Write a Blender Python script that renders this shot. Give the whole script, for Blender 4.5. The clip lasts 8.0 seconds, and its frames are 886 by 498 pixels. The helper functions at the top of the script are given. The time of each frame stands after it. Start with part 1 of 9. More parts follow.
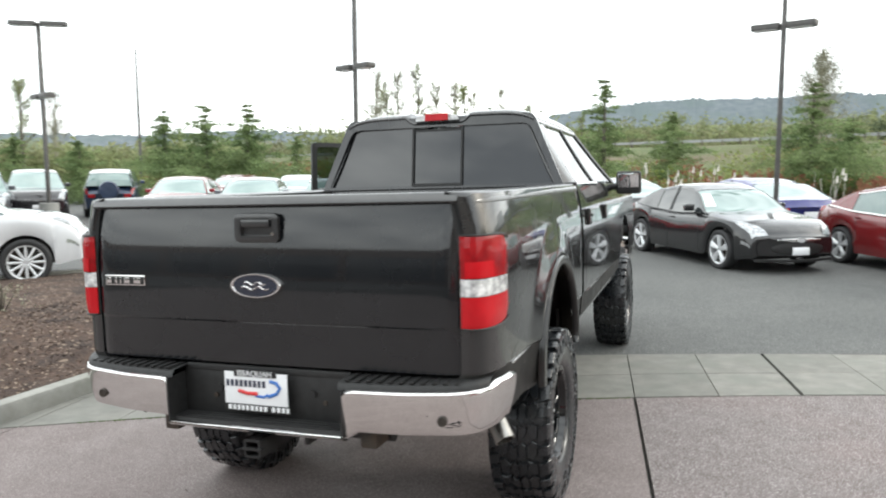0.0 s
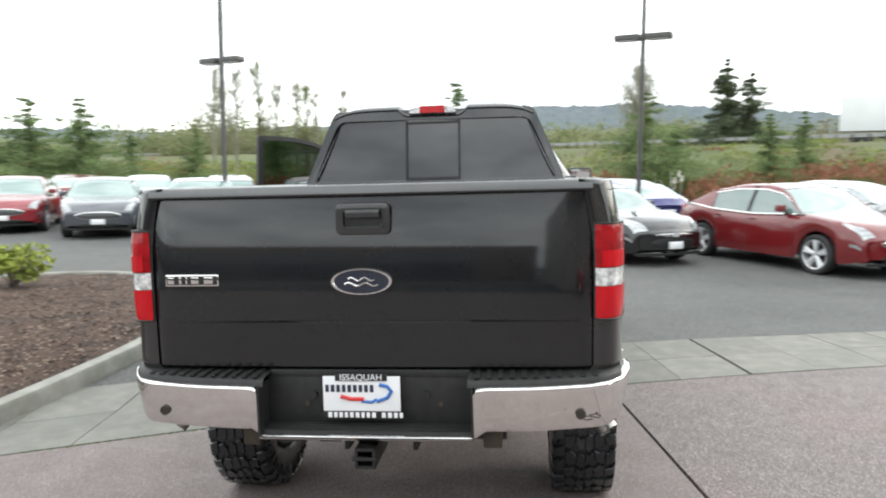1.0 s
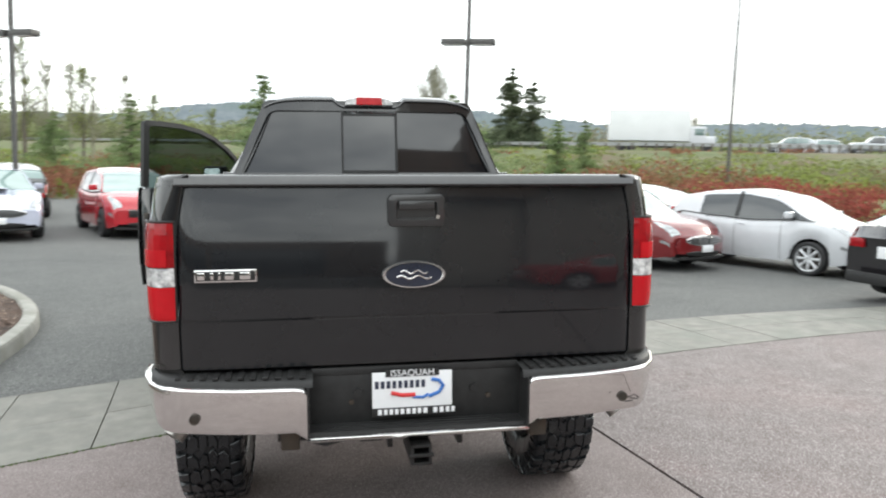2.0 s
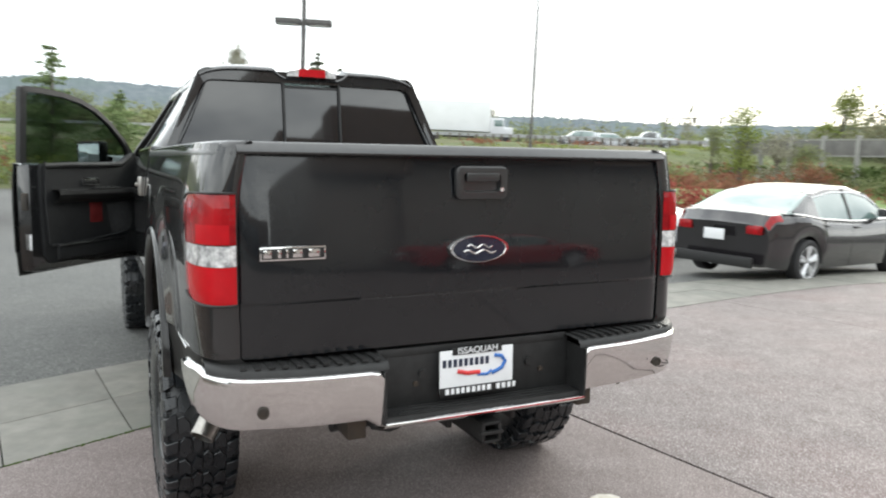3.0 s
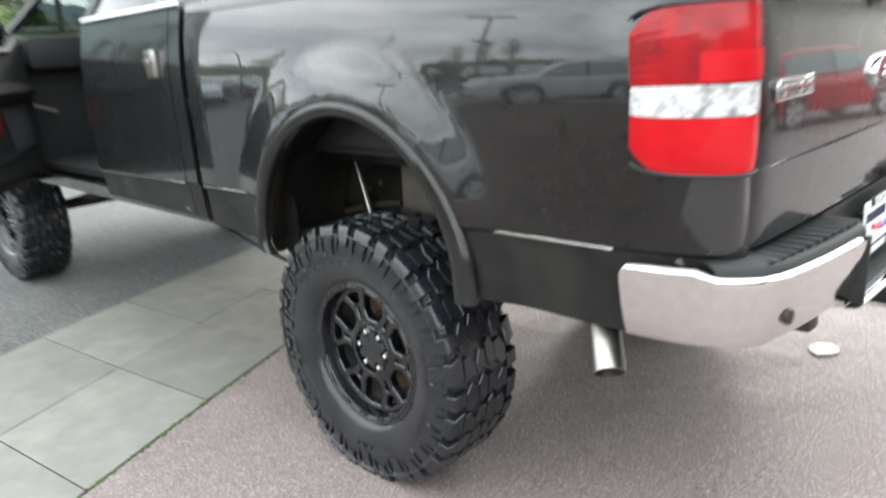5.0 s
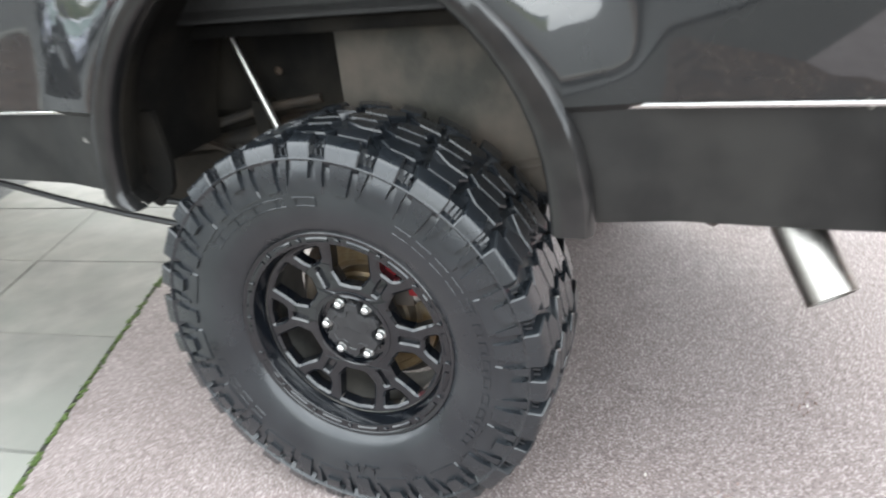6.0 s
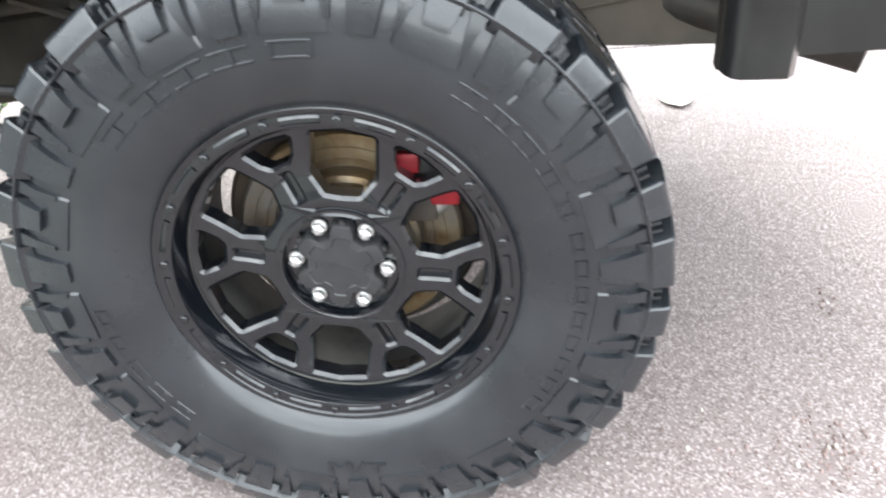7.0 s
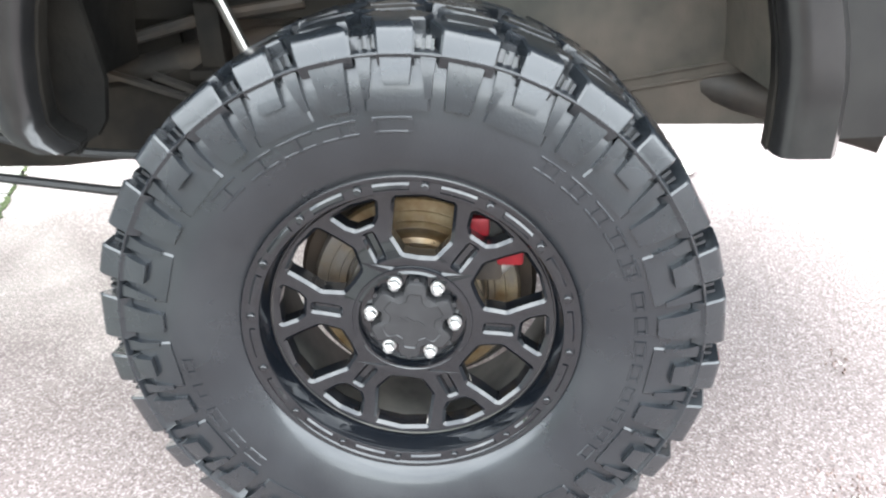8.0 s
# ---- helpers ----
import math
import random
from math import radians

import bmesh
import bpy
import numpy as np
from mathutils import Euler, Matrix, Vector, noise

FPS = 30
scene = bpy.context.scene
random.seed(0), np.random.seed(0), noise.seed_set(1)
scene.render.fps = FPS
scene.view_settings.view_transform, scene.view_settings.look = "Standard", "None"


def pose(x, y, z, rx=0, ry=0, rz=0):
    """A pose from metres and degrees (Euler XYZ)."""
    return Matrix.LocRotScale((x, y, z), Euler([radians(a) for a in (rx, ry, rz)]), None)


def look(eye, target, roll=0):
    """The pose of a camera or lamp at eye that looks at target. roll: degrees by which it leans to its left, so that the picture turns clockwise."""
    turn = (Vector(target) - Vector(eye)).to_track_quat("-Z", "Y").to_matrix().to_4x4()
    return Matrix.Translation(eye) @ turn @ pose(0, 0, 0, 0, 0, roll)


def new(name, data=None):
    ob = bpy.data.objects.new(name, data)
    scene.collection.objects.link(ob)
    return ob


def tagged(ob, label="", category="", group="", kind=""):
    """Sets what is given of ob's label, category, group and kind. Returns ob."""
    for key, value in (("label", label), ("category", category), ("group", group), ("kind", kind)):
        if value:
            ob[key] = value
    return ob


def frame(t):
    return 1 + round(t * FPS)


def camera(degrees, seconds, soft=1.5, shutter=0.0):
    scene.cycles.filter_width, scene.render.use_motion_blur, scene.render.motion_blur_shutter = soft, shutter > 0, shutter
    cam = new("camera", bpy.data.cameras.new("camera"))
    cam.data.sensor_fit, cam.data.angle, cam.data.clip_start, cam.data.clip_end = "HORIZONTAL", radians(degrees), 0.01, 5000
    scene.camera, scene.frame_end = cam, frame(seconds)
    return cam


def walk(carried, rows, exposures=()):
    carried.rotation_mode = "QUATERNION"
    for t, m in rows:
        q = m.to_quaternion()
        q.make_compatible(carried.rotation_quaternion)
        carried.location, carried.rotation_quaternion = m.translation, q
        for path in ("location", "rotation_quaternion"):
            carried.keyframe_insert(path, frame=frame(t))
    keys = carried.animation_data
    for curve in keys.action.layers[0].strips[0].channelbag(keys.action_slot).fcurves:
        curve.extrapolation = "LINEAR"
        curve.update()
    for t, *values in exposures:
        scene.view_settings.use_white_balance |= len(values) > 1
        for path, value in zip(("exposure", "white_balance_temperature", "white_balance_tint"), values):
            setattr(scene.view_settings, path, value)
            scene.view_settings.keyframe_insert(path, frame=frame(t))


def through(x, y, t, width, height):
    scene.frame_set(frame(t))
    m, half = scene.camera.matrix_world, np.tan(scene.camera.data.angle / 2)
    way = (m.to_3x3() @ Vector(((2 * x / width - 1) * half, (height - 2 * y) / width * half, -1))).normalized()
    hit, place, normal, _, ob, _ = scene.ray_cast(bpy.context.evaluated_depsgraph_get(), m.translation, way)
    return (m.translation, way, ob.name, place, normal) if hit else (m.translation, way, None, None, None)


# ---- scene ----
cam = camera(61.9, 8.0, soft=2.0, shutter=0.5)

# the apron falls two degrees towards the lot's far corner: lorry and apron lean with it
FALL = Vector((-0.84, 0.54, 0.0)).normalized()
SLOPE = Matrix.Rotation(radians(2.0), 4, Vector((-FALL.y, FALL.x, 0)))
PATH = [
    (0, (1.697, -2.627, 1.661), (1.042, -0.745, 1.492), -1.4),
    (0.5, (1.151, -2.718, 1.638), (0.681, -0.783, 1.45), -1.8),
    (1, (0.602, -2.759, 1.632), (0.381, -0.779, 1.458), -1.4),
    (1.5, (0.13, -2.789, 1.629), (0.226, -0.8, 1.442), -0.9),
    (2, (-0.372, -2.727, 1.624), (-0.028, -0.766, 1.436), -0.1),
    (2.2, (-0.574, -2.698, 1.606), (-0.12, -0.758, 1.43), -0.9),
    (3.3, (-1.526, -2.209, 1.56), (-0.529, -0.491, 1.329), 0.1),
    (3.5, (-1.718, -2.091, 1.56), (-0.628, -0.431, 1.327), -1.4),
    (4, (-2.077, -1.658, 1.555), (-0.88, -0.08, 1.279), -3.7),
    (4.5, (-2.337, -1.18, 1.521), (-1.139, 0.393, 1.218), -2.4),
    (5, (-2.434, -0.646, 1.428), (-1.069, 0.716, 0.898), -4.1),
    (5.2, (-2.424, -0.406, 1.417), (-1.009, 0.854, 0.778), -3.3),
    (6.3, (-2.002, 0.656, 1.185), (-0.307, 1.208, 0.278), -6.4),
    (6.5, (-1.913, 0.774, 1.132), (-0.209, 1.205, 0.177), -4.2),
    (7, (-1.831, 0.986, 1.001), (-0.126, 1.135, -0.035), -2.8),
    (7.5, (-1.846, 1.088, 1.011), (-0.095, 1.178, 0.049), -1.5),
    (8, (-1.922, 1.107, 1.045), (-0.134, 1.206, 0.155), -1.1),
]
walk(cam, [(t, SLOPE @ look(eye, target, roll)) for t, eye, target, roll in PATH],
     exposures=[(0.0, 0.02, 6350, 6), (3.5, 0.04, 6350, 6), (4.0, 0.18, 6300, 6), (4.5, 0.54, 6280, 6), (5.2, 0.94, 6220, 6), (6.5, 1.68, 6150, 7), (7.0, 1.82, 6150, 7), (8.0, 2.16, 6100, 7)])

# ---------------------------------------------------------------- world, sun
SUN_AZ, SUN_EL = -62.0, 24.0
world = bpy.data.worlds.new("sky")
scene.world = world
world.use_nodes = True
wn, wl = world.node_tree.nodes, world.node_tree.links
wn.clear()
sky = wn.new("ShaderNodeTexSky")
sky.sky_type = "NISHITA"
sky.sun_disc = False
sky.sun_elevation, sky.sun_rotation = radians(SUN_EL), radians(-SUN_AZ)
sky.air_density, sky.dust_density = 1.0, 4.0
coord = wn.new("ShaderNodeTexCoord")
cloud = wn.new("ShaderNodeTexNoise")
cloud.inputs["Scale"].default_value = 2.6
cloud.inputs["Detail"].default_value = 7.0
cloud.inputs["Roughness"].default_value = 0.62
stretch = wn.new("ShaderNodeMapping")
stretch.inputs["Scale"].default_value = (1.0, 1.0, 3.2)
wl.new(coord.outputs["Generated"], stretch.inputs["Vector"])
wl.new(stretch.outputs["Vector"], cloud.inputs["Vector"])
cramp = wn.new("ShaderNodeValToRGB")
cramp.color_ramp.elements[0].position, cramp.color_ramp.elements[0].color = 0.36, (6.3, 6.5, 6.8, 1)
cramp.color_ramp.elements[1].position, cramp.color_ramp.elements[1].color = 0.66, (15.5, 15.5, 15.2, 1)
wl.new(cloud.outputs["Fac"], cramp.inputs["Fac"])
veil = wn.new("ShaderNodeMixRGB")
veil.inputs["Fac"].default_value = 0.86
wl.new(sky.outputs["Color"], veil.inputs["Color1"])
wl.new(cramp.outputs["Color"], veil.inputs["Color2"])
back = wn.new("ShaderNodeBackground")
back.inputs["Strength"].default_value = 0.15
# an overcast sky grows brighter towards the zenith
axes = wn.new("ShaderNodeSeparateXYZ")
wl.new(coord.outputs["Generated"], axes.inputs["Vector"])
rise = wn.new("ShaderNodeMapRange")
rise.inputs["To Min"].default_value, rise.inputs["To Max"].default_value = 1.4, 1.7
wl.new(axes.outputs["Z"], rise.inputs["Value"])
dome = wn.new("ShaderNodeMixRGB")
dome.blend_type = "MULTIPLY"
dome.inputs["Fac"].default_value = 1.0
wl.new(veil.outputs["Color"], dome.inputs["Color1"])
wl.new(rise.outputs["Result"], dome.inputs["Color2"])
wl.new(dome.outputs["Color"], back.inputs["Color"])
wout = wn.new("ShaderNodeOutputWorld")
wl.new(back.outputs["Background"], wout.inputs["Surface"])

sun_data = bpy.data.lights.new("sun", "SUN")
sun_data.energy, sun_data.angle, sun_data.color = 1.0, radians(14), (1.0, 0.95, 0.88)
sun = new("sun", sun_data)
_a, _e = radians(SUN_AZ), radians(SUN_EL)
_d = Vector((-math.sin(_a) * math.cos(_e), math.cos(_a) * math.cos(_e), math.sin(_e)))
sun.matrix_world = look(_d * 40, (0, 0, 0))
scene.view_settings.exposure = 0.0


# ---------------------------------------------------------------- materials
def surf(name, c1, c2=None, scale=8.0, rough=0.6, metal=0.0, bump=0.0, bscale=None, coat=0.0, spec=0.5, cior=1.5,
         spread=(0.35, 0.68), rvar=0.0, c3=None, s3=1.2, per=0.0, trans=0.0, fine=None, ior=1.45, glow=0.0, flake=0.0, crough=0.03):
    """A surface: two tones mixed by noise of `scale` a metre, a third by broad patches, relief, gloss, and a shift from piece to piece."""
    m = bpy.data.materials.new(name)
    m.use_nodes = True
    n, l = m.node_tree.nodes, m.node_tree.links
    b = n["Principled BSDF"]
    tc = n.new("ShaderNodeTexCoord")
    def nz(sc, det=6.0, ro=0.6):
        t = n.new("ShaderNodeTexNoise")
        t.inputs["Scale"].default_value, t.inputs["Detail"].default_value, t.inputs["Roughness"].default_value = sc, det, ro
        l.new(tc.outputs["Object"], t.inputs["Vector"])
        return t
    c2 = c2 or c1
    a = nz(scale)
    ramp = n.new("ShaderNodeValToRGB")
    e = ramp.color_ramp.elements
    e[0].position, e[1].position = spread
    e[0].color, e[1].color = (*c1, 1), (*c2, 1)
    l.new(a.outputs["Fac"], ramp.inputs["Fac"])
    col = ramp.outputs["Color"]
    if c3:
        p = nz(s3, 4.0)
        r3 = n.new("ShaderNodeValToRGB")
        r3.color_ramp.elements[0].position, r3.color_ramp.elements[1].position = 0.46, 0.66
        l.new(p.outputs["Fac"], r3.inputs["Fac"])
        mx = n.new("ShaderNodeMixRGB")
        mx.inputs["Color2"].default_value = (*c3, 1)
        l.new(r3.outputs["Color"], mx.inputs["Fac"])
        l.new(col, mx.inputs["Color1"])
        col = mx.outputs["Color"]
    for grain in fine or ():
        # small grains: (cells a metre, colour, share, strength)
        v = n.new("ShaderNodeTexVoronoi")
        v.inputs["Scale"].default_value = grain[0]
        l.new(tc.outputs["Object"], v.inputs["Vector"])
        sep = n.new("ShaderNodeSeparateColor")
        l.new(v.outputs["Color"], sep.inputs["Color"])
        gt = n.new("ShaderNodeMath")
        gt.operation = "LESS_THAN"
        gt.inputs[1].default_value = grain[2]
        l.new(sep.outputs[0], gt.inputs[0])
        half = n.new("ShaderNodeMath")
        half.operation = "MULTIPLY"
        half.inputs[1].default_value = grain[3]
        l.new(gt.outputs[0], half.inputs[0])
        mf = n.new("ShaderNodeMixRGB")
        mf.inputs["Color2"].default_value = (*grain[1], 1)
        l.new(half.outputs[0], mf.inputs["Fac"])
        l.new(col, mf.inputs["Color1"])
        col = mf.outputs["Color"]
    if per:
        oi = n.new("ShaderNodeObjectInfo")
        mr = n.new("ShaderNodeMapRange")
        mr.inputs["To Min"].default_value, mr.inputs["To Max"].default_value = 1 - per, 1 + per
        l.new(oi.outputs["Random"], mr.inputs["Value"])
        hs = n.new("ShaderNodeHueSaturation")
        l.new(mr.outputs["Result"], hs.inputs["Value"])
        l.new(col, hs.inputs["Color"])
        col = hs.outputs["Color"]
    l.new(col, b.inputs["Base Color"])
    b.inputs["Roughness"].default_value = rough
    b.inputs["Metallic"].default_value = metal
    b.inputs["Specular IOR Level"].default_value = spec
    b.inputs["IOR"].default_value = ior
    b.inputs["Coat Weight"].default_value = coat
    b.inputs["Coat Roughness"].default_value = crough
    b.inputs["Coat IOR"].default_value = cior
    b.inputs["Transmission Weight"].default_value = trans
    if rvar:
        q = nz(scale * 0.5 + 1.5)
        mr = n.new("ShaderNodeMapRange")
        mr.inputs["To Min"].default_value, mr.inputs["To Max"].default_value = max(0.0, rough - rvar), min(1.0, rough + rvar)
        mr.inputs["From Min"].default_value, mr.inputs["From Max"].default_value = 0.3, 0.7
        l.new(q.outputs["Fac"], mr.inputs["Value"])
        l.new(mr.outputs["Result"], b.inputs["Roughness"])
    if bump:
        h = nz(bscale or scale * 6, 5.0)
        bp = n.new("ShaderNodeBump")
        bp.inputs["Strength"].default_value, bp.inputs["Distance"].default_value = 1.0, bump
        l.new(h.outputs["Fac"], bp.inputs["Height"])
        l.new(bp.outputs["Normal"], b.inputs["Normal"])
    if glow:
        b.inputs["Emission Color"].default_value = (*c1, 1)
        b.inputs["Emission Strength"].default_value = glow
    return m


def paint(name, c, rough=0.22, flake=0.0):
    return surf(name, c, tuple(v * 0.9 for v in c), 3.0, rough, flake, coat=1.0, rvar=0.05)


M_ASPHALT = surf("asphalt", (0.094, 0.0955, 0.0925), (0.134, 0.1355, 0.1305), 3.0, 0.82, bump=0.004, bscale=160, c3=(0.088, 0.0905, 0.088), s3=0.35, fine=((95, (0.22, 0.22, 0.21), 0.16, 0.65), (110, (0.04, 0.04, 0.04), 0.16, 0.65)), rvar=0.12, spec=0.30)
M_APRON = surf("exposed_aggregate", (0.156, 0.132, 0.127), (0.188, 0.162, 0.157), 5.0, 0.7, bump=0.003, bscale=170, c3=(0.190, 0.152, 0.146), s3=0.7, fine=((150, (0.47, 0.44, 0.43), 0.28, 0.5), (170, (0.07, 0.06, 0.055), 0.16, 0.55)), rvar=0.15, spec=0.15)
M_APRON2 = surf("brushed_aggregate", (0.178, 0.147, 0.141), (0.214, 0.181, 0.174), 4.0, 0.62, bump=0.002, bscale=190, c3=(0.1887, 0.1539, 0.148), s3=0.6, fine=((230, (0.46, 0.42, 0.40), 0.26, 0.45), (210, (0.085, 0.065, 0.06), 0.26, 0.5)), rvar=0.15, spec=0.15)
M_PAVER = surf("grey_slab", (0.175, 0.1705, 0.154), (0.231, 0.224, 0.20), 6.0, 0.72, bump=0.0012, bscale=120, c3=(0.1787, 0.1813, 0.16), s3=1.6, per=0.08, rvar=0.12, spec=0.25)
M_JOINT = surf("joint_dirt", (0.03, 0.03, 0.027), (0.06, 0.055, 0.045), 20, 0.95)
M_MOSS = surf("moss", (0.037, 0.0666, 0.0148), (0.074, 0.1036, 0.0222), 40, 0.95, bump=0.004, bscale=200)
M_KERB = surf("kerb_concrete", (0.2516, 0.2479, 0.222), (0.3256, 0.3182, 0.2886), 7, 0.85, bump=0.002, bscale=90, c3=(0.1924, 0.1924, 0.1628), s3=1.5)
M_MULCH = surf("bark_mulch", (0.046, 0.030, 0.023), (0.112, 0.070, 0.050), 22, 0.95, bump=0.02, bscale=45, c3=(0.038, 0.025, 0.020), s3=3, fine=((38, (0.30, 0.23, 0.17), 0.07, 0.7),))
M_GRASS = surf("grass", (0.0962, 0.1702, 0.037), (0.148, 0.2368, 0.0555), 6, 0.9, bump=0.02, bscale=60, c3=(0.1036, 0.1258, 0.037), s3=0.5)
# base lifted a little so lens veil shows in the black
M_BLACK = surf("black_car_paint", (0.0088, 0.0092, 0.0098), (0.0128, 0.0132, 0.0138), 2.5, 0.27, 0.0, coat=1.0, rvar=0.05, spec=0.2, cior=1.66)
# same paint on the tailgate, darkened and blued to carry its darker reflections
M_BLACKGATE = surf("black_paint_gate_shade", (0.0046, 0.0056, 0.0072), (0.0076, 0.0086, 0.0102), 2.5, 0.27, 0.0, coat=1.0, rvar=0.05, spec=0.2, cior=1.52, crough=0.05)
M_CAP = surf("satin_black_plastic", (0.013, 0.013, 0.0135), (0.02, 0.02, 0.0205), 30, 0.36, coat=0.7, rvar=0.06, crough=0.14, cior=1.6)
M_SATIN = surf("satin_lower_body", (0.0095, 0.0095, 0.0092), (0.015, 0.0148, 0.014), 12, 0.42, spec=0.35, rvar=0.08, c3=(0.020, 0.0195, 0.018), s3=3, fine=((55, (0.22, 0.21, 0.19), 0.004, 0.7),))
M_BLACKLOW = surf("dusty_black_paint", (0.012, 0.012, 0.011), (0.022, 0.021, 0.019), 9, 0.33, 0.0, coat=0.9, rvar=0.12, crough=0.08)
M_FLARE = surf("satin_flare_plastic", (0.0065, 0.0065, 0.0068), (0.013, 0.0125, 0.012), 14, 0.36, coat=0.7, crough=0.12, rvar=0.08, spec=0.2)
M_TRIM = surf("black_trim_plastic", (0.012, 0.012, 0.012), (0.02, 0.02, 0.02), 30, 0.5, bump=0.0006, bscale=500)
M_TRIMG = surf("charcoal_door_trim", (0.0085, 0.009, 0.0098), (0.014, 0.0146, 0.0155), 24, 0.62, bump=0.0006, bscale=400)
M_CHROME = surf("chrome", (0.80, 0.79, 0.78), (0.72, 0.71, 0.70), 5, 0.07, 1.0, rvar=0.04, bump=0.0)
M_BRUSHED = surf("steel", (0.40, 0.385, 0.36), (0.28, 0.265, 0.245), 18, 0.34, 1.0, rvar=0.1)
M_RUBBER = surf("tyre_rubber", (0.0065, 0.0080, 0.0100), (0.0115, 0.0135, 0.0162), 9, 0.32, bump=0.0005, bscale=260, rvar=0.16, c3=(0.0155, 0.0175, 0.0195), s3=4, spec=0.4, coat=0.6, crough=0.16, cior=1.48)
M_RIM = surf("gloss_black_alloy", (0.0022, 0.0029, 0.0043), (0.0042, 0.0052, 0.0070), 30, 0.32, 0.0, coat=1.0, crough=0.045, rvar=0.05, spec=0.12, cior=1.55)
M_RIMMATT = surf("satin_black_cap", (0.015, 0.015, 0.016), (0.022, 0.022, 0.023), 40, 0.42)
M_DISC = surf("rusty_brake_disc", (0.115, 0.068, 0.026), (0.23, 0.18, 0.11), 24, 0.42, 0.6, c3=(0.15, 0.135, 0.12), s3=9, bump=0.0008, rvar=0.15)
M_CALIPER = surf("red_anodised", (0.13, 0.004, 0.008), (0.24, 0.007, 0.013), 40, 0.35, 0.3)
M_BARREL = surf("dusty_barrel", (0.02, 0.02, 0.019), (0.05, 0.048, 0.043), 14, 0.7, 0.0, c3=(0.07, 0.066, 0.058), s3=6)
M_NUT = surf("bright_nut", (0.56, 0.56, 0.55), (0.46, 0.46, 0.45), 30, 0.28, 0.85)
M_DISCGREY = surf("worn_cast_iron", (0.30, 0.28, 0.26), (0.42, 0.40, 0.37), 30, 0.45, 0.6)
# near-black base, with lighter brown patches of grime
M_UNDER = surf("near_black_grimy_underbody", (0.0035, 0.0034, 0.0032), (0.009, 0.0085, 0.0078), 7, 0.8, bump=0.002, bscale=50, c3=(0.020, 0.0175, 0.014), s3=3, spec=0.12)
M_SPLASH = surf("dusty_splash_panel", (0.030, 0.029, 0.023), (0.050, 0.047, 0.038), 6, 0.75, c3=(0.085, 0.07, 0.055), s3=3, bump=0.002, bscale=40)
M_RAIL = surf("dusty_frame_rail", (0.014, 0.0125, 0.0105), (0.034, 0.029, 0.023), 7, 0.8, bump=0.001, bscale=60, c3=(0.010, 0.0095, 0.009), s3=5, spec=0.15)
M_FRAME = surf("frame_steel", (0.02, 0.019, 0.018), (0.055, 0.048, 0.04), 9, 0.6, 0.3, bump=0.001, c3=(0.07, 0.05, 0.035), s3=4)
M_REDLENS = surf("red_lens", (0.20, 0.002, 0.005), (0.36, 0.004, 0.008), 14, 0.25, 0.0, coat=0.45, spec=0.2)
M_REDLENS2 = surf("bright_red_lens", (0.40, 0.005, 0.010), (0.50, 0.008, 0.014), 9, 0.25, 0.0, coat=0.35, spec=0.2)
M_CLEARLENS = surf("clear_lens", (0.22, 0.22, 0.225), (0.88, 0.88, 0.87), 34, 0.18, 0.1, coat=0.6)
M_TINT = surf("privacy_glass", (0.010, 0.011, 0.0125), (0.014, 0.015, 0.0165), 2, 0.03, coat=0.0, spec=0.75, ior=1.57)
# opaque side glass: light seen through the cabin is put into the mint base
M_CARGLASS = surf("car_glass", (0.10, 0.155, 0.145), (0.14, 0.205, 0.19), 1.5, 0.03, coat=0.6, spec=0.8, ior=1.55)
M_DARKGLASS = surf("dark_car_glass", (0.014, 0.018, 0.019), (0.03, 0.036, 0.037), 1.5, 0.03, coat=0.6, spec=0.8, ior=1.55)
# screens: reflected sky brightness is partly painted into the pale base
M_SCREEN = surf("sky_paled_screen_glass", (0.15, 0.225, 0.21), (0.21, 0.30, 0.28), 1.2, 0.03, coat=1.0, spec=0.9, ior=1.6)
M_GLASS = surf("door_glass", (0.16, 0.19, 0.185), (0.16, 0.19, 0.185), 2, 0.0, trans=1.0, ior=1.05, spec=0.6)
M_MIRROR = surf("mirror", (0.85, 0.9, 0.92), (0.85, 0.9, 0.92), 2, 0.02, 1.0)
M_WHITE = surf("white_plastic", (0.78, 0.79, 0.8), (0.72, 0.73, 0.74), 10, 0.35)
M_BLUE = surf("blue_enamel", (0.012, 0.016, 0.030), (0.016, 0.021, 0.038), 10, 0.25, coat=0.6)
M_BLUESTRIPE = surf("blue_print", (0.03, 0.13, 0.42), (0.04, 0.15, 0.45), 10, 0.4)
M_REDPRINT = surf("red_print", (0.55, 0.03, 0.03), (0.5, 0.03, 0.03), 10, 0.4)
M_INK = surf("dark_print", (0.02, 0.025, 0.05), (0.03, 0.035, 0.06), 10, 0.5)
M_SEAT = surf("grey_upholstery", (0.028, 0.028, 0.029), (0.042, 0.042, 0.044), 30, 0.85)
# dark bronze lightened: the bright sky's glare round the poles is put in
M_POLE = surf("glare_paled_pole", (0.082, 0.07954, 0.07544), (0.1148, 0.1107, 0.1066), 9, 0.5, 0.3)
M_GALV = surf("galvanised_steel", (0.2788, 0.287, 0.287), (0.369, 0.3772, 0.3772), 5, 0.5, 0.5)
M_LAMPGLASS = surf("lamp_glass", (0.7, 0.7, 0.68), (0.75, 0.75, 0.72), 5, 0.3)
M_LIGHTSHRUB = surf("pale_shrub_leaves", (0.20, 0.25, 0.035), (0.34, 0.38, 0.07), 9, 0.7, c3=(0.13, 0.19, 0.035), s3=4)
M_BARK = surf("bark", (0.09, 0.075, 0.06), (0.15, 0.13, 0.11), 12, 0.95, bump=0.01)
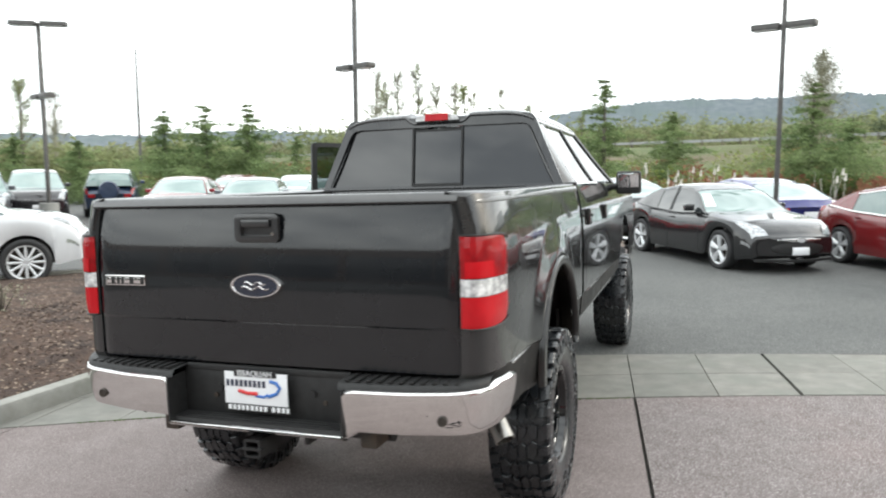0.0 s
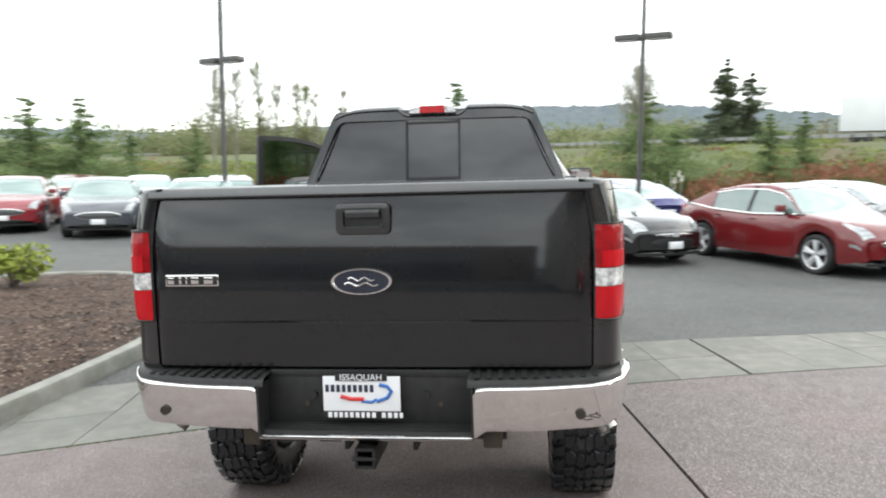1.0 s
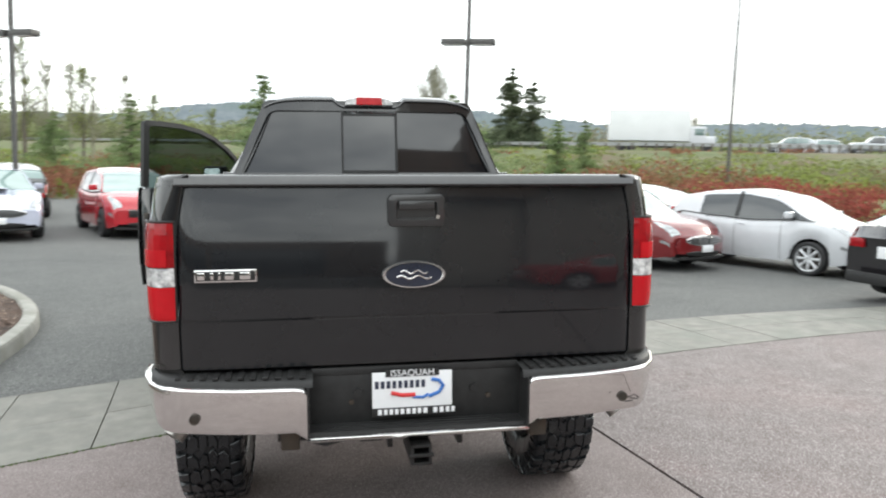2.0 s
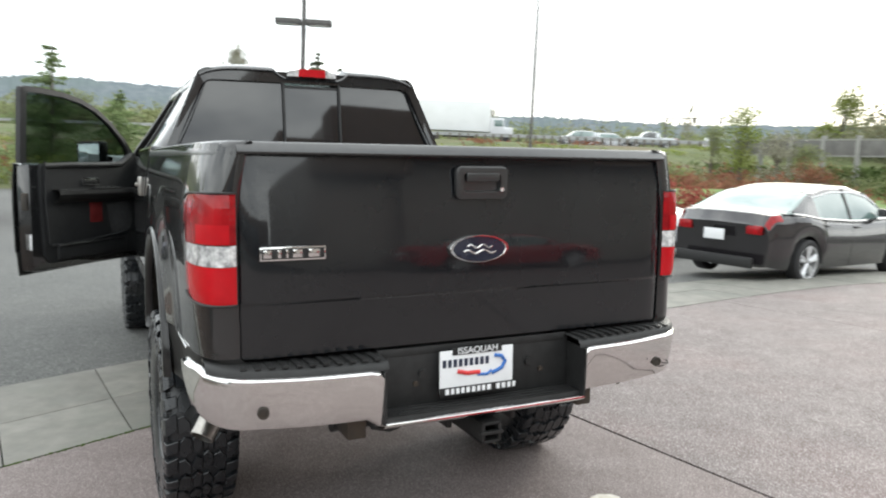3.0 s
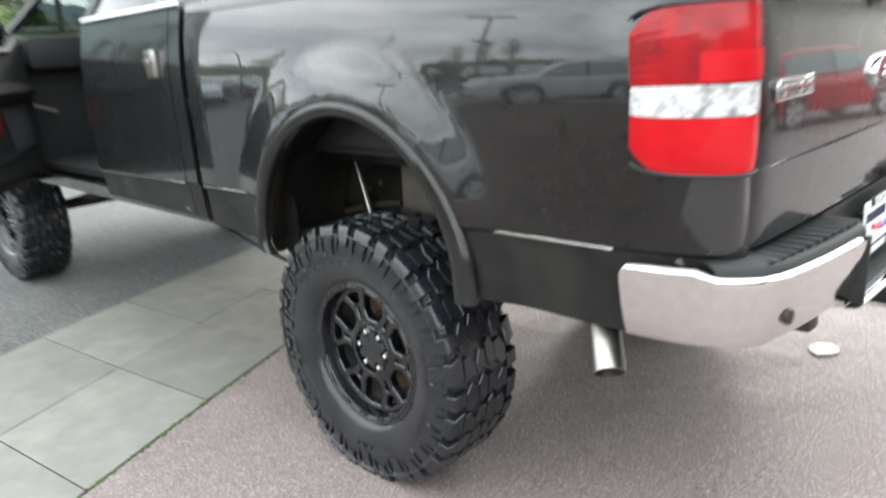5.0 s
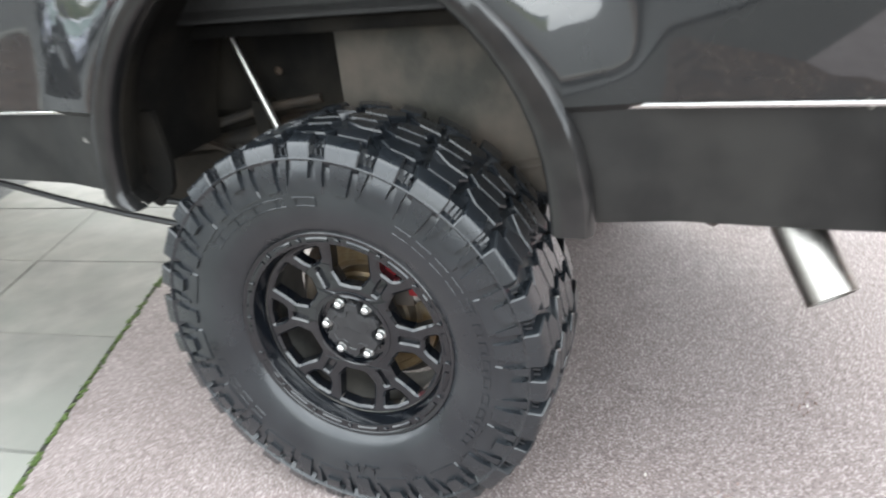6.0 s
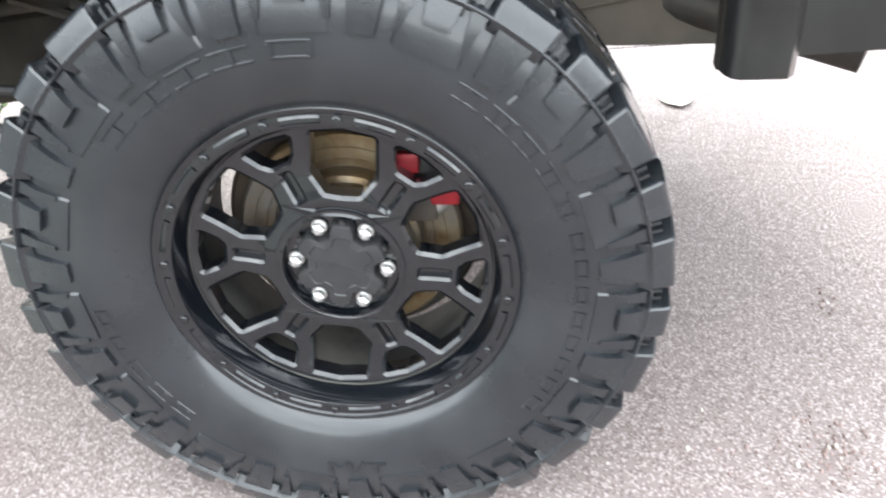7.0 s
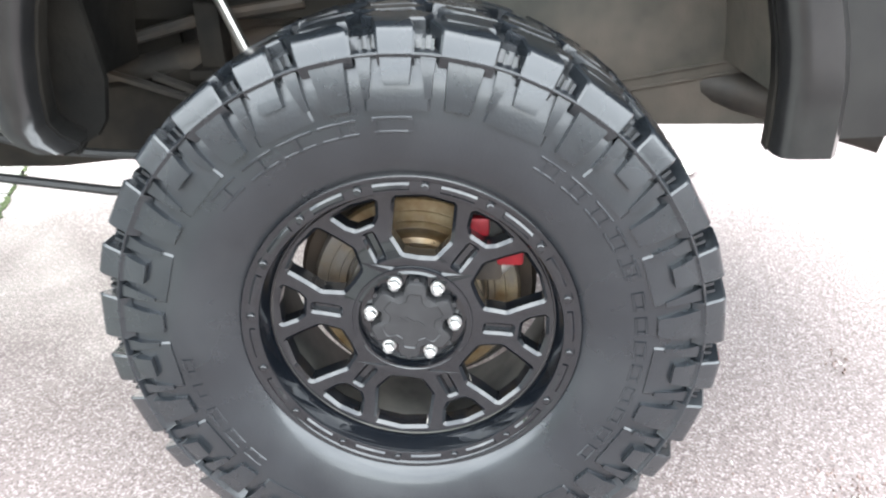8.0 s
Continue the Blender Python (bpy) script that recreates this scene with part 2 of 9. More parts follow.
M_TWIG = surf("bare_twigs", (0.2296, 0.2214, 0.164), (0.2952, 0.287, 0.205), 6, 0.95)
# nearer ridge: woodland tones paled to stand in for distance haze
M_HILL2 = surf("haze_paled_near_ridge", (0.125, 0.150, 0.100), (0.19, 0.205, 0.130), 0.06, 1.0, c3=(0.155, 0.150, 0.120), s3=0.02, spec=0.0)
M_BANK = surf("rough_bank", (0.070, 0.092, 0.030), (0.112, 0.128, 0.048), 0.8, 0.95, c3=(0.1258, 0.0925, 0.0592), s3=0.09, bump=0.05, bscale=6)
# far hill: air haze is mixed into the base colour, paler and bluer
M_HILL = surf("haze_tinted_hill", (0.128, 0.150, 0.164), (0.178, 0.20, 0.21), 0.05, 1.0, c3=(0.14, 0.168, 0.168), s3=0.012, spec=0.0)

def leafy(name, c1, c2, c3, scale=0.4, through=0.4):
    """Leaves: tones vary from leaf to leaf and by patches, and let light through."""
    m = bpy.data.materials.new(name)
    m.use_nodes = True
    n, l = m.node_tree.nodes, m.node_tree.links
    n.remove(n["Principled BSDF"])
    geo, tc, nz = n.new("ShaderNodeNewGeometry"), n.new("ShaderNodeTexCoord"), n.new("ShaderNodeTexNoise")
    nz.inputs["Scale"].default_value, nz.inputs["Detail"].default_value = scale, 4.0
    l.new(tc.outputs["Object"], nz.inputs["Vector"])
    ramp = n.new("ShaderNodeValToRGB")
    e = ramp.color_ramp.elements
    e[0].position, e[0].color, e[1].position, e[1].color = 0.32, (*c1, 1), 0.5, (*c2, 1)
    e.new(0.66).color = (*c3, 1)
    l.new(nz.outputs["Fac"], ramp.inputs["Fac"])
    mr = n.new("ShaderNodeMapRange")
    mr.inputs["To Min"].default_value, mr.inputs["To Max"].default_value = 0.65, 1.35
    l.new(geo.outputs["Random Per Island"], mr.inputs["Value"])
    hs = n.new("ShaderNodeHueSaturation")
    l.new(mr.outputs["Result"], hs.inputs["Value"])
    l.new(ramp.outputs["Color"], hs.inputs["Color"])
    d, t, mix = n.new("ShaderNodeBsdfDiffuse"), n.new("ShaderNodeBsdfTranslucent"), n.new("ShaderNodeMixShader")
    mix.inputs["Fac"].default_value = through
    for b in (d, t):
        l.new(hs.outputs["Color"], b.inputs["Color"])
    l.new(d.outputs["BSDF"], mix.inputs[1])
    l.new(t.outputs["BSDF"], mix.inputs[2])
    l.new(mix.outputs["Shader"], n["Material Output"].inputs["Surface"])
    return m


# needle tones raised well above dark green so haze sits in the colour
M_CONIFER = leafy("conifer_needles", (0.1462, 0.2027, 0.0943), (0.2075, 0.2688, 0.1226), (0.1792, 0.2263, 0.1226), 0.5, 0.5)
M_SPRING = leafy("spring_leaves", (0.164, 0.205, 0.0492), (0.2296, 0.2706, 0.082), (0.1804, 0.1804, 0.082), 0.4)
M_SHRUB = leafy("dark_shrub_leaves", (0.0492, 0.0738, 0.0246), (0.082, 0.1148, 0.041), (0.1066, 0.1066, 0.0492), 0.6)
M_REDTWIG = leafy("red_twigs", (0.1968, 0.0902, 0.0615), (0.2624, 0.123, 0.082), (0.164, 0.1394, 0.0656), 0.3)
M_TALLCONIFER = leafy("tall_conifer_needles", (0.085, 0.11, 0.065), (0.125, 0.15, 0.09), (0.11, 0.125, 0.08), 0.3)
# far woods and evergreens: leaf tones lightened to imitate haze
M_WOODS = leafy("haze_paled_woods", (0.164, 0.1886, 0.1066), (0.2296, 0.2542, 0.123), (0.2132, 0.1927, 0.1394), 0.05)
M_FAREVER = leafy("haze_paled_evergreen", (0.16, 0.175, 0.105), (0.22, 0.225, 0.14), (0.21, 0.195, 0.13), 0.12, 0.5)
M_REDSHRUB = leafy("red_shrub_twigs", (0.24, 0.065, 0.055), (0.30, 0.085, 0.07), (0.20, 0.10, 0.06), 0.4)
M_CONC = surf("old_concrete", (0.246, 0.246, 0.2296), (0.3116, 0.3075, 0.287), 2, 0.9, c3=(0.1968, 0.1968, 0.1804), s3=0.4)
M_ROADFAR = surf("highway_asphalt", (0.0888, 0.0888, 0.0888), (0.1184, 0.1184, 0.1147), 0.4, 0.9)
M_STUCCO = surf("tan_stucco", (0.36, 0.335, 0.305), (0.42, 0.39, 0.355), 3, 0.9, c3=(0.34, 0.30, 0.27), s3=0.3)
M_FASCIA = surf("brown_fascia", (0.12, 0.075, 0.05), (0.15, 0.095, 0.065), 3, 0.7)
M_DARKPANE = surf("dark_pane_glass", (0.02, 0.025, 0.03), (0.03, 0.035, 0.04), 1, 0.03, spec=0.8, ior=1.52)
M_STAIN = surf("oil_stain", (0.10, 0.07, 0.06), (0.30, 0.22, 0.20), 45, 0.6)
M_LEAF = surf("dry_leaf", (0.5084, 0.4756, 0.41), (0.615, 0.5904, 0.5412), 40, 0.8)
M_HEADLAMP = surf("headlamp", (0.20, 0.21, 0.215), (0.62, 0.64, 0.65), 26, 0.12, 0.5, coat=1.0)
M_DARK = surf("dark_grille", (0.01, 0.01, 0.01), (0.018, 0.018, 0.018), 40, 0.45)


# ---------------------------------------------------------------- mesh helpers
def part(name, bm, material, parent=None, label="", angle=34.0, smooth=True):
    """Links a bmesh as one mesh object under a thing or part."""
    bmesh.ops.recalc_face_normals(bm, faces=bm.faces[:])
    me = bpy.data.meshes.new(name)
    bm.to_mesh(me)
    bm.free()
    if smooth:
        me.polygons.foreach_set("use_smooth", [True] * len(me.polygons))
        me.set_sharp_from_angle(angle=radians(angle))
    me.materials.append(material)
    ob = new(name, me)
    if parent:
        ob.parent = parent
    if label:
        ob["label"] = label
    return ob


def thing(name, label, category, m=None, group="", kind=""):
    ob = tagged(new(name), label, category, group, kind)
    ob.empty_display_size = 0.2
    if m is not None:
        ob.matrix_basis = m
    return ob


def box(bm, c, s, bevel=0.0, m=None, seg=2):
    """A box by centre and size, its edges rounded."""
    vs = bmesh.ops.create_cube(bm, size=1.0)["verts"]
    for v in vs:
        v.co = Vector((v.co.x * s[0] + c[0], v.co.y * s[1] + c[1], v.co.z * s[2] + c[2]))
    if bevel:
        es = list({e for v in vs for e in v.link_edges})
        r = bmesh.ops.bevel(bm, geom=es, offset=bevel, segments=seg, profile=0.6, affect="EDGES")
        vs = list({v for f in r["faces"] for v in f.verts} | {v for v in vs if v.is_valid})
    if m is not None:
        bmesh.ops.transform(bm, matrix=m, verts=[v for v in vs if v.is_valid])
    return vs


def rod(bm, p, q, r, r2=None, n=12, caps=True):
    """A round bar from p to q."""
    p, q = Vector(p), Vector(q)
    r2 = r if r2 is None else r2
    z = (q - p).normalized()
    x = z.orthogonal().normalized()
    y = z.cross(x)
    rings = []
    for c, rr in ((p, r), (q, r2)):
        rings.append([bm.verts.new(c + (x * math.cos(6.28318530718 * i / n) + y * math.sin(6.28318530718 * i / n)) * rr) for i in range(n)])
    for i in range(n):
        bm.faces.new((rings[0][i], rings[0][(i + 1) % n], rings[1][(i + 1) % n], rings[1][i]))
    if caps:
        bm.faces.new(rings[0][::-1])
        bm.faces.new(rings[1])


def hose(bm, pts, r, n=8):
    """A bent round bar along points."""
    pts = [Vector(p) for p in pts]
    rings = []
    x = None
    for i, p in enumerate(pts):
        d = (pts[min(i + 1, len(pts) - 1)] - pts[max(i - 1, 0)]).normalized()
        x = d.orthogonal().normalized() if x is None else (x - d * x.dot(d)).normalized()
        y = d.cross(x)
        rings.append([bm.verts.new(p + (x * math.cos(2 * math.pi * k / n) + y * math.sin(2 * math.pi * k / n)) * r) for k in range(n)])
    for a, b in zip(rings, rings[1:]):
        for k in range(n):
            bm.faces.new((a[k], a[(k + 1) % n], b[(k + 1) % n], b[k]))
    bm.faces.new(rings[0][::-1])
    bm.faces.new(rings[-1])


def sheet(bm, rows, wrap=False):
    """A skin over rows of points."""
    vs = [[bm.verts.new(p) for p in r] for r in rows]
    for a, b in zip(vs, vs[1:]):
        n = len(a)
        for k in range(n if wrap else n - 1):
            q = (a[k], a[(k + 1) % n], b[(k + 1) % n], b[k])
            if len({v.co.to_tuple(6) for v in q}) >= 3:
                try:
                    bm.faces.new(q)
                except ValueError:
                    pass
    return vs


def prism(bm, poly, origin, ux, uy, depth):
    """A flat outline in the plane of ux, uy, thickened along their normal by depth."""
    o, ux, uy = Vector(origin), Vector(ux), Vector(uy)
    nrm = ux.cross(uy).normalized() * depth
    a = [bm.verts.new(o + ux * p[0] + uy * p[1]) for p in poly]
    b = [bm.verts.new(o + ux * p[0] + uy * p[1] + nrm) for p in poly]
    bm.faces.new(a[::-1])
    bm.faces.new(b)
    for i in range(len(poly)):
        j = (i + 1) % len(poly)
        bm.faces.new((a[i], a[j], b[j], b[i]))


def lathe(bm, profile, n, axis="x", centre=(0, 0, 0)):
    """A turned body: profile of (along the axis, radius)."""
    rows = []
    for u, r in profile:
        ring = []
        for k in range(n):
            a = 2 * math.pi * k / n
            c, s = r * math.cos(a), r * math.sin(a)
            p = (u, c, s) if axis == "x" else ((c, u, s) if axis == "y" else (c, s, u))
            ring.append(Vector(p) + Vector(centre))
        rows.append(ring)
    sheet(bm, rows, wrap=True)


def thick(bm, d):
    """Gives an open skin a thickness."""
    bmesh.ops.recalc_face_normals(bm, faces=bm.faces[:])
    bmesh.ops.solidify(bm, geom=bm.faces[:], thickness=d)


def letters(text, size, material, parent, m, name="lettering", squash=1.0, depth=0.001):
    cu = bpy.data.curves.new(name, "FONT")
    cu.body, cu.size, cu.extrude, cu.align_x, cu.align_y = text, size, depth, "CENTER", "CENTER"
    tmp = bpy.data.objects.new(name, cu)
    me = bpy.data.meshes.new_from_object(tmp)
    bpy.data.objects.remove(tmp)
    me.materials.clear()
    me.materials.append(material)
    ob = new(name, me)
    ob.parent = parent
    ob.matrix_basis = m @ Matrix.Diagonal((squash, 1, 1, 1))
    return ob


def oval(a, b, n=32):
    return [(a * math.cos(2 * math.pi * k / n), b * math.sin(2 * math.pi * k / n)) for k in range(n)]


def smoothstep(a, b, v):
    u = min(1.0, max(0.0, (v - a) / (b - a)))
    return u * u * (3 - 2 * u)


ARC_C, ARC_R, ARC_W = Vector((9.14, -20.6)), 25.0, 1.42


def ground_z(x, y):
    """Height of the ground: the sloping apron, then the level lot."""
    s = max(-4.5, min(4.5, FALL.x * x + FALL.y * y))
    plane = -math.tan(radians(2.0)) * s
    r = (Vector((x, y)) - ARC_C).length
    w = smoothstep(ARC_R + 0.3, ARC_R + 3.0, r) if y > -6 else 0.0
    return plane * (1 - w) - 0.05 * w

# ---------------------------------------------------------------- ground
def arc_pt(r, a):
    return Vector((ARC_C.x + r * math.cos(a), ARC_C.y + r * math.sin(a)))


def build_ground():
    # one sheet, fine near the lorry, coarse to the horizon
    bm = bmesh.new()
    xs = [-3000, -900, -300, -140, -80, -50] + [-36 + 1.5 * i for i in range(49)] + [50, 80, 140, 300, 900, 3000]
    ys = [-3000, -900, -300, -120, -60, -36] + [-24 + 1.5 * i for i in range(43)] + [50, 80, 140, 300, 900, 3000]
    rows = []
    for y in ys:
        row = []
        for x in xs:
            r = (Vector((x, y)) - ARC_C).length
            z = ground_z(x, y) if abs(x) < 60 and abs(y) < 60 else -0.05
            if r < ARC_R + ARC_W + 0.9:
                z -= 0.16 * (1 - smoothstep(ARC_R + ARC_W - 1.2, ARC_R + ARC_W + 0.9, r)) + 0.0
            row.append((x, y, z))
        rows.append(row)
    sheet(bm, rows)
    ob = part("ground", bm, M_ASPHALT, smooth=True, angle=80)
    tagged(ob, "grey asphalt car lot, flat and lightly worn", "ground", kind="structure")
    # the finer strip of asphalt that meets the slabs
    bm = bmesh.new()
    rows = []
    for i in range(9):
        r = ARC_R + ARC_W + 0.004 + (0.0, 0.1, 0.3, 0.6, 1.0, 1.6, 2.4, 3.4, 4.6)[i]
        row = []
        for k in range(121):
            a = radians(60 + 85 * k / 120)
            p = arc_pt(r, a)
            row.append((p.x, p.y, ground_z(p.x, p.y) - 0.004 + (0.008 if i < 7 else -0.012 if i == 8 else 0.004)))
        rows.append(row)
    sheet(bm, rows)
    ob = part("road", bm, M_ASPHALT, angle=80)
    tagged(ob, "grey asphalt lane along the slab band", "road", kind="structure")


build_ground()

# direction of the saw joints in the apron
JDIR = Vector((-math.sin(radians(7.5)), math.cos(radians(7.5))))


def build_apron():
    base = thing("pavement", "pinkish exposed-aggregate concrete apron with saw joints", "pavement", kind="structure")
    bm = bmesh.new()
    rows = []
    for r in (2.0, 8.0, 14.0, 17.0, 20.0, 22.0, 24.0, 25.6, ARC_R + ARC_W):
        row = []
        for k in range(61):
            p = arc_pt(r, radians(50 + 110 * k / 60))
            row.append((p.x, p.y, ground_z(p.x, p.y) - 0.035))
        rows.append(row)
    sheet(bm, rows)
    part("joint_bed", bm, M_JOINT, base, "dark joint bed", angle=80)
    # panels between joints; origin of the joint that passes beside the lorry
    o = Vector((1.235, 3.1))
    across = Vector((JDIR.y, -JDIR.x))
    def arc_end(u):
        # how far along the joint direction from the line through o the arc lies
        q = o + across * u - ARC_C
        b = q.dot(JDIR)
        return -b + math.sqrt(b * b - q.length_squared + ARC_R ** 2)
    edges = [-13.2, -8.8, -4.4, 0.0, 4.4, 8.8, 13.2]
    for a, b in zip(edges, edges[1:]):
        for lo, hi in ((-5.2, None), (-9.6, -5.2), (-14.0, -9.6)):
            bm = bmesh.new()
            rows = []
            n = 12
            for i in range(n + 1):
                ga, gb = (0.011 if abs(a) < 0.01 else 0.005), (0.011 if abs(b) < 0.01 else 0.005)
                u = a + ga + (b - a - ga - gb) * i / n
                top = (arc_end(u) - 0.006) if hi is None else hi - 0.006
                row = []
                for j in range(13):
                    v = lo + 0.006 + (top - lo - 0.006) * j / 12
                    p = o + across * u + JDIR * v
                    row.append((p.x, p.y, ground_z(p.x, p.y)))
                rows.append(row)
            sheet(bm, rows)
            rim = bmesh.ops.extrude_edge_only(bm, edges=[e for e in bm.edges if e.is_boundary])
            for v in rim["geom"]:
                if isinstance(v, bmesh.types.BMVert):
                    v.co.z -= 0.03
            part("panel", bm, M_APRON2 if b <= 0.01 else M_APRON, base, angle=50)
    return base


build_apron()


def build_slabs():
    base = thing("slab_band", "curved band of square grey concrete slabs, two rows wide", "pavement", kind="structure")
    xs = [-4.15, -3.55, -2.95, -2.35, -1.725, -1.094, -0.53, 0.033, 0.63, 1.235, 1.85, 2.45, 3.07] + [3.68 + 0.61 * i for i in range(20)]
    def along(r, x):
        # point on the arc of radius r that the joint starting at x on the near edge reaches
        y0 = ARC_C.y + math.sqrt(ARC_R ** 2 - (x - ARC_C.x) ** 2)
        q = Vector((x, y0)) - ARC_C
        b = q.dot(JDIR)
        return Vector((x, y0)) + JDIR * (-b + math.sqrt(b * b - q.length_squared + r * r))
    for i, (a, b) in enumerate(zip(xs, xs[1:])):
        for r0, r1 in ((ARC_R + 0.008, ARC_R + 0.68), (ARC_R + 0.688, ARC_R + ARC_W)):
            g = 0.014 if abs(b - 2.45) < 0.01 else 0.004
            g0 = 0.014 if abs(a - 2.45) < 0.01 else 0.004
            bm = bmesh.new()
            lift = random.uniform(-0.0015, 0.002)
            pts = []
            for r, x in ((r0, a + g0), (r0, (a + b) / 2), (r0, b - g), (r1, b - g), (r1, (a + b) / 2), (r1, a + g0)):
                p = along(r, x)
                pts.append((p.x, p.y, ground_z(p.x, p.y) + 0.003 + lift))
            vt = [bm.verts.new(p) for p in pts]
            vb = [bm.verts.new((p[0], p[1], p[2] - 0.05)) for p in pts]
            bm.faces.new((vt[0], vt[1], vt[4], vt[5]))
            bm.faces.new((vt[1], vt[2], vt[3], vt[4]))
            for k in range(6):
                bm.faces.new((vt[k], vb[k], vb[(k + 1) % 6], vt[(k + 1) % 6]))
            part("slab", bm, M_PAVER, base, smooth=False)
    # moss along the near edge of the band
    bm = bmesh.new()
    rnd = random.Random(4)
    for k in range(700):
        x = rnd.uniform(-2.6, 1.2) if k % 3 else rnd.uniform(0.0, 0.6)
        p = along(ARC_R + rnd.gauss(0.001, 0.006), x)
        s = rnd.uniform(0.003, 0.009)
        m = Matrix.Translation((p.x, p.y, ground_z(p.x, p.y) + 0.001)) @ Matrix.Diagonal((s * 1.6, s, s * 0.6, 1))
        bmesh.ops.create_icosphere(bm, subdivisions=1, radius=1.0, matrix=m)
    ob = part("moss", bm, M_MOSS)
    tagged(ob, "green moss in the joint beside the slabs", "moss", kind="stuff")


def build_island():
    # kerbed planting bed with a rounded end
    outer = [(-3.05, -1.5), (-3.1, 0.2), (-3.12, 1.7), (-3.05, 2.7), (-2.97, 3.6), (-2.98, 4.5), (-3.15, 5.35), (-3.55, 6.25), (-4.2, 7.15), (-5.0, 7.85), (-6.0, 8.15), (-7.2, 7.6), (-8.4, 6.2), (-9.2, 4.0), (-9.6, 1.0), (-9.6, -1.5)]
    o = [Vector(p) for p in outer]
    fine = []
    for i in range(len(o) - 1):
        p0, p1, p2, p3 = o[max(i - 1, 0)], o[i], o[i + 1], o[min(i + 2, len(o) - 1)]
        for k in range(5):
            t = k / 5
            fine.append(0.5 * ((2 * p1) + (p2 - p0) * t + (2 * p0 - 5 * p1 + 4 * p2 - p3) * t * t + (3 * p1 - p0 - 3 * p2 + p3) * t ** 3))
    fine.append(o[-1])
    nrm = []
    for i in range(len(fine)):
        d = (fine[min(i + 1, len(fine) - 1)] - fine[max(i - 1, 0)]).normalized()
        nrm.append(Vector((-d.y, d.x)))
    kerb = bmesh.new()
    rows = []
    for off, h in ((0.0, -0.05), (0.012, 0.11), (0.03, 0.135), (0.14, 0.14), (0.16, 0.12), (0.165, -0.05)):
        rows.append([(p.x + n.x * off, p.y + n.y * off, ground_z(p.x, p.y) + h) for p, n in zip(fine, nrm)])
    sheet(kerb, rows)
    ob = part("kerb", kerb, M_KERB, angle=50)
    tagged(ob, "pale concrete kerb round the planting bed", "kerb", kind="structure")
    # mulch, filled from the kerb towards the middle
    bm = bmesh.new()
    mid = Vector((-6.2, 2.5))
    rows = []
    for s in range(19):
        t = s / 18
        row = []
        for p, n in zip(fine, nrm):
            q = (p + n * 0.155).lerp(mid, t)
            z = ground_z(q.x, q.y) + 0.10 + 0.10 * (1 - (1 - t) ** 2) + 0.03 * noise.noise((q.x * 3, q.y * 3, 0)) + 0.02 * noise.noise((q.x * 9, q.y * 9, 1)) * min(1, t * 8)
            row.append((q.x, q.y, z))
        rows.append(row)
    sheet(bm, rows)
    ob = part("mulch_bed", bm, M_MULCH, angle=60)
    tagged(ob, "dark brown bark mulch heaped inside the kerb", "mulch", kind="structure")
    # loose chips
    bm = bmesh.new()
    rnd = random.Random(9)
    for k in range(2600):
        x, y = rnd.uniform(-5.6, -3.25), rnd.uniform(0.8, 7.4)
        if (Vector((x, y)) - Vector((-6.2, 2.5))).length > 5.2 or (y > 5 and x > -3.4 - (y - 5) * 0.8):
            continue
        t = min(1.0, (x + 3.25) / -2.9)
        z = ground_z(x, y) + 0.118 + 0.09 * (1 - (1 - t) ** 2) + 0.03 * noise.noise((x * 3, y * 3, 0))
        m = pose(x, y, z, rnd.uniform(-25, 25), rnd.uniform(-25, 25), rnd.uniform(0, 180)) @ Matrix.Diagonal((rnd.uniform(0.015, 0.045), rnd.uniform(0.006, 0.014), 0.005, 1))
        vs = bmesh.ops.create_cube(bm, size=1.0, matrix=m)
    ob = part("bark_chips", bm, M_MULCH, smooth=False)
    tagged(ob, "loose brown bark chips on the bed", "bark", kind="stuff")


build_island()


def build_lawn():
    # lawn strip with kerb beyond the dark saloon
    bm = bmesh.new()
    front = [Vector((11.0, 8.2)), Vector((13.6, 7.75)), Vector((15.2, 7.6)), Vector((16.8, 7.5)), Vector((18.5, 7.9)), Vector((24, 9.6)), Vector((40, 15.5))]
    rows = []
    for i in range(14):
        t = i / 13
        row = []
        for p in front:
            q = p + Vector((6, 15)) * t
            row.append((q.x, q.y, -0.05 + 0.13 + 0.9 * t * t + 0.04 * noise.noise((q.x, q.y, 3))))
        rows.append(row)
    sheet(bm, rows)
    ob = part("lawn", bm, M_GRASS, angle=60)
    tagged(ob, "bright green mown lawn strip behind a kerb", "lawn", kind="structure")
    bm = bmesh.new()
    rows = []
    for off, h in ((-0.16, -0.08), (-0.15, 0.12), (-0.12, 0.14), (0.0, 0.14), (0.02, 0.0)):
        rows.append([(p.x - off * -0.1, p.y + off, -0.05 + h) for p in front])
    sheet(bm, rows)
    ob = part("kerb", bm, M_KERB, angle=50)
    tagged(ob, "pale concrete kerb along the lawn", "kerb", kind="structure")


build_lawn()

# ---------------------------------------------------------------- the lifted pickup
TYRE_R, TYRE_X0, TYRE_X1 = 0.445, -0.165, 0.165      # outer face towards -x
AXLE_R, AXLE_F = 1.210, 5.03


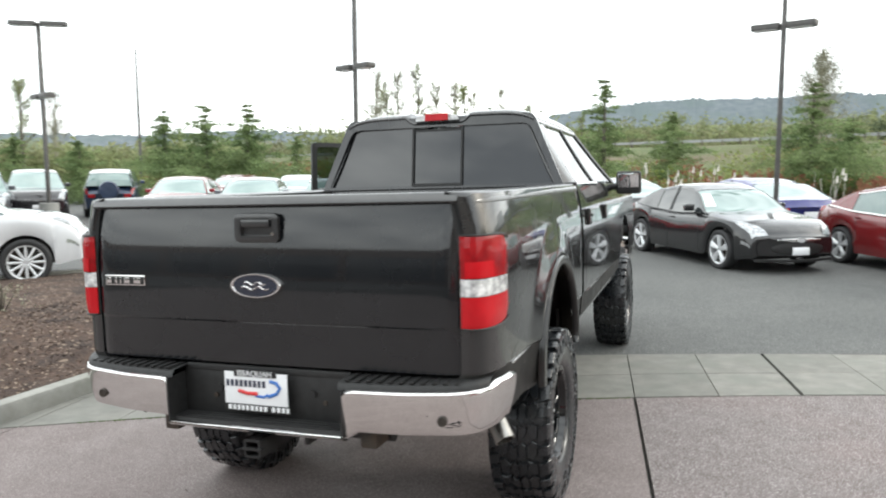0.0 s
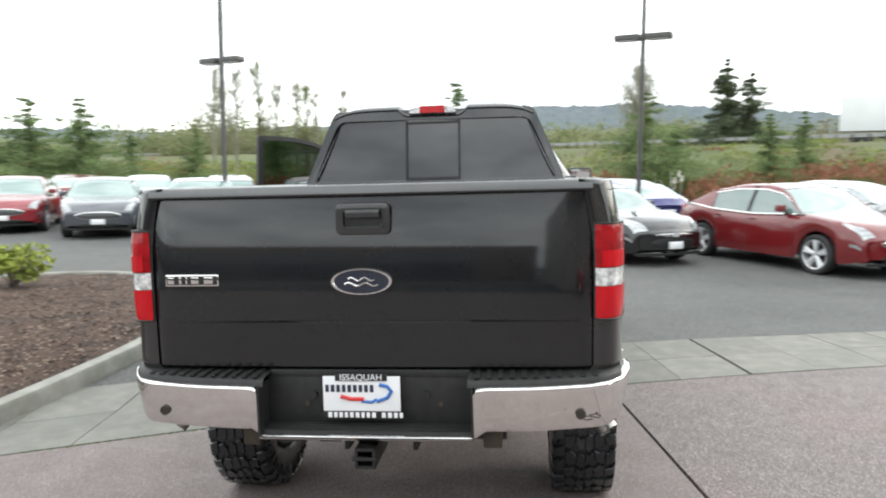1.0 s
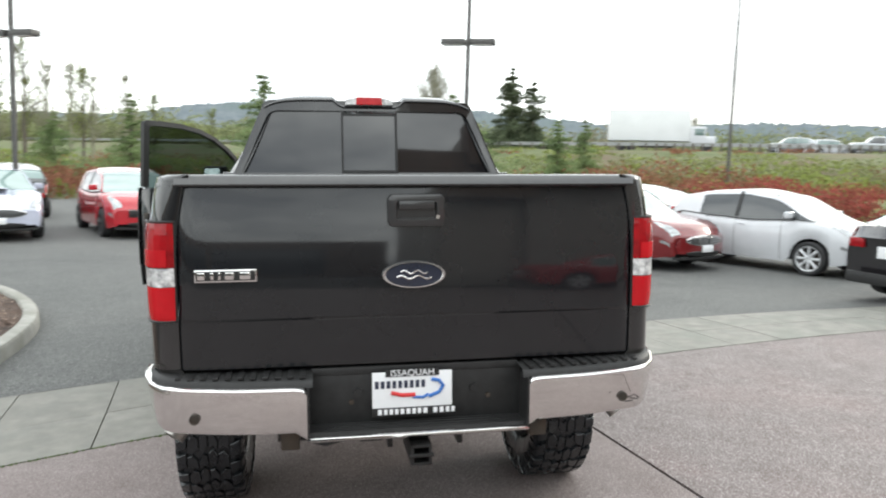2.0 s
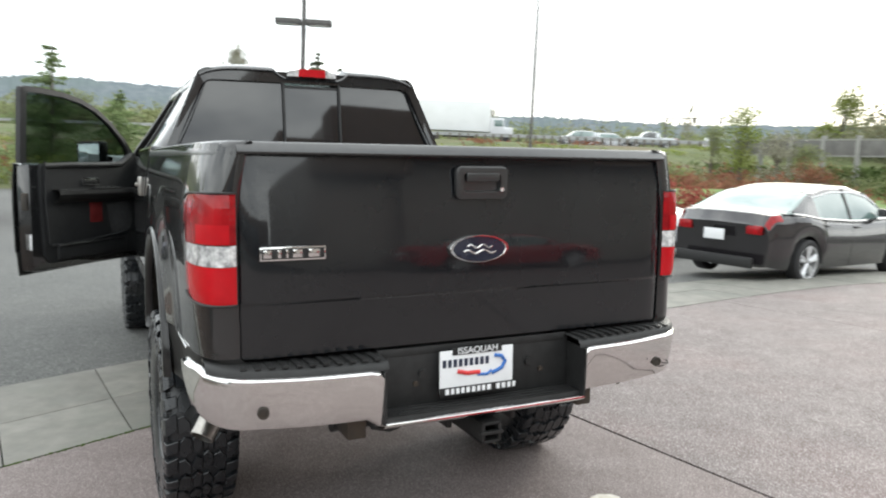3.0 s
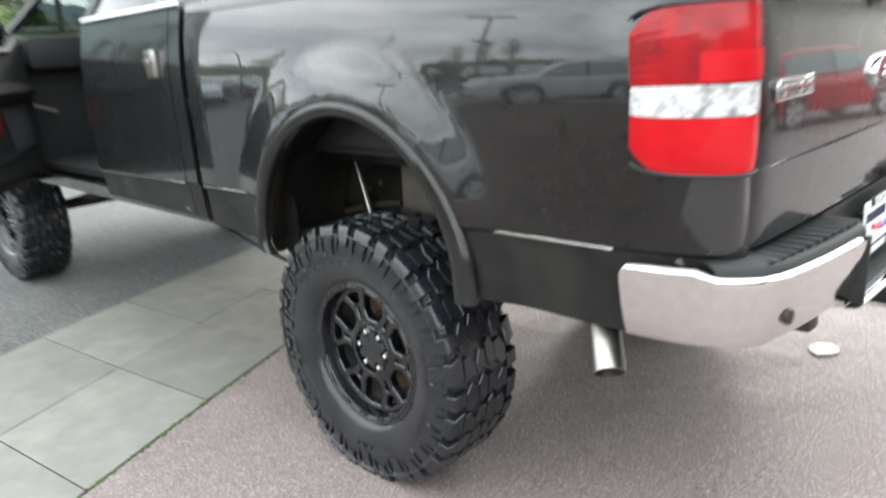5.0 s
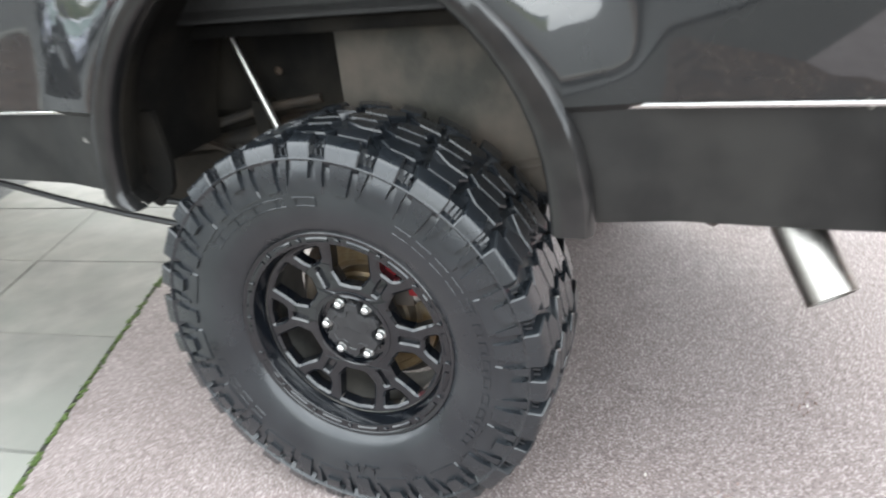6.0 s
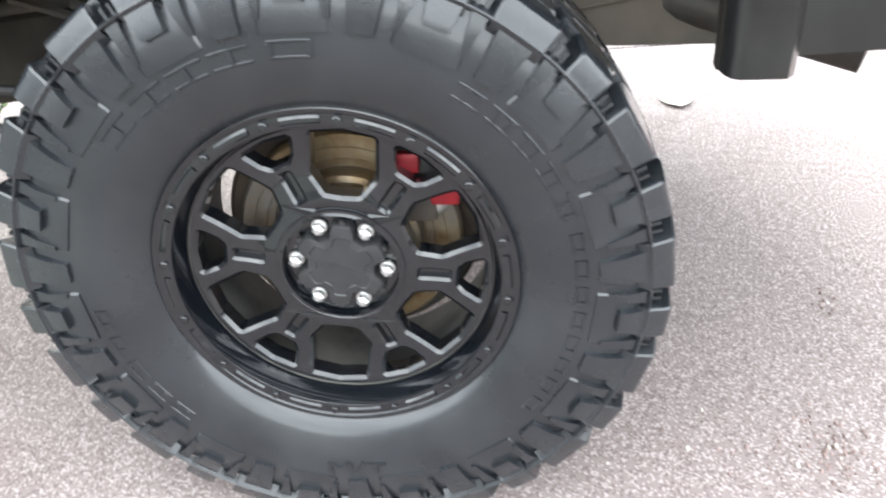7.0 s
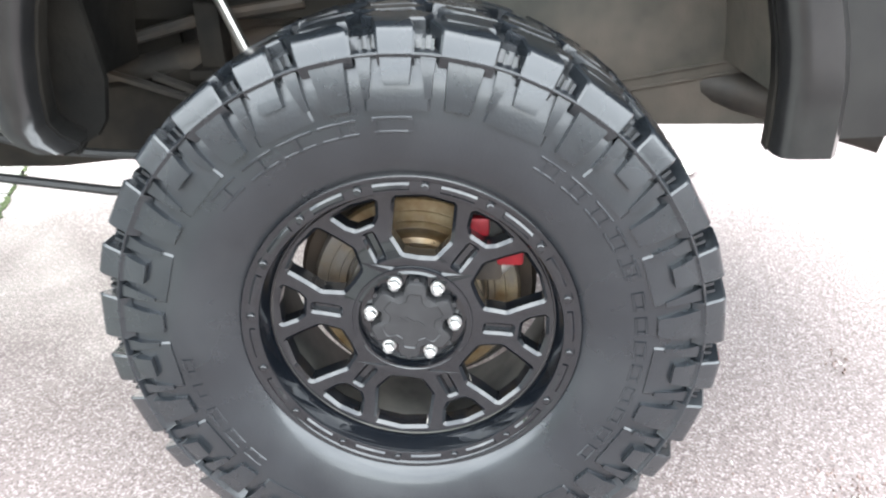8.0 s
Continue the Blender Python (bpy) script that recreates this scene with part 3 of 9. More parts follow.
def tyre_mesh(split):
    """Mud-terrain tyre about the x axis, outer side towards -x."""
    bm = bmesh.new()
    half = [(-0.085, 0.236), (-0.112, 0.250), (-0.126, 0.257), (-0.137, 0.270), (-0.146, 0.290), (-0.153, 0.315), (-0.157, 0.345), (-0.156, 0.37), (-0.152, 0.392), (-0.147, 0.407), (-0.140, 0.416), (-0.120, 0.4290), (-0.06, 0.4335)]
    prof = half + [(-u, r) for u, r in reversed(half)]
    lathe(bm, prof, 120)

    def pt(u, r, a):
        return Vector((u, r * math.sin(a), r * math.cos(a)))

    def knob(poly, r0, r1, bev=0.0028):
        """A tread block over an outline of (degrees, across), its top edge bevelled."""
        n = len(poly)
        ma, mu = sum(p[0] for p in poly) / n, sum(p[1] for p in poly) / n
        rings = []
        for r, d in ((r0, -0.0030), (r1 - bev, -0.0006), (r1, bev * 0.8)):
            ring = []
            for a, u in poly:
                la, lu = (a - ma) * math.pi / 180 * 0.44, u - mu
                k = 1 - d / max(math.hypot(la, lu), 1e-4)
                ring.append(bm.verts.new(pt(mu + lu * k, r - 0.35 * (mu + lu * k) ** 2, (ma * math.pi / 180) + (la * k) / 0.44)))
            rings.append(ring)
        for p, q in zip(rings, rings[1:]):
            for i in range(n):
                bm.faces.new((p[i], p[(i + 1) % n], q[(i + 1) % n], q[i]))
        bm.faces.new(rings[-1])

    def lug(s, a0, a1, skew, inner, drop=0.0):
        """A shoulder block: a flat flank on the wall, a crisp edge, then the crown as far in as inner."""
        sect = [(-0.1610, 0.4172), (-0.1585, 0.4215), (-0.1545, 0.4355 - drop), (-0.1515, 0.4398 - drop), (-0.1470, 0.4425 - drop), (-0.125, 0.4448 - drop), (inner - 0.0025, 0.4462 - drop), (inner, 0.4440 - drop)]
        e = math.pi / 180 * 0.38
        ends = []
        for a, d in ((a0, 0.0030), (a0 + e, 0.0), (a1 - e, 0.0), (a1, 0.0030)):
            row = []
            for u, r in sect:
                k = skew * smoothstep(-0.150, inner, u)
                row.append(bm.verts.new(pt(s * (u + d * 0.4), r - d, a + k)))
            row += [bm.verts.new(pt(s * (inner + 0.001), 0.408, a + skew)), bm.verts.new(pt(s * -0.150, 0.405, a))]
            ends.append(row)
        for p, q in zip(ends, ends[1:]):
            for k in range(len(p)):
                bm.faces.new((p[k], p[(k + 1) % len(p)], q[(k + 1) % len(p)], q[k]))
        bm.faces.new(ends[0])
        bm.faces.new(ends[-1][::-1])

    def side_r(r):
        # depth of the sidewall at radius r
        for (u0, q0), (u1, q1) in zip(half, half[1:]):
            if q0 <= r <= q1:
                return u0 + (u1 - u0) * (r - q0) / max(q1 - q0, 1e-6)
        return -0.14

    def biter(side, stations, proud):
        """A raised bar on the sidewall: stations of (radius, angle from, angle to)."""
        lo, hi = [], []
        foot_, head_ = proud if isinstance(proud, tuple) else (proud, proud)
        r_lo, r_hi = stations[0][0], stations[-1][0]
        for r, a0, a1 in stations:
            u = side_r(min(r, 0.423))
            proud = foot_ + (head_ - foot_) * (r - r_lo) / (r_hi - r_lo)
            lo.append([bm.verts.new(pt(side * u * 0.985, r, a)) for a in (a0, a1)])
            hi.append([bm.verts.new(pt(side * (u - proud), r, a * 0.94 + b * 0.06)) for a, b in ((a0, a1), (a1, a0))])
        for i in range(len(stations) - 1):
            bm.faces.new((hi[i][0], hi[i][1], hi[i + 1][1], hi[i + 1][0]))
            for k in (0, 1):
                bm.faces.new((lo[i][k], hi[i][k], hi[i + 1][k], lo[i + 1][k]))
        for i in (0, -1):
            bm.faces.new((lo[i][0], hi[i][0], hi[i][1], lo[i][1]))

    N = 15
    P = 2 * math.pi / N
    D = math.pi / 180
    makers = []
    for side in (1, -1):
        o = 0.0 if side == 1 else P * 0.37
        def outer(s=side, o=o):
            # narrow shoulder block that runs over the edge and down the wall
            lug(s, o - 3.15 * D, o + 3.15 * D, 1.2 * D * s, -0.101)
            biter(s, [(0.3855, o - 2.55 * D, o + 2.55 * D), (0.404, o - 2.9 * D, o + 2.9 * D), (0.4165, o - 3.1 * D, o + 3.1 * D)], (0.0125, 0.0165))
        def wide(s=side, o=o):
            lug(s, o + 7.3 * D, o + 16.7 * D, 2.2 * D * s, -0.104, 0.0012)
        def paddle(s=side, o=o):
            m = o + P / 2
            biter(s, [(0.357, m - 2.7 * D, m + 2.7 * D), (0.385, m - 3.1 * D, m + 3.1 * D), (0.4150, m - 3.55 * D, m + 3.55 * D)], (0.0060, 0.0150))
        def bar(q, w, s=side, o=o):
            m = o + P / 2
            biter(s, [(0.3690, m + (q + 0.55 * w - 0.62) * D, m + (q + 0.55 * w + 0.62) * D), (0.395, m + (q + 0.1 * w - 1.05) * D, m + (q + 0.1 * w + 1.05) * D), (0.4150, m + (q - 1.5) * D, m + (q + 1.5) * D)], (0.0060, 0.0140))
        def foot(s=side, o=o):
            # raised field under the narrow block, its lower edge a fine step
            biter(s, [(0.3535, o - 6.9 * D, o + 6.9 * D), (0.3560, o - 7.0 * D, o + 7.0 * D), (0.372, o - 6.7 * D, o + 6.7 * D), (0.392, o - 6.2 * D, o + 6.2 * D), (0.4120, o - 5.9 * D, o + 5.9 * D)], 0.0030)
        def ejector(a, s=side, o=o):
            # thin ribs standing in the groove between two shoulder blocks
            for da in (-0.75, 0.75):
                for u0, u1, r0, r1 in ((-0.148, -0.118, 0.412, 0.4290),):
                    q = [bm.verts.new(pt(s * u, r, o + (a + da + k) * D)) for k in (-0.28, 0.28) for u, r in ((u0, r0), (u0 + 0.004, r1), (u1, r1), (u1, r0))]
                    for f in ((0, 1, 2, 3), (4, 7, 6, 5), (0, 4, 5, 1), (1, 5, 6, 2), (2, 6, 7, 3)):
                        bm.faces.new([q[i] for i in f])
        makers += [("shoulder_block", outer), ("shoulder_block", wide), ("side_biter", paddle), ("side_biter", lambda f=bar: f(-6.5, 1)), ("side_biter", lambda f=bar: f(6.5, -1)), ("wall_field", foot), ("groove_rib", lambda f=ejector: f(5.2)), ("groove_rib", lambda f=ejector: f(18.8))]
        # two staggered inner rows of bent blocks, parted by narrow zigzag grooves
        ph = 0.0 if side == 1 else 13.0
        for poly in ([(-4.2, -0.0965), (2.6, -0.0965), (6.4, -0.074), (5.0, -0.0475), (-1.6, -0.0435), (-5.4, -0.071)],
                     [(8.4, -0.0985), (16.4, -0.0985), (17.3, -0.075), (13.6, -0.0505), (7.4, -0.0475), (8.9, -0.072)],
                     [(-2.2, -0.0390), (4.6, -0.0425), (8.2, -0.0225), (6.2, -0.0030), (-1.2, -0.0030), (-3.6, -0.021)],
                     [(8.0, -0.0425), (13.2, -0.0455), (18.2, -0.0240), (17.2, -0.0030), (9.0, -0.0030), (10.8, -0.0215)]):
            makers.append(("tread_block", lambda poly=poly, s=side, ph=ph: knob([(a + ph, s * u) for a, u in poly], 0.410, 0.4475)))
    pieces = []
    if split:
        carcass = bm
        for nm, make in makers:
            bm = bmesh.new()
            make()
            bmesh.ops.scale(bm, vec=(0.89, 1, 1), verts=bm.verts[:])
            pieces.append((nm, bm))
        bm = carcass
    else:
        for k in range(N):
            n0 = len(bm.verts)
            for nm, make in makers:
                make()
            bm.verts.ensure_lookup_table()
            bmesh.ops.rotate(bm, cent=(0, 0, 0), matrix=Matrix.Rotation(-k * P, 3, "X"), verts=bm.verts[n0:])
    # mould line on the shoulder and the ring beside the bead
    for s in (1, -1):
        lathe(bm, [(s * -0.148, 0.4125), (s * -0.1600, 0.4155), (s * -0.1612, 0.4168), (s * -0.159, 0.4180), (s * -0.143, 0.4200)], 120)
    bmesh.ops.scale(bm, vec=(0.89, 1, 1), verts=bm.verts[:])
    for b in [bm] + [p for _, p in pieces]:
        for v in b.verts:
            r = math.hypot(v.co.y, v.co.z)
            k = (r + 0.012 * smoothstep(0.395, 0.440, r)) / r
            x = v.co.x if v.co.x < -0.10 else -0.10 + (v.co.x + 0.10) * 1.09
            v.co = Vector((x, v.co.y * k, v.co.z * k))
    return bm, pieces


def wheel(name, parent, m, hero=False, turn=7.0):
    """A wheel whose outer side faces -x before m."""
    w = new(name)
    w.parent = parent
    w.matrix_basis = m
    carcass, pieces = tyre_mesh(hero)
    ty = part("tyre", carcass, M_RUBBER, w, "knobbly black mud-terrain tyre", angle=28)
    for nm, pbm in pieces:
        first = part(nm, pbm, M_RUBBER, w, angle=28)
        for k in range(1, 15):
            o = new(nm, first.data)
            o.parent = w
            o.matrix_basis = Matrix.Rotation(-k * 2 * math.pi / 15, 4, "X")
    # raised plain bars where the maker's words stand on the sidewall
    bm = bmesh.new()
    D = math.pi / 180
    def arcbar(a0, a1, r0, r1, proud=0.0011):
        n = max(2, int(abs(a1 - a0) / 1.5))
        rows = []
        for r, h in ((r0, 0.0), (r0 + 0.001, proud), (r1 - 0.001, proud), (r1, 0.0)):
            u = -(0.1530 + (r - 0.315) * 0.167) if r < 0.345 else -0.1580
            rows.append([(u * 0.89 - h, r * math.sin((a0 + (a1 - a0) * i / n) * D), r * math.cos((a0 + (a1 - a0) * i / n) * D)) for i in range(n + 1)])
        sheet(bm, rows)
    def glyph(a0, a1, r0, r1, bars):
        # an outlined patch with open middle strokes
        nonlocal bm
        bm = bmesh.new()
        w_ = 0.5
        arcbar(a0, a1, r1 - 0.004, r1)
        arcbar(a0, a1, r0, r0 + 0.004)
        for b in bars:
            arcbar(a0 + (a1 - a0) * b - w_, a0 + (a1 - a0) * b + w_, r0 + 0.003, r1 - 0.003)
        part("raised_bar", bm, M_RUBBER, w)
    # angles run from the top towards the front of the vehicle's left side
    for a in (-3.0, 9.0, 19.0, 29.0, 40.0):
        glyph(a, a + 8.5, 0.322, 0.345, (0.04, 0.96) if a < 5 else (0.5,))
    for a in (-70, -62, -54, -46, -38):
        glyph(a, a + 6.2, 0.322, 0.345, (0.1, 0.6))
    for a in (-128, -121, -114, -107, -100, -93, -86, -79):
        glyph(a, a + 5, 0.325, 0.343, (0.1, 0.9))
    for a in (95, 103, 111, 119, 127):
        glyph(a, a + 6, 0.325, 0.343, (0.1, 0.7))
    # the tread type, low on the wall
    t = letters("M/T", 0.034, M_RUBBER, w, Matrix.Translation((-0.1385, 0.0, -0.333)) @ Matrix(((0, 0, -1, 0), (-1, 0, 0, 0), (0, 1, 0, 0), (0, 0, 0, 1))), "tread_type", squash=1.7, depth=0.004)
    # ---- rim
    T = Matrix.Rotation(radians(turn), 4, "X") @ Matrix.Diagonal((1, 0.975, 0.975, 1))
    bm = bmesh.new()
    lathe(bm, [(0.135, 0.258), (0.12, 0.250), (0.10, 0.232), (-0.02, 0.220), (-0.075, 0.222)], 64)
    bmesh.ops.transform(bm, matrix=T, verts=bm.verts[:])
    part("inner_barrel", bm, M_BARREL, w, "dusty matt inner barrel")
    bm = bmesh.new()
    lathe(bm, [(-0.062, 0.2215), (-0.070, 0.2245), (-0.078, 0.2285), (-0.1035, 0.2325), (-0.1075, 0.2345), (-0.1085, 0.2375), (-0.1085, 0.252), (-0.1110, 0.2555), (-0.1115, 0.2600), (-0.1085, 0.2640), (-0.098, 0.2650), (-0.06, 0.258)], 96)
    # raised bars and bolts on the rim's ring
    for k in range(16):
        a0 = 2 * math.pi * k / 16
        n = 6
        rows = []
        for r, u in ((0.2380, -0.1080), (0.2418, -0.1108), (0.2470, -0.1108), (0.2508, -0.1080)):
            rows.append([(u, r * math.sin(a0 + radians(5.2 + 12.1 * i / n)), r * math.cos(a0 + radians(5.2 + 12.1 * i / n))) for i in range(n + 1)])
        sheet(bm, rows)
    bmesh.ops.transform(bm, matrix=T, verts=bm.verts[:])
    part("rim_barrel", bm, M_RIM, w, "gloss black rim ring")
    for k in range(16):
        bm = bmesh.new()
        a = 2 * math.pi * k / 16
        y, z = 0.2445 * math.sin(a), 0.2445 * math.cos(a)
        rod(bm, (-0.1075, y, z), (-0.1120, y, z), 0.0062, 0.0062, n=10, caps=False)
        rod(bm, (-0.1120, y, z), (-0.1130, y, z), 0.0062, 0.0046, n=10, caps=False)
        rod(bm, (-0.1130, y, z), (-0.1095, y, z), 0.0046, 0.0024, n=10)
        bmesh.ops.transform(bm, matrix=T, verts=bm.verts[:])
        part("rim_bolt", bm, M_RIM, w)
    # ---- centre: six forked spokes, one dished face with openings
    bm = bmesh.new()

    def face_u(r):
        return -0.068 + 0.008 * math.sin(math.pi * min(1, max(0, (r - 0.085) / 0.14)))

    def outline(poly, c, sub=3, cut=1):
        """Closed plan outline of (radius, degrees about c), corners eased."""
        pts = [Vector((r * math.sin((a + c) * D), r * math.cos((a + c) * D))) for r, a in poly]
        fine = []
        for a, b in zip(pts, pts[1:] + pts[:1]):
            fine += [a.lerp(b, i / sub) for i in range(sub)]
        for _ in range(cut):
            fine = [p for a, b in zip(fine, fine[1:] + fine[:1]) for p in (a.lerp(b, 0.25), a.lerp(b, 0.75))]
        return fine

    def grow(loop, d):
        mid = sum(loop, Vector((0, 0))) / len(loop)
        out = []
        n = len(loop)
        area = sum(loop[i].x * loop[(i + 1) % n].y - loop[(i + 1) % n].x * loop[i].y for i in range(n))
        for i in range(n):
            t = (loop[(i + 1) % n] - loop[i - 1]).normalized()
            out.append(loop[i] + Vector((t.y, -t.x)) * (d if area > 0 else -d))
        return out

    def ring(loop, du):
        return [bm.verts.new((face_u(p.length) + du, p.x, p.y)) for p in loop]

    def stitch(a, b):
        for i in range(len(a)):
            j = (i + 1) % len(a)
            bm.faces.new((a[i], a[j], b[j], b[i]))

    top_edges = []

    def opening(loop, floor=None, bev=0.0052):
        a = ring(grow(loop, bev), -0.004)
        b = ring(loop, 0.0)
        c = ring(loop, 0.026 if floor is None else floor)
        stitch(a, b)
        stitch(b, c)
        if floor is not None:
            bm.faces.new(c)
        for i in range(len(a)):
            top_edges.append(bm.edges.get((a[i], a[(i + 1) % len(a)])))

    for k in range(6):
        c = 60 * k
        opening(outline([(0.2105, -12.0), (0.2125, 0), (0.2105, 12.0), (0.150, 17.5), (0.118, 12.0), (0.114, 0), (0.118, -12.0), (0.150, -17.5)], c, 5))
        opening(outline([(0.2105, -9.6), (0.2125, 0), (0.2105, 9.6), (0.186, 7.5), (0.175, 4.6), (0.175, -4.6), (0.186, -7.5)], c + 30, 4))
        opening(outline([(0.160, -2.5), (0.160, 2.5), (0.116, 3.4), (0.116, -3.4)], c + 30, 5), floor=0.008, bev=0.0042)
    for r, b in ((0.2275, 1), (0.086, -1)):
        loop = [Vector((r * math.sin(2 * math.pi * i / 96), r * math.cos(2 * math.pi * i / 96))) for i in range(96)]
        a = ring(loop, -0.004)
        stitch(a, ring(loop, 0.02))
        top_edges += [bm.edges.get((a[i], a[(i + 1) % 96])) for i in range(96)]
    bmesh.ops.triangle_fill(bm, edges=top_edges, use_beauty=True, normal=(1, 0, 0))
    bmesh.ops.transform(bm, matrix=T, verts=bm.verts[:])
    part("spoke_face", bm, M_RIM, w, "gloss black forked alloy spokes", angle=25)
    bm = bmesh.new()
    lathe(bm, [(-0.048, 0.100), (-0.066, 0.0985), (-0.0715, 0.0950), (-0.0715, 0.0915), (-0.066, 0.0865), (-0.054, 0.0845), (-0.050, 0.0)], 60)
    bmesh.ops.transform(bm, matrix=T, verts=bm.verts[:])
    part("hub_ring", bm, M_RIM, w, "gloss black hub ring")
    bm = bmesh.new()
    n = 72
    def cap_r(i, k):
        a = 360 * i / n
        d = min(abs((a - 30 - 60 * j + 180) % 360 - 180) for j in range(6))
        return k * (0.0700 - 0.0195 * (1 - smoothstep(8, 19, d)))
    rows = [[(u, cap_r(i, k) * math.sin(2 * math.pi * i / n), cap_r(i, k) * math.cos(2 * math.pi * i / n)) for i in range(n)] for u, k in ((-0.048, 1.02), (-0.066, 1.0), (-0.0705, 0.95), (-0.072, 0.75), (-0.0722, 0.72), (-0.0705, 0.69), (-0.0712, 0.4), (-0.0715, 0.0))]
    sheet(bm, rows, wrap=True)
    for b in (0, 60, 120, 180, 240, 300):
        a = b * D
        rod(bm, (-0.060, 0.071 * math.sin(a), 0.071 * math.cos(a)), (-0.0665, 0.071 * math.sin(a), 0.071 * math.cos(a)), 0.0045, n=8)
    # plain worn mark in the middle
    for dy, dz, l in ((-0.012, 0.004, 0.016), (0.004, 0.0, 0.02), (0.013, -0.006, 0.014)):
        box(bm, (-0.0716, dy, dz), (0.0012, l, 0.004), m=Matrix.Rotation(radians(28), 4, "X"))
    bmesh.ops.transform(bm, matrix=T, verts=bm.verts[:])
    part("centre_cap", bm, M_RIMMATT, w, "satin black centre cap")
    for k in range(6):
        a = radians(30 + 60 * k)
        y, z = 0.0675 * math.sin(a), 0.0675 * math.cos(a)
        bm = bmesh.new()
        rod(bm, (-0.050, y, z), (-0.071, y, z), 0.0092, n=6)
        rod(bm, (-0.071, y, z), (-0.0745, y, z), 0.0092, 0.005, n=6)
        lathe(bm, [(-0.056, 0.0122), (-0.060, 0.0112), (-0.061, 0.0)], 12, "x", (0, y, z))
        bmesh.ops.transform(bm, matrix=T, verts=bm.verts[:])
        part("lug_nut", bm, M_NUT, w, "chrome lug nut")
    # ---- brake behind the spokes
    bm = bmesh.new()
    lathe(bm, [(0.010, 0.07), (0.004, 0.085), (0.000, 0.100), (0.003, 0.1085), (0.016, 0.111), (0.030, 0.1125), (0.030, 0.1165), (0.020, 0.1185), (0.0195, 0.128), (0.0207, 0.1288), (0.0207, 0.1298), (0.0195, 0.1306), (0.0198, 0.146), (0.0210, 0.1468), (0.0210, 0.1476), (0.0198, 0.1484), (0.020, 0.166), (0.026, 0.171), (0.044, 0.171), (0.05, 0.168), (0.05, 0.08)], 64)
    part("brake_disc", bm, M_DISC, w, "rusty bronze brake disc")
    bm = bmesh.new()
    lathe(bm, [(0.055, 0.0), (0.055, 0.192), (0.064, 0.198), (0.066, 0.2)], 48)
    part("dust_shield", bm, M_FRAME, w, "grimy backing plate")
    bm = bmesh.new()
    box(bm, (0.020, -0.112, 0.105), (0.09, 0.055, 0.12), 0.012, m=None)
    part("brake_caliper", bm, M_FRAME, w, "grey brake caliper")
    bm = bmesh.new()
    rod(bm, (-0.002, -0.122, 0.060), (-0.002, -0.150, 0.086), 0.020, n=20)
    part("caliper_piston", bm, M_DISCGREY, w, "pale worn piston housing")
    for c, s3 in (((-0.018, -0.150, 0.092), (0.02, 0.042, 0.034)), ((-0.030, -0.101, 0.145), (0.02, 0.034, 0.03))):
        bm = bmesh.new()
        box(bm, c, s3, 0.006)
        part("caliper_clip", bm, M_CALIPER, w, "red caliper bolt cover")
    return w


truck = thing("pickup_truck", "lifted black crew-cab pickup with its driver door open", "pickup truck", SLOPE.copy())


def rocker(y):
    return 0.725 + 0.022 * y


def arch_low(y, c, r, zc):
    d = r * r - (y - c) ** 2
    return zc + math.sqrt(d) if d > 0 else -1.0


def side_inset(z, y):
    """How far the side lies inside its widest line at height z."""
    top = 1.645
    if z > 1.30:
        return 0.045 * ((z - 1.30) / (top - 1.30)) ** 2.0
    if z > 0.945:
        return 0.004 * (1.30 - z) / 0.355
    return 0.014 + 0.02 * (0.945 - z) / 0.22


def haunch(y, z):
    """Swelling of the bed side round the wheel arch."""
    if y > 2.2:
        return 0.0
    u = (0.685 - math.hypot(y - AXLE_R, z - 0.765)) / 0.145
    return 0.030 * (min(1.0, u) if u > 0.12 else max(0.0, u + 0.12) ** 2 / 0.48)


def side_rows(path, zs_of):
    rows = []
    for x, y in path:
        lo, hi = zs_of(y)
        row = []
        levels = [lo] + [0.80, 0.90, 0.938, 0.950] + [0.974 + 0.019 * i for i in range(34)] + [hi]
        for z in levels:
            zz = min(max(z, lo), hi)
            row.append((x - side_inset(zz, y) + haunch(y, zz), y, zz))
        rows.append(row)
    return rows


def satin_foot(ob):
    """The strip under the side line is satin, not gloss."""
    ob.data.materials.append(M_SATIN)
    for p in ob.data.polygons:
        if p.center.z < 0.946:
            p.material_index = 1
    return ob


def rail_z(y):
    return 1.633 + 0.0075 * y


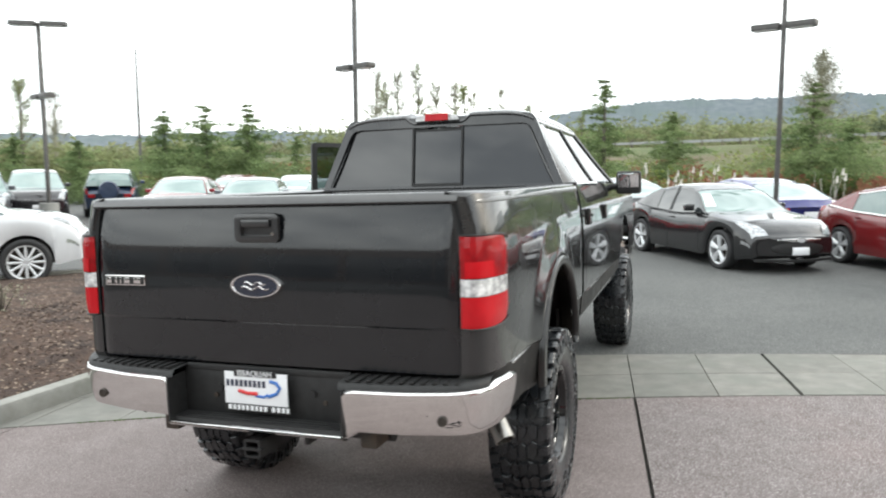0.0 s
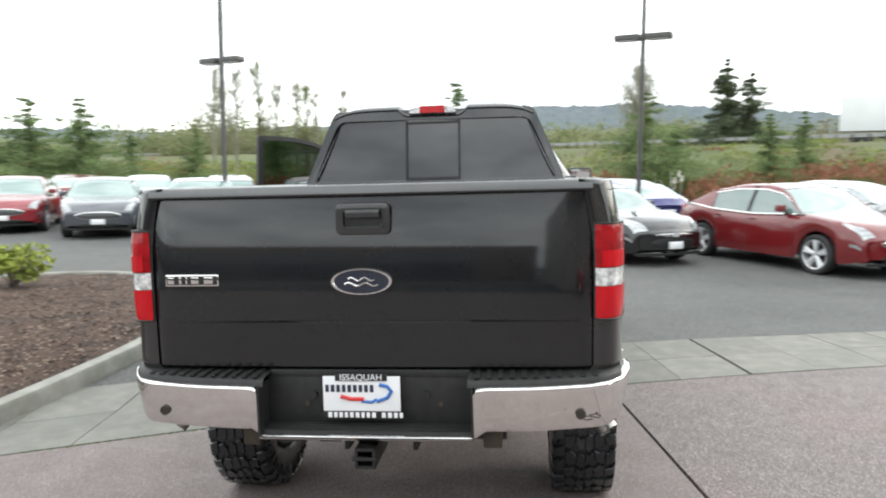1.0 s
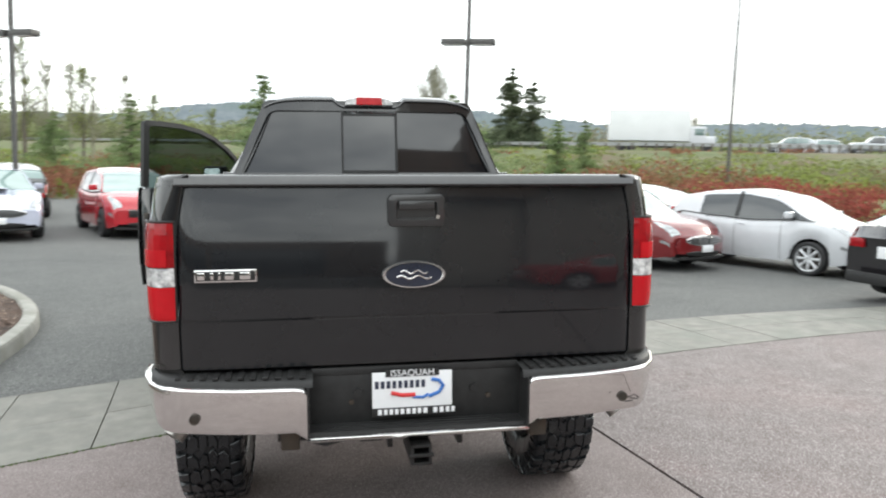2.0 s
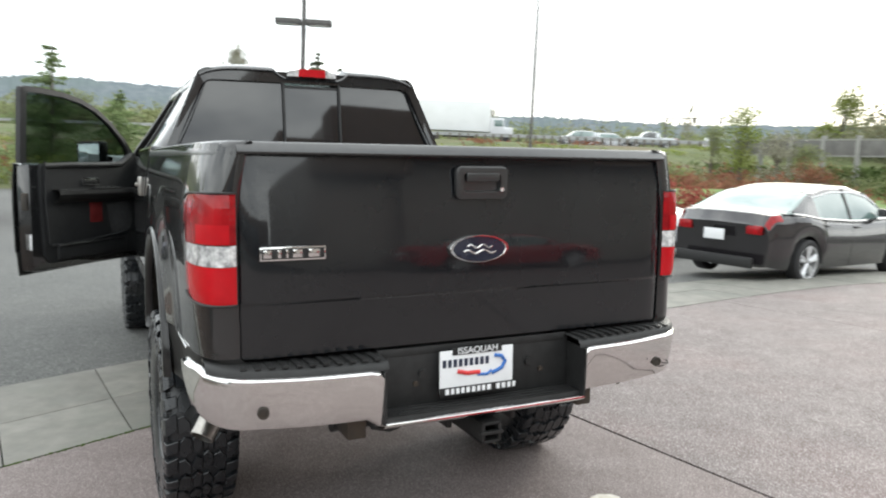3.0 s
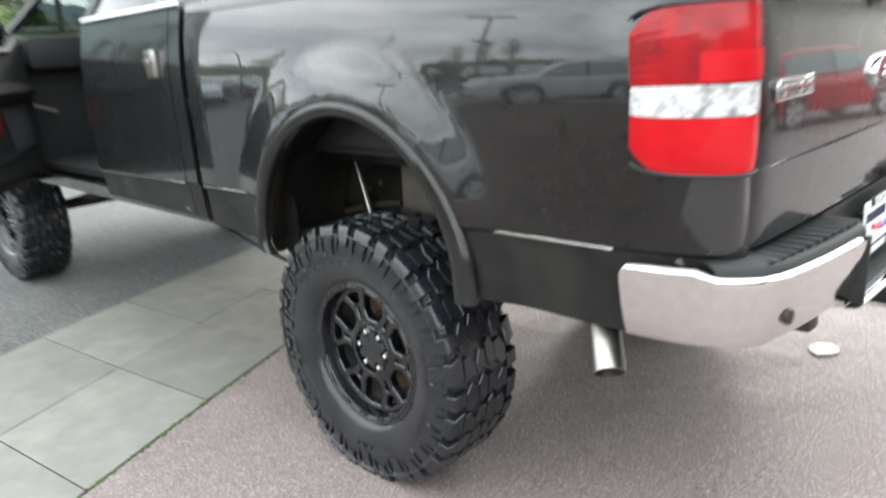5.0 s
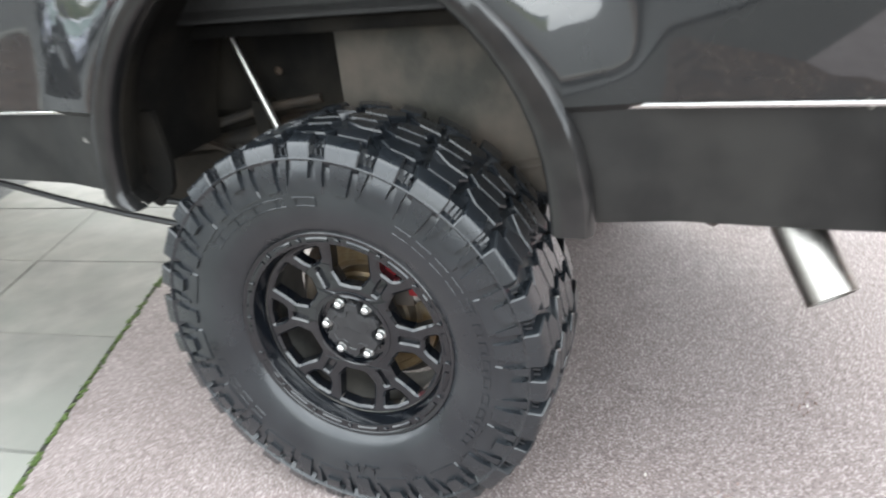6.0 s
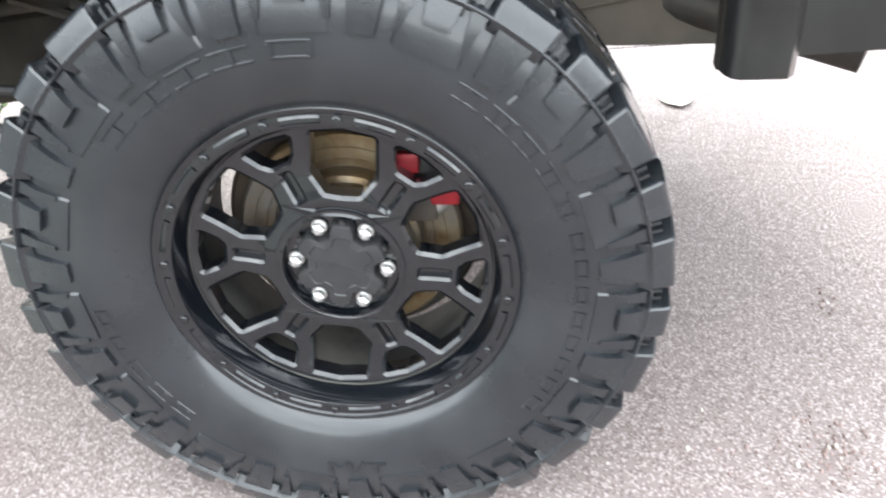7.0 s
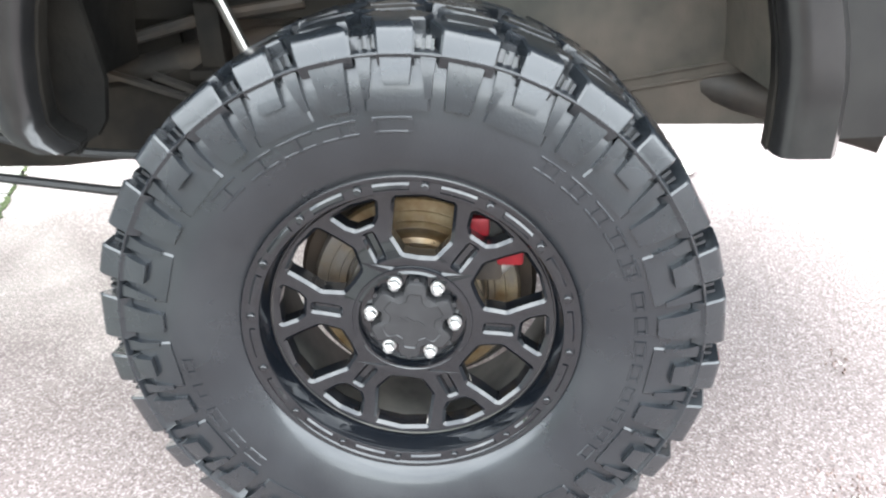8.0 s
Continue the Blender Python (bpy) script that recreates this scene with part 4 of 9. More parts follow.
def bedside(s):
    """One bed wall: s = -1 left, 1 right."""
    path = [(0.8525, -0.016), (0.870, -0.019), (0.890, -0.018), (0.91, -0.010), (0.925, -0.001), (0.938, 0.013), (0.950, 0.036), (0.960, 0.062), (0.968, 0.09), (0.976, 0.14), (0.982, 0.20), (0.988, 0.30), (0.989, 0.36), (0.990, 0.42), (0.990, 0.45), (0.990, 0.48), (0.990, 0.505), (0.990, 0.53), (0.990, 0.555), (0.990, 0.58), (0.990, 0.605), (0.990, 0.63), (0.990, 0.655), (0.990, 0.68)]
    path += [(0.990, AXLE_R + 0.505 * math.sin(math.pi * (i / 28 - 0.5))) for i in range(29)]
    path += [(0.990, 1.74), (0.990, 1.765), (0.990, 1.79), (0.990, 1.815), (0.990, 1.84), (0.990, 1.865), (0.990, 1.89), (0.990, 1.92), (0.990, 1.96), (0.990, 2.03), (0.990, 2.10), (0.985, 2.165)]
    bm = bmesh.new()
    def zs(y):
        a = arch_low(y, AXLE_R, 0.506, 0.765)
        lo = max(rocker(y), a)
        if abs(y - AXLE_R) < 0.507 and a < 0.78:
            lo = max(lo, 0.775)
        return lo, rail_z(y) - (0.012 if y < 0.0 else 0)
    rows = side_rows(path, zs)
    if s < 0:
        rows = [[(-x, y, z) for x, y, z in r] for r in rows]
    sheet(bm, rows)
    thick(bm, 0.012)
    bed = satin_foot(part("bed_side", bm, M_BLACK, truck, "glossy black bed side", angle=26))
    if s < 0:
        # round-cornered fuel flap in its groove
        loop = [(0.086 * math.copysign(abs(math.cos(a)) ** 0.55, math.cos(a)), 0.086 * math.copysign(abs(math.sin(a)) ** 0.55, math.sin(a))) for a in [2 * math.pi * k / 40 for k in range(40)]]
        for name, material, k, d, lab in (("flap_groove", M_DARK, 1.0, 0.0015, ""), ("fuel_flap", M_BLACK, 0.955, 0.0035, "glossy black fuel flap")):
            bm = bmesh.new()
            rings = []
            for q, e in ((k, -0.004), (k, d - 0.0008), (k - 0.012, d), (k - 0.5, d), (0.02, d)):
                rings.append([(-0.990 + side_inset(1.375 + v * q, 1.83) - e, 1.83 + u * q, 1.375 + v * q) for u, v in loop])
            sheet(bm, rings, wrap=True)
            part(name, bm, material, bed, lab, angle=26)
    # lower strip moulding
    for y0, y1 in ((0.24, 0.665), (1.755, 2.155)):
        bm = bmesh.new()
        box(bm, (s * 0.985, (y0 + y1) / 2, 0.944), (0.010, y1 - y0, 0.007), 0.002)
        part("side_strip", bm, M_CHROME, bed, "thin bright strip")
    # wheel arch flare
    bm = bmesh.new()
    rows = []
    pts = [(AXLE_R + 0.508 * math.cos(math.pi * i / 30), 0.765 + 0.508 * math.sin(math.pi * i / 30), math.pi * i / 30) for i in range(31)]
    ends = [(AXLE_R + 0.470, 0.735, 0.0), (AXLE_R + 0.495, 0.748, 0.0)]
    ends2 = [(AXLE_R - 0.508, 0.752, math.pi), (AXLE_R - 0.508, 0.728, math.pi)]
    for y, z, a in ends + pts + ends2:
        cy, cz = math.cos(a), math.sin(a)
        row = []
        w = 0.030 * smoothstep(2.1, math.pi, a)
        for dr, x in ((0.013 + w, 1.014 - w * 0.4), (0.011 + w, 1.025 - w * 0.3), (0.006 + w * 0.8, 1.0295), (-0.006, 1.0305), (-0.020, 1.030), (-0.029, 1.025), (-0.034, 1.012), (-0.035, 0.995)):
            row.append((s * x, y + cy * dr, z + cz * dr))
        rows.append(row)
    sheet(bm, rows)
    thick(bm, 0.004)
    part("wheel_flare", bm, M_FLARE, bed, "satin black wheel arch flare", angle=40)
    # its near-black inner return
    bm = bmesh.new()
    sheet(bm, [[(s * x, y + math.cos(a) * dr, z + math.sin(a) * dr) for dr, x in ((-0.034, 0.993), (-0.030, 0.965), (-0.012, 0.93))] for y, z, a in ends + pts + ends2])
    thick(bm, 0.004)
    part("flare_return", bm, M_UNDER, bed, "near-black inner lip of the arch", angle=40)
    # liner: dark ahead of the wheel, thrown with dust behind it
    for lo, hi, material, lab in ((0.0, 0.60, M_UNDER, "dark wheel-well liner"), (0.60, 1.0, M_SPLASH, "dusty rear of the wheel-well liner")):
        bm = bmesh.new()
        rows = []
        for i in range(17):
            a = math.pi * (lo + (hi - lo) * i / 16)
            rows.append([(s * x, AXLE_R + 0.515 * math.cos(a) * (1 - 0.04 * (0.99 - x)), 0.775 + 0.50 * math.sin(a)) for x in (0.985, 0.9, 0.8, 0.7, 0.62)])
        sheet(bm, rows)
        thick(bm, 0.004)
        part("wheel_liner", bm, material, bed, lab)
    # rail cap
    bm = bmesh.new()
    prof = [(0.80, -0.03), (0.80, 0.0), (0.815, 0.010), (0.87, 0.013), (0.915, 0.012), (0.936, 0.006), (0.948, -0.006), (0.957, -0.028), (0.957, -0.033), (0.948, -0.035)]
    rows = []
    for y, k in ((-0.017, 0.118), (-0.016, 0.095), (-0.006, 0.074), (0.010, 0.055), (0.032, 0.042), (0.058, 0.031), (0.09, 0.022), (0.14, 0.013), (0.20, 0.007), (0.30, 0.001), (0.8, 0.0), (1.3, 0.0), (1.8, 0.0), (2.15, 0.0)):
        rows.append([(s * max(x - k, 0.80), y, rail_z(y) - 0.004 + z) for x, z in prof])
    sheet(bm, rows)
    bmesh.ops.holes_fill(bm, edges=bm.edges[:])
    part("rail_cap", bm, M_CAP, bed, "black plastic rail cap")
    # inner wall
    bm = bmesh.new()
    box(bm, (s * 0.80, 1.09, 1.36), (0.02, 2.1, 0.54), 0.004)
    part("inner_wall", bm, M_TRIM, bed)
    return bed


for s in (-1, 1):
    bedside(s)

bm = bmesh.new()
box(bm, (0, 1.09, 1.10), (1.62, 2.12, 0.03), 0.004)
bed_floor = part("bed_floor", bm, M_TRIM, truck, "ribbed black bed floor")
bm = bmesh.new()
box(bm, (-0.64, 1.09, 1.12), (0.07, 2.1, 0.018), 0.006)
first_rib = part("rib", bm, M_TRIM, bed_floor)
for i in range(1, 9):
    rib = new("rib", first_rib.data)
    rib.parent = bed_floor
    rib.matrix_basis = Matrix.Translation((0.16 * i, 0, 0))
bm = bmesh.new()
box(bm, (0, 2.14, 1.36), (1.62, 0.03, 0.56), 0.006)
part("bed_front_wall", bm, M_BLACK, truck)


def tailgate():
    bm = bmesh.new()
    zs = [0.945, 0.95, 0.97, 1.02, 1.07, 1.105, 1.118, 1.124, 1.128, 1.135, 1.16, 1.22, 1.30, 1.38, 1.46, 1.54, 1.585, 1.60, 1.606]
    def depth(z):
        # a shallow crease parts the upper panel from the slightly set-back lower one
        low = 0.026 + 0.006 * (z - 0.945) / 0.17
        up = 0.038 - 0.20 * max(0.0, z - 1.20) ** 2
        return low + (up - low) * smoothstep(1.118, 1.128, z)
    rows = []
    for z in zs:
        row = []
        for i in range(33):
            x = 0.848 * math.sin(math.pi * (i / 32 - 0.5)) if i % 32 else -0.848 + 1.696 * i / 32
            edge = 1 - abs(x / 0.85) ** 40
            row.append((x, 0.004 - depth(z) * (0.4 + 0.6 * edge) - 0.012 * (1 - (x / 0.85) ** 2), z))
        rows.append(row)
    sheet(bm, rows)
    thick(bm, 0.005)
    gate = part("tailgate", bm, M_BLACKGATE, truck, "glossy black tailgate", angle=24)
    # top cap
    bm = bmesh.new()
    rows = []
    for i in range(25):
        x = -0.850 + 1.70 * i / 24
        b = -0.022 * (1 - (x / 0.85) ** 2)
        rows.append([(x, y + b * (1 if y < 0.02 else 0), z) for y, z in ((-0.010, 1.598), (-0.029, 1.602), (-0.031, 1.607), (-0.012, 1.634), (-0.003, 1.6395), (0.03, 1.641), (0.052, 1.636), (0.056, 1.60))])
    sheet(bm, rows)
    bmesh.ops.holes_fill(bm, edges=bm.edges[:])
    part("tailgate_cap", bm, M_CAP, gate, "black plastic top cap", angle=40)
    bm = bmesh.new()
    box(bm, (0, 0.045, 1.30), (1.66, 0.03, 0.66), 0.008)
    part("inner_skin", bm, M_TRIM, gate)
    # handle bezel with its scoop and lever
    y0 = -0.050
    def rrect(w, h, r, n=5):
        out = []
        for cx, cy, a0 in ((w / 2 - r, h / 2 - r, 0), (-w / 2 + r, h / 2 - r, 90), (-w / 2 + r, -h / 2 + r, 180), (w / 2 - r, -h / 2 + r, 270)):
            for i in range(n + 1):
                a = radians(a0 + 90 * i / n)
                out.append((cx + r * math.cos(a), cy + r * math.sin(a)))
        return out
    bm = bmesh.new()
    rings = []
    for w, h, r, y in ((0.210, 0.120, 0.022, y0 + 0.012), (0.206, 0.116, 0.022, y0), (0.186, 0.098, 0.016, y0 - 0.003), (0.150, 0.066, 0.012, y0 - 0.002), (0.142, 0.058, 0.010, y0 + 0.018)):
        rings.append([(p[0], y, 1.511 + p[1]) for p in rrect(w, h, r)])
    sheet(bm, rings, wrap=True)
    bm.faces.new([bm.verts.new(p) for p in rings[-1]])
    hb = part("handle_bezel", bm, M_CAP, gate, "black plastic handle bezel", angle=40)
    bm = bmesh.new()
    box(bm, (0, y0 - 0.004, 1.531), (0.132, 0.016, 0.030), 0.006)
    part("handle_lever", bm, M_CAP, gate, "black handle lever")
    bm = bmesh.new()
    rod(bm, (0.078, y0 + 0.002, 1.487), (0.078, y0 - 0.007, 1.487), 0.008, n=14)
    part("key_lock", bm, M_CHROME, gate, "chrome key lock")
    # oval badge with plain waves
    bm = bmesh.new()
    O = (-0.011, -0.059, 1.276)
    rings = [[(O[0] + x * k, y, O[2] + z * k) for x, z in oval(0.119, 0.050, 48)] for k, y in ((1.0, -0.035), (1.0, -0.056), (0.97, -0.062), (0.90, -0.062), (0.87, -0.058))]
    sheet(bm, rings, wrap=True)
    part("badge_ring", bm, M_CHROME, gate, "chrome oval ring")
    bm = bmesh.new()
    prism(bm, [(O[0] + x, O[2] + z) for x, z in oval(0.104, 0.0435, 40)], (0, -0.0565, 0), (1, 0, 0), (0, 0, 1), 0.003)
    part("badge_field", bm, M_BLUE, gate, "dark blue oval field")
    for z0, w, r in ((0.009, 0.050, 0.0030), (-0.010, 0.064, 0.0034)):
        bm = bmesh.new()
        hose(bm, [(O[0] + w * k / 10, -0.0602, O[2] + z0 + 0.006 * math.sin(k * 0.62)) for k in range(-10, 11)], r, 6)
        part("badge_wave", bm, M_CHROME, gate, "plain chrome wave")
    # model badge: bright bar with dark plain blocks
    bm = bmesh.new()
    box(bm, (-0.681, -0.040, 1.285), (0.215, 0.012, 0.046), 0.004)
    bar = part("badge_bar", bm, M_CHROME, gate, "chrome bar badge")
    bm = bmesh.new()
    box(bm, (-0.681, -0.0462, 1.285), (0.203, 0.003, 0.034), 0.001)
    part("badge_ground", bm, M_DARK, gate, "dark badge ground")
    for x, w in ((-0.765, 0.032), (-0.727, 0.014), (-0.702, 0.010), (-0.668, 0.038), (-0.614, 0.046)):
        bm = bmesh.new()
        box(bm, (x, -0.0485, 1.285), (w * 0.8, 0.003, 0.026), 0.001)
        part("badge_block", bm, M_CHROME, gate, "bright plain block")
    return gate


tailgate()


def tail_light(s):
    path = [(0.857, -0.026), (0.875, -0.031), (0.897, -0.030), (0.917, -0.022), (0.934, -0.005), (0.948, 0.020), (0.959, 0.054), (0.967, 0.093), (0.973, 0.135), (0.978, 0.178), (0.981, 0.202)]
    lamp = new("tail_light")
    lamp.parent = truck
    def lens(name, z0, z1, material, ribs, label):
        bm = bmesh.new()
        rows = []
        n = 24 if ribs else 6
        for i in range(n + 1):
            z = z0 + (z1 - z0) * i / n
            rel = (z - 1.127) / 0.35
            row = []
            for j, (x, y) in enumerate(path):
                u = j / (len(path) - 1)
                d = 0.010 * (1 - (2 * rel - 1) ** 6) * (1 - (2 * u - 1) ** 8)
                if ribs and i % 3 == 1 and (abs(2 * u - 1) > 0.42 or material == M_CLEARLENS):
                    d -= 0.0005
                # the outer end curves in towards top and foot
                back = 0.03 * max(0, abs(2 * rel - 1) - 0.8) / 0.2 * u ** 3
                nx, ny = (0.3 + 0.7 * u, -(1 - u) - 0.1)
                k = 1 - 0.13 * max(0.0, (u - 0.72) / 0.28) ** 2
                row.append((s * (x + nx * d), y + ny * d - back, 1.30 + (z - 1.30) * k))
            rows.append(row)
        sheet(bm, rows)
        thick(bm, 0.012)
        part(name, bm, material, lamp, label, angle=20 if ribs else 45)
    lens("upper_lens", 1.316, 1.474, M_REDLENS, True, "ribbed red lens")
    lens("clear_lens", 1.249, 1.314, M_CLEARLENS, True, "clear reversing lens")
    lens("lower_lens", 1.128, 1.247, M_REDLENS2, False, "bright red lens")
    # the brighter reflector pocket in the upper lens
    bm = bmesh.new()
    rows = []
    for z in (1.320, 1.334, 1.350, 1.366, 1.380):
        row = []
        for j, (x, y) in enumerate(path[1:7]):
            d = 0.0135
            u = (j + 1) / (len(path) - 1)
            row.append((s * (x + (0.3 + 0.7 * u) * d), y + (u - 1.1) * d, z))
        rows.append(row)
    sheet(bm, rows)
    thick(bm, 0.003)
    part("reflector_pocket", bm, M_REDLENS2, lamp, "bright red reflector pocket", angle=30)
    bm = bmesh.new()
    rows = [[(s * (x - 0.006), y + 0.008, z) for x, y in path[:-2]] for z in (1.122, 1.48)]
    sheet(bm, rows)
    thick(bm, 0.004)
    part("lamp_housing", bm, M_TRIM, lamp)
    bm = bmesh.new()
    hose(bm, [(s * (x + 0.004), y - 0.004, 1.30 - 0.1755 * (1 - 0.13 * max(0.0, (j / 10 - 0.72) / 0.28) ** 2)) for j, (x, y) in enumerate(path)], 0.0045, 6)
    part("lens_edge", bm, M_TRIM, lamp)
    bm = bmesh.new()
    hose(bm, [(s * (x + 0.002), y - 0.002, 1.30 + 0.1775 * (1 - 0.13 * max(0.0, (j / 10 - 0.72) / 0.28) ** 2)) for j, (x, y) in enumerate(path)], 0.0040, 6)
    part("lens_edge", bm, M_TRIM, lamp)


for s in (-1, 1):
    tail_light(s)


def rear_bumper():
    bump = new("rear_bumper")
    bump.parent = truck
    # plan curve of the outer face
    def face_y(x):
        a = abs(x)
        if a < 0.80:
            return -0.150 + 0.05 * (a / 0.80) ** 2
        u = (a - 0.80) / 0.20
        return -0.100 + 0.30 * (1 - math.sqrt(max(0.0, 1 - u ** 2.2))) if u < 1 else 0.20
    xs = [0.405, 0.42, 0.45, 0.50, 0.56, 0.62, 0.68, 0.74, 0.79, 0.83, 0.87, 0.90, 0.93, 0.955, 0.975, 0.988, 0.996, 1.0]
    for s in (-1, 1):
        bm = bmesh.new()
        rows = []
        for x in xs:
            y = face_y(x) if x < 1.0 else 0.20
            t = smoothstep(0.60, 1.0, x)
            top = 0.895 + 0.012 * t - 0.018 * (1 - smoothstep(0.405, 0.425, x)) + 0.016 * smoothstep(0.955, 0.972, x)
            bot = 0.712 + 0.015 * t - 0.026 * (1 - smoothstep(0.405, 0.45, x))
            prof = []
            for u, d in ((0.0, 0.060), (0.03, 0.036), (0.10, 0.027), (0.30, 0.016), (0.58, 0.004), (0.84, -0.006), (0.945, -0.008), (0.985, -0.001), (1.0, 0.016)):
                nx = min(1.0, max(0.0, (x - 0.84) / 0.16))
                z = bot + (top - bot) * u
                prof.append((s * (x - d * nx), y + d * (1 - nx), z))
            rows.append(prof)
        # the short return along the side
        rows.append([(s * (1.002 - d), 0.215, 0.727 + 0.18 * u) for u, d in ((0.0, 0.060), (0.03, 0.036), (0.10, 0.027), (0.30, 0.016), (0.58, 0.004), (0.84, -0.003), (0.945, -0.004), (0.985, 0.0), (1.0, 0.016))])
        sheet(bm, rows)
        thick(bm, 0.006)
        part("chrome_end", bm, M_CHROME, bump, "chrome bumper end", angle=40)
        # parking sensor in its black ring
        bm = bmesh.new()
        ys = face_y(0.795) + 0.004
        lathe(bm, [(ys + 0.01, 0.019), (ys - 0.002, 0.0185), (ys - 0.003, 0.015), (ys + 0.001, 0.0135), (ys, 0.0)], 20, "y", (s * 0.795, 0, 0.786))
        part("parking_sensor", bm, M_FRAME, bump, "round parking sensor")
        # side of the recess
        bm = bmesh.new()
        prism(bm, [(-0.145, 0.705), (-0.150, 0.89), (-0.03, 0.895), (-0.03, 0.705)], (s * 0.402 - 0.004, 0, 0), (0, 1, 0), (0, 0, 1), 0.008)
        part("recess_cheek", bm, M_TRIM, bump)
        # ribbed step pad
        bm = bmesh.new()
        rows = []
        pad = [0.385, 0.45, 0.52, 0.60, 0.68, 0.75, 0.80, 0.85, 0.89, 0.93, 0.955]
        for x in pad:
            yf = face_y(x) + 0.004
            z = 0.905 + 0.012 * smoothstep(0.6, 1.0, x)
            rows.append([(s * x, yf, z - 0.014), (s * x, yf + 0.004, z + 0.004), (s * x, yf + 0.018, z + 0.016), (s * x, max(yf + 0.03, 0.02), z + 0.022), (s * x, 0.10, z + 0.022)])
        sheet(bm, rows)
        pad_ob = part("step_pad", bm, M_TRIM, bump, "ribbed black step pad", angle=40)
        for i in range(11):
            x = 0.42 + 0.043 * i
            yf = face_y(x)
            bm = bmesh.new()
            box(bm, (s * x, (yf + 0.012 - 0.005) / 2, 0.9275), (0.020, abs(yf) - 0.022, 0.008), 0.002)
            part("rib", bm, M_TRIM, pad_ob)
    # centre: recessed plate pocket, shelf and lower chrome lip
    bm = bmesh.new()
    box(bm, (0, -0.012, 0.81), (0.80, 0.03, 0.22), 0.004)
    part("plate_pocket", bm, M_TRIM, bump, "black plate recess")
    bm = bmesh.new()
    prism(bm, [(-0.40, -0.118), (0.40, -0.118), (0.40, -0.02), (-0.40, -0.02)], (0, 0, 0.710), (1, 0, 0), (0, 1, 0), 0.012)
    part("tow_step", bm, M_TRIM, bump, "black tow step")
    for i in range(3):
        bm = bmesh.new()
        box(bm, (0, -0.045 - 0.027 * i, 0.7235), (0.56 + 0.06 * i, 0.008, 0.006), 0.002)
        part("step_rib", bm, M_TRIM, bump)
    bm = bmesh.new()
    box(bm, (0, 0.0, 0.918), (0.78, 0.06, 0.03), 0.006)
    part("pad_bridge", bm, M_TRIM, bump)
    bm = bmesh.new()
    rows = []
    for i in range(21):
        x = -0.405 + 0.81 * i / 20
        y = -0.150 + 0.02 * (x / 0.8) ** 2
        rows.append([(x, y + d, z) for z, d in ((0.684, 0.045), (0.687, 0.020), (0.693, 0.007), (0.701, 0.0), (0.7065, 0.001), (0.7098, 0.005), (0.7112, 0.014), (0.7112, 0.034))])
    sheet(bm, rows)
    thick(bm, 0.004)
    part("lower_lip", bm, M_CHROME, bump, "chrome lower lip", angle=40)
    for x in (-0.22, 0.22):
        bm = bmesh.new()
        rod(bm, (x, -0.026, 0.835), (x, -0.040, 0.835), 0.016, n=16)
        part("plate_lamp", bm, M_TRIM, bump)
    for x in (-0.245, 0.275):
        bm = bmesh.new()
        rod(bm, (x, -0.026, 0.80), (x, -0.034, 0.80), 0.010, n=12)
        part("bolt", bm, M_FRAME, bump)
    # scuff by the right sensor
    for dx, dz, l, r in ((0.05, -0.012, 0.035, 10), (0.028, -0.02, 0.03, -6), (-0.055, 0.02, 0.004, 0), (0.065, -0.006, 0.02, 35)):
        x = 0.795 + dx
        bm = bmesh.new()
        box(bm, (0, 0, 0), (l, 0.0015, 0.004), m=Matrix.Translation((x, face_y(x) + 0.0075, 0.786 + dz)) @ Matrix.Rotation(radians(r), 4, "Y"))
        part("scuff_mark", bm, M_DARK, bump, "dark scuff on the chrome")
    # dealer plate
    pl = new("licence_plate")
    pl.parent = truck
    y = -0.070
    pl.matrix_basis = Matrix.Translation((-0.012, 0, 0.018))
    bm = bmesh.new()
    box(bm, (-0.01, y, 0.822), (0.298, 0.006, 0.155), 0.003)
    part("plate_sheet", bm, M_WHITE, pl, "white dealer plate")
    bm = bmesh.new()
    for z, h, w in ((0.895, 0.026, 0.20), (0.750, 0.032, 0.300)):
        box(bm, (-0.01, y - 0.004, z), (w, 0.006, h), 0.002)
    box(bm, (-0.01, y + 0.02, 0.80), (0.12, 0.04, 0.10), 0.004)
    part("plate_frame", bm, M_DARK, pl, "black plate frame")
    stand = Matrix.Rotation(radians(90), 4, "X")
    letters("ISSAQUAH", 0.033, M_WHITE, pl, Matrix.Translation((-0.01, y - 0.0085, 0.896)) @ stand, "town_lettering", squash=1.05)
    x = -0.140
    for w in (0.024, 0.020, 0.021, 0.020, 0.022, 0.023, 0.020, 0.020, 0.024, 0.0, 0.024, 0.024, 0.022, 0.020):
        if w:
            bm = bmesh.new()
            box(bm, (x + w / 2 - 0.004, y - 0.0085, 0.752), (w * 0.62, 0.002, 0.020), 0.0005)
            part("frame_bar", bm, M_WHITE, pl, "plain white bar")
        x += w * 0.9 + (0.002 if w else 0.014)
    for i in range(9):
        bm = bmesh.new()
        box(bm, (-0.142 + 0.0215 * i, y - 0.004, 0.853), (0.014, 0.002, 0.028), 0.0005)
        part("name_bar", bm, M_INK, pl, "dark plain bar")
    bm = bmesh.new()
    hose(bm, [(0.06, y - 0.004, 0.868), (0.09, y - 0.004, 0.862), (0.105, y - 0.004, 0.842), (0.09, y - 0.004, 0.818), (0.05, y - 0.004, 0.803)], 0.0075, 6)
    part("swoosh", bm, M_BLUESTRIPE, pl, "blue swoosh")
    bm = bmesh.new()
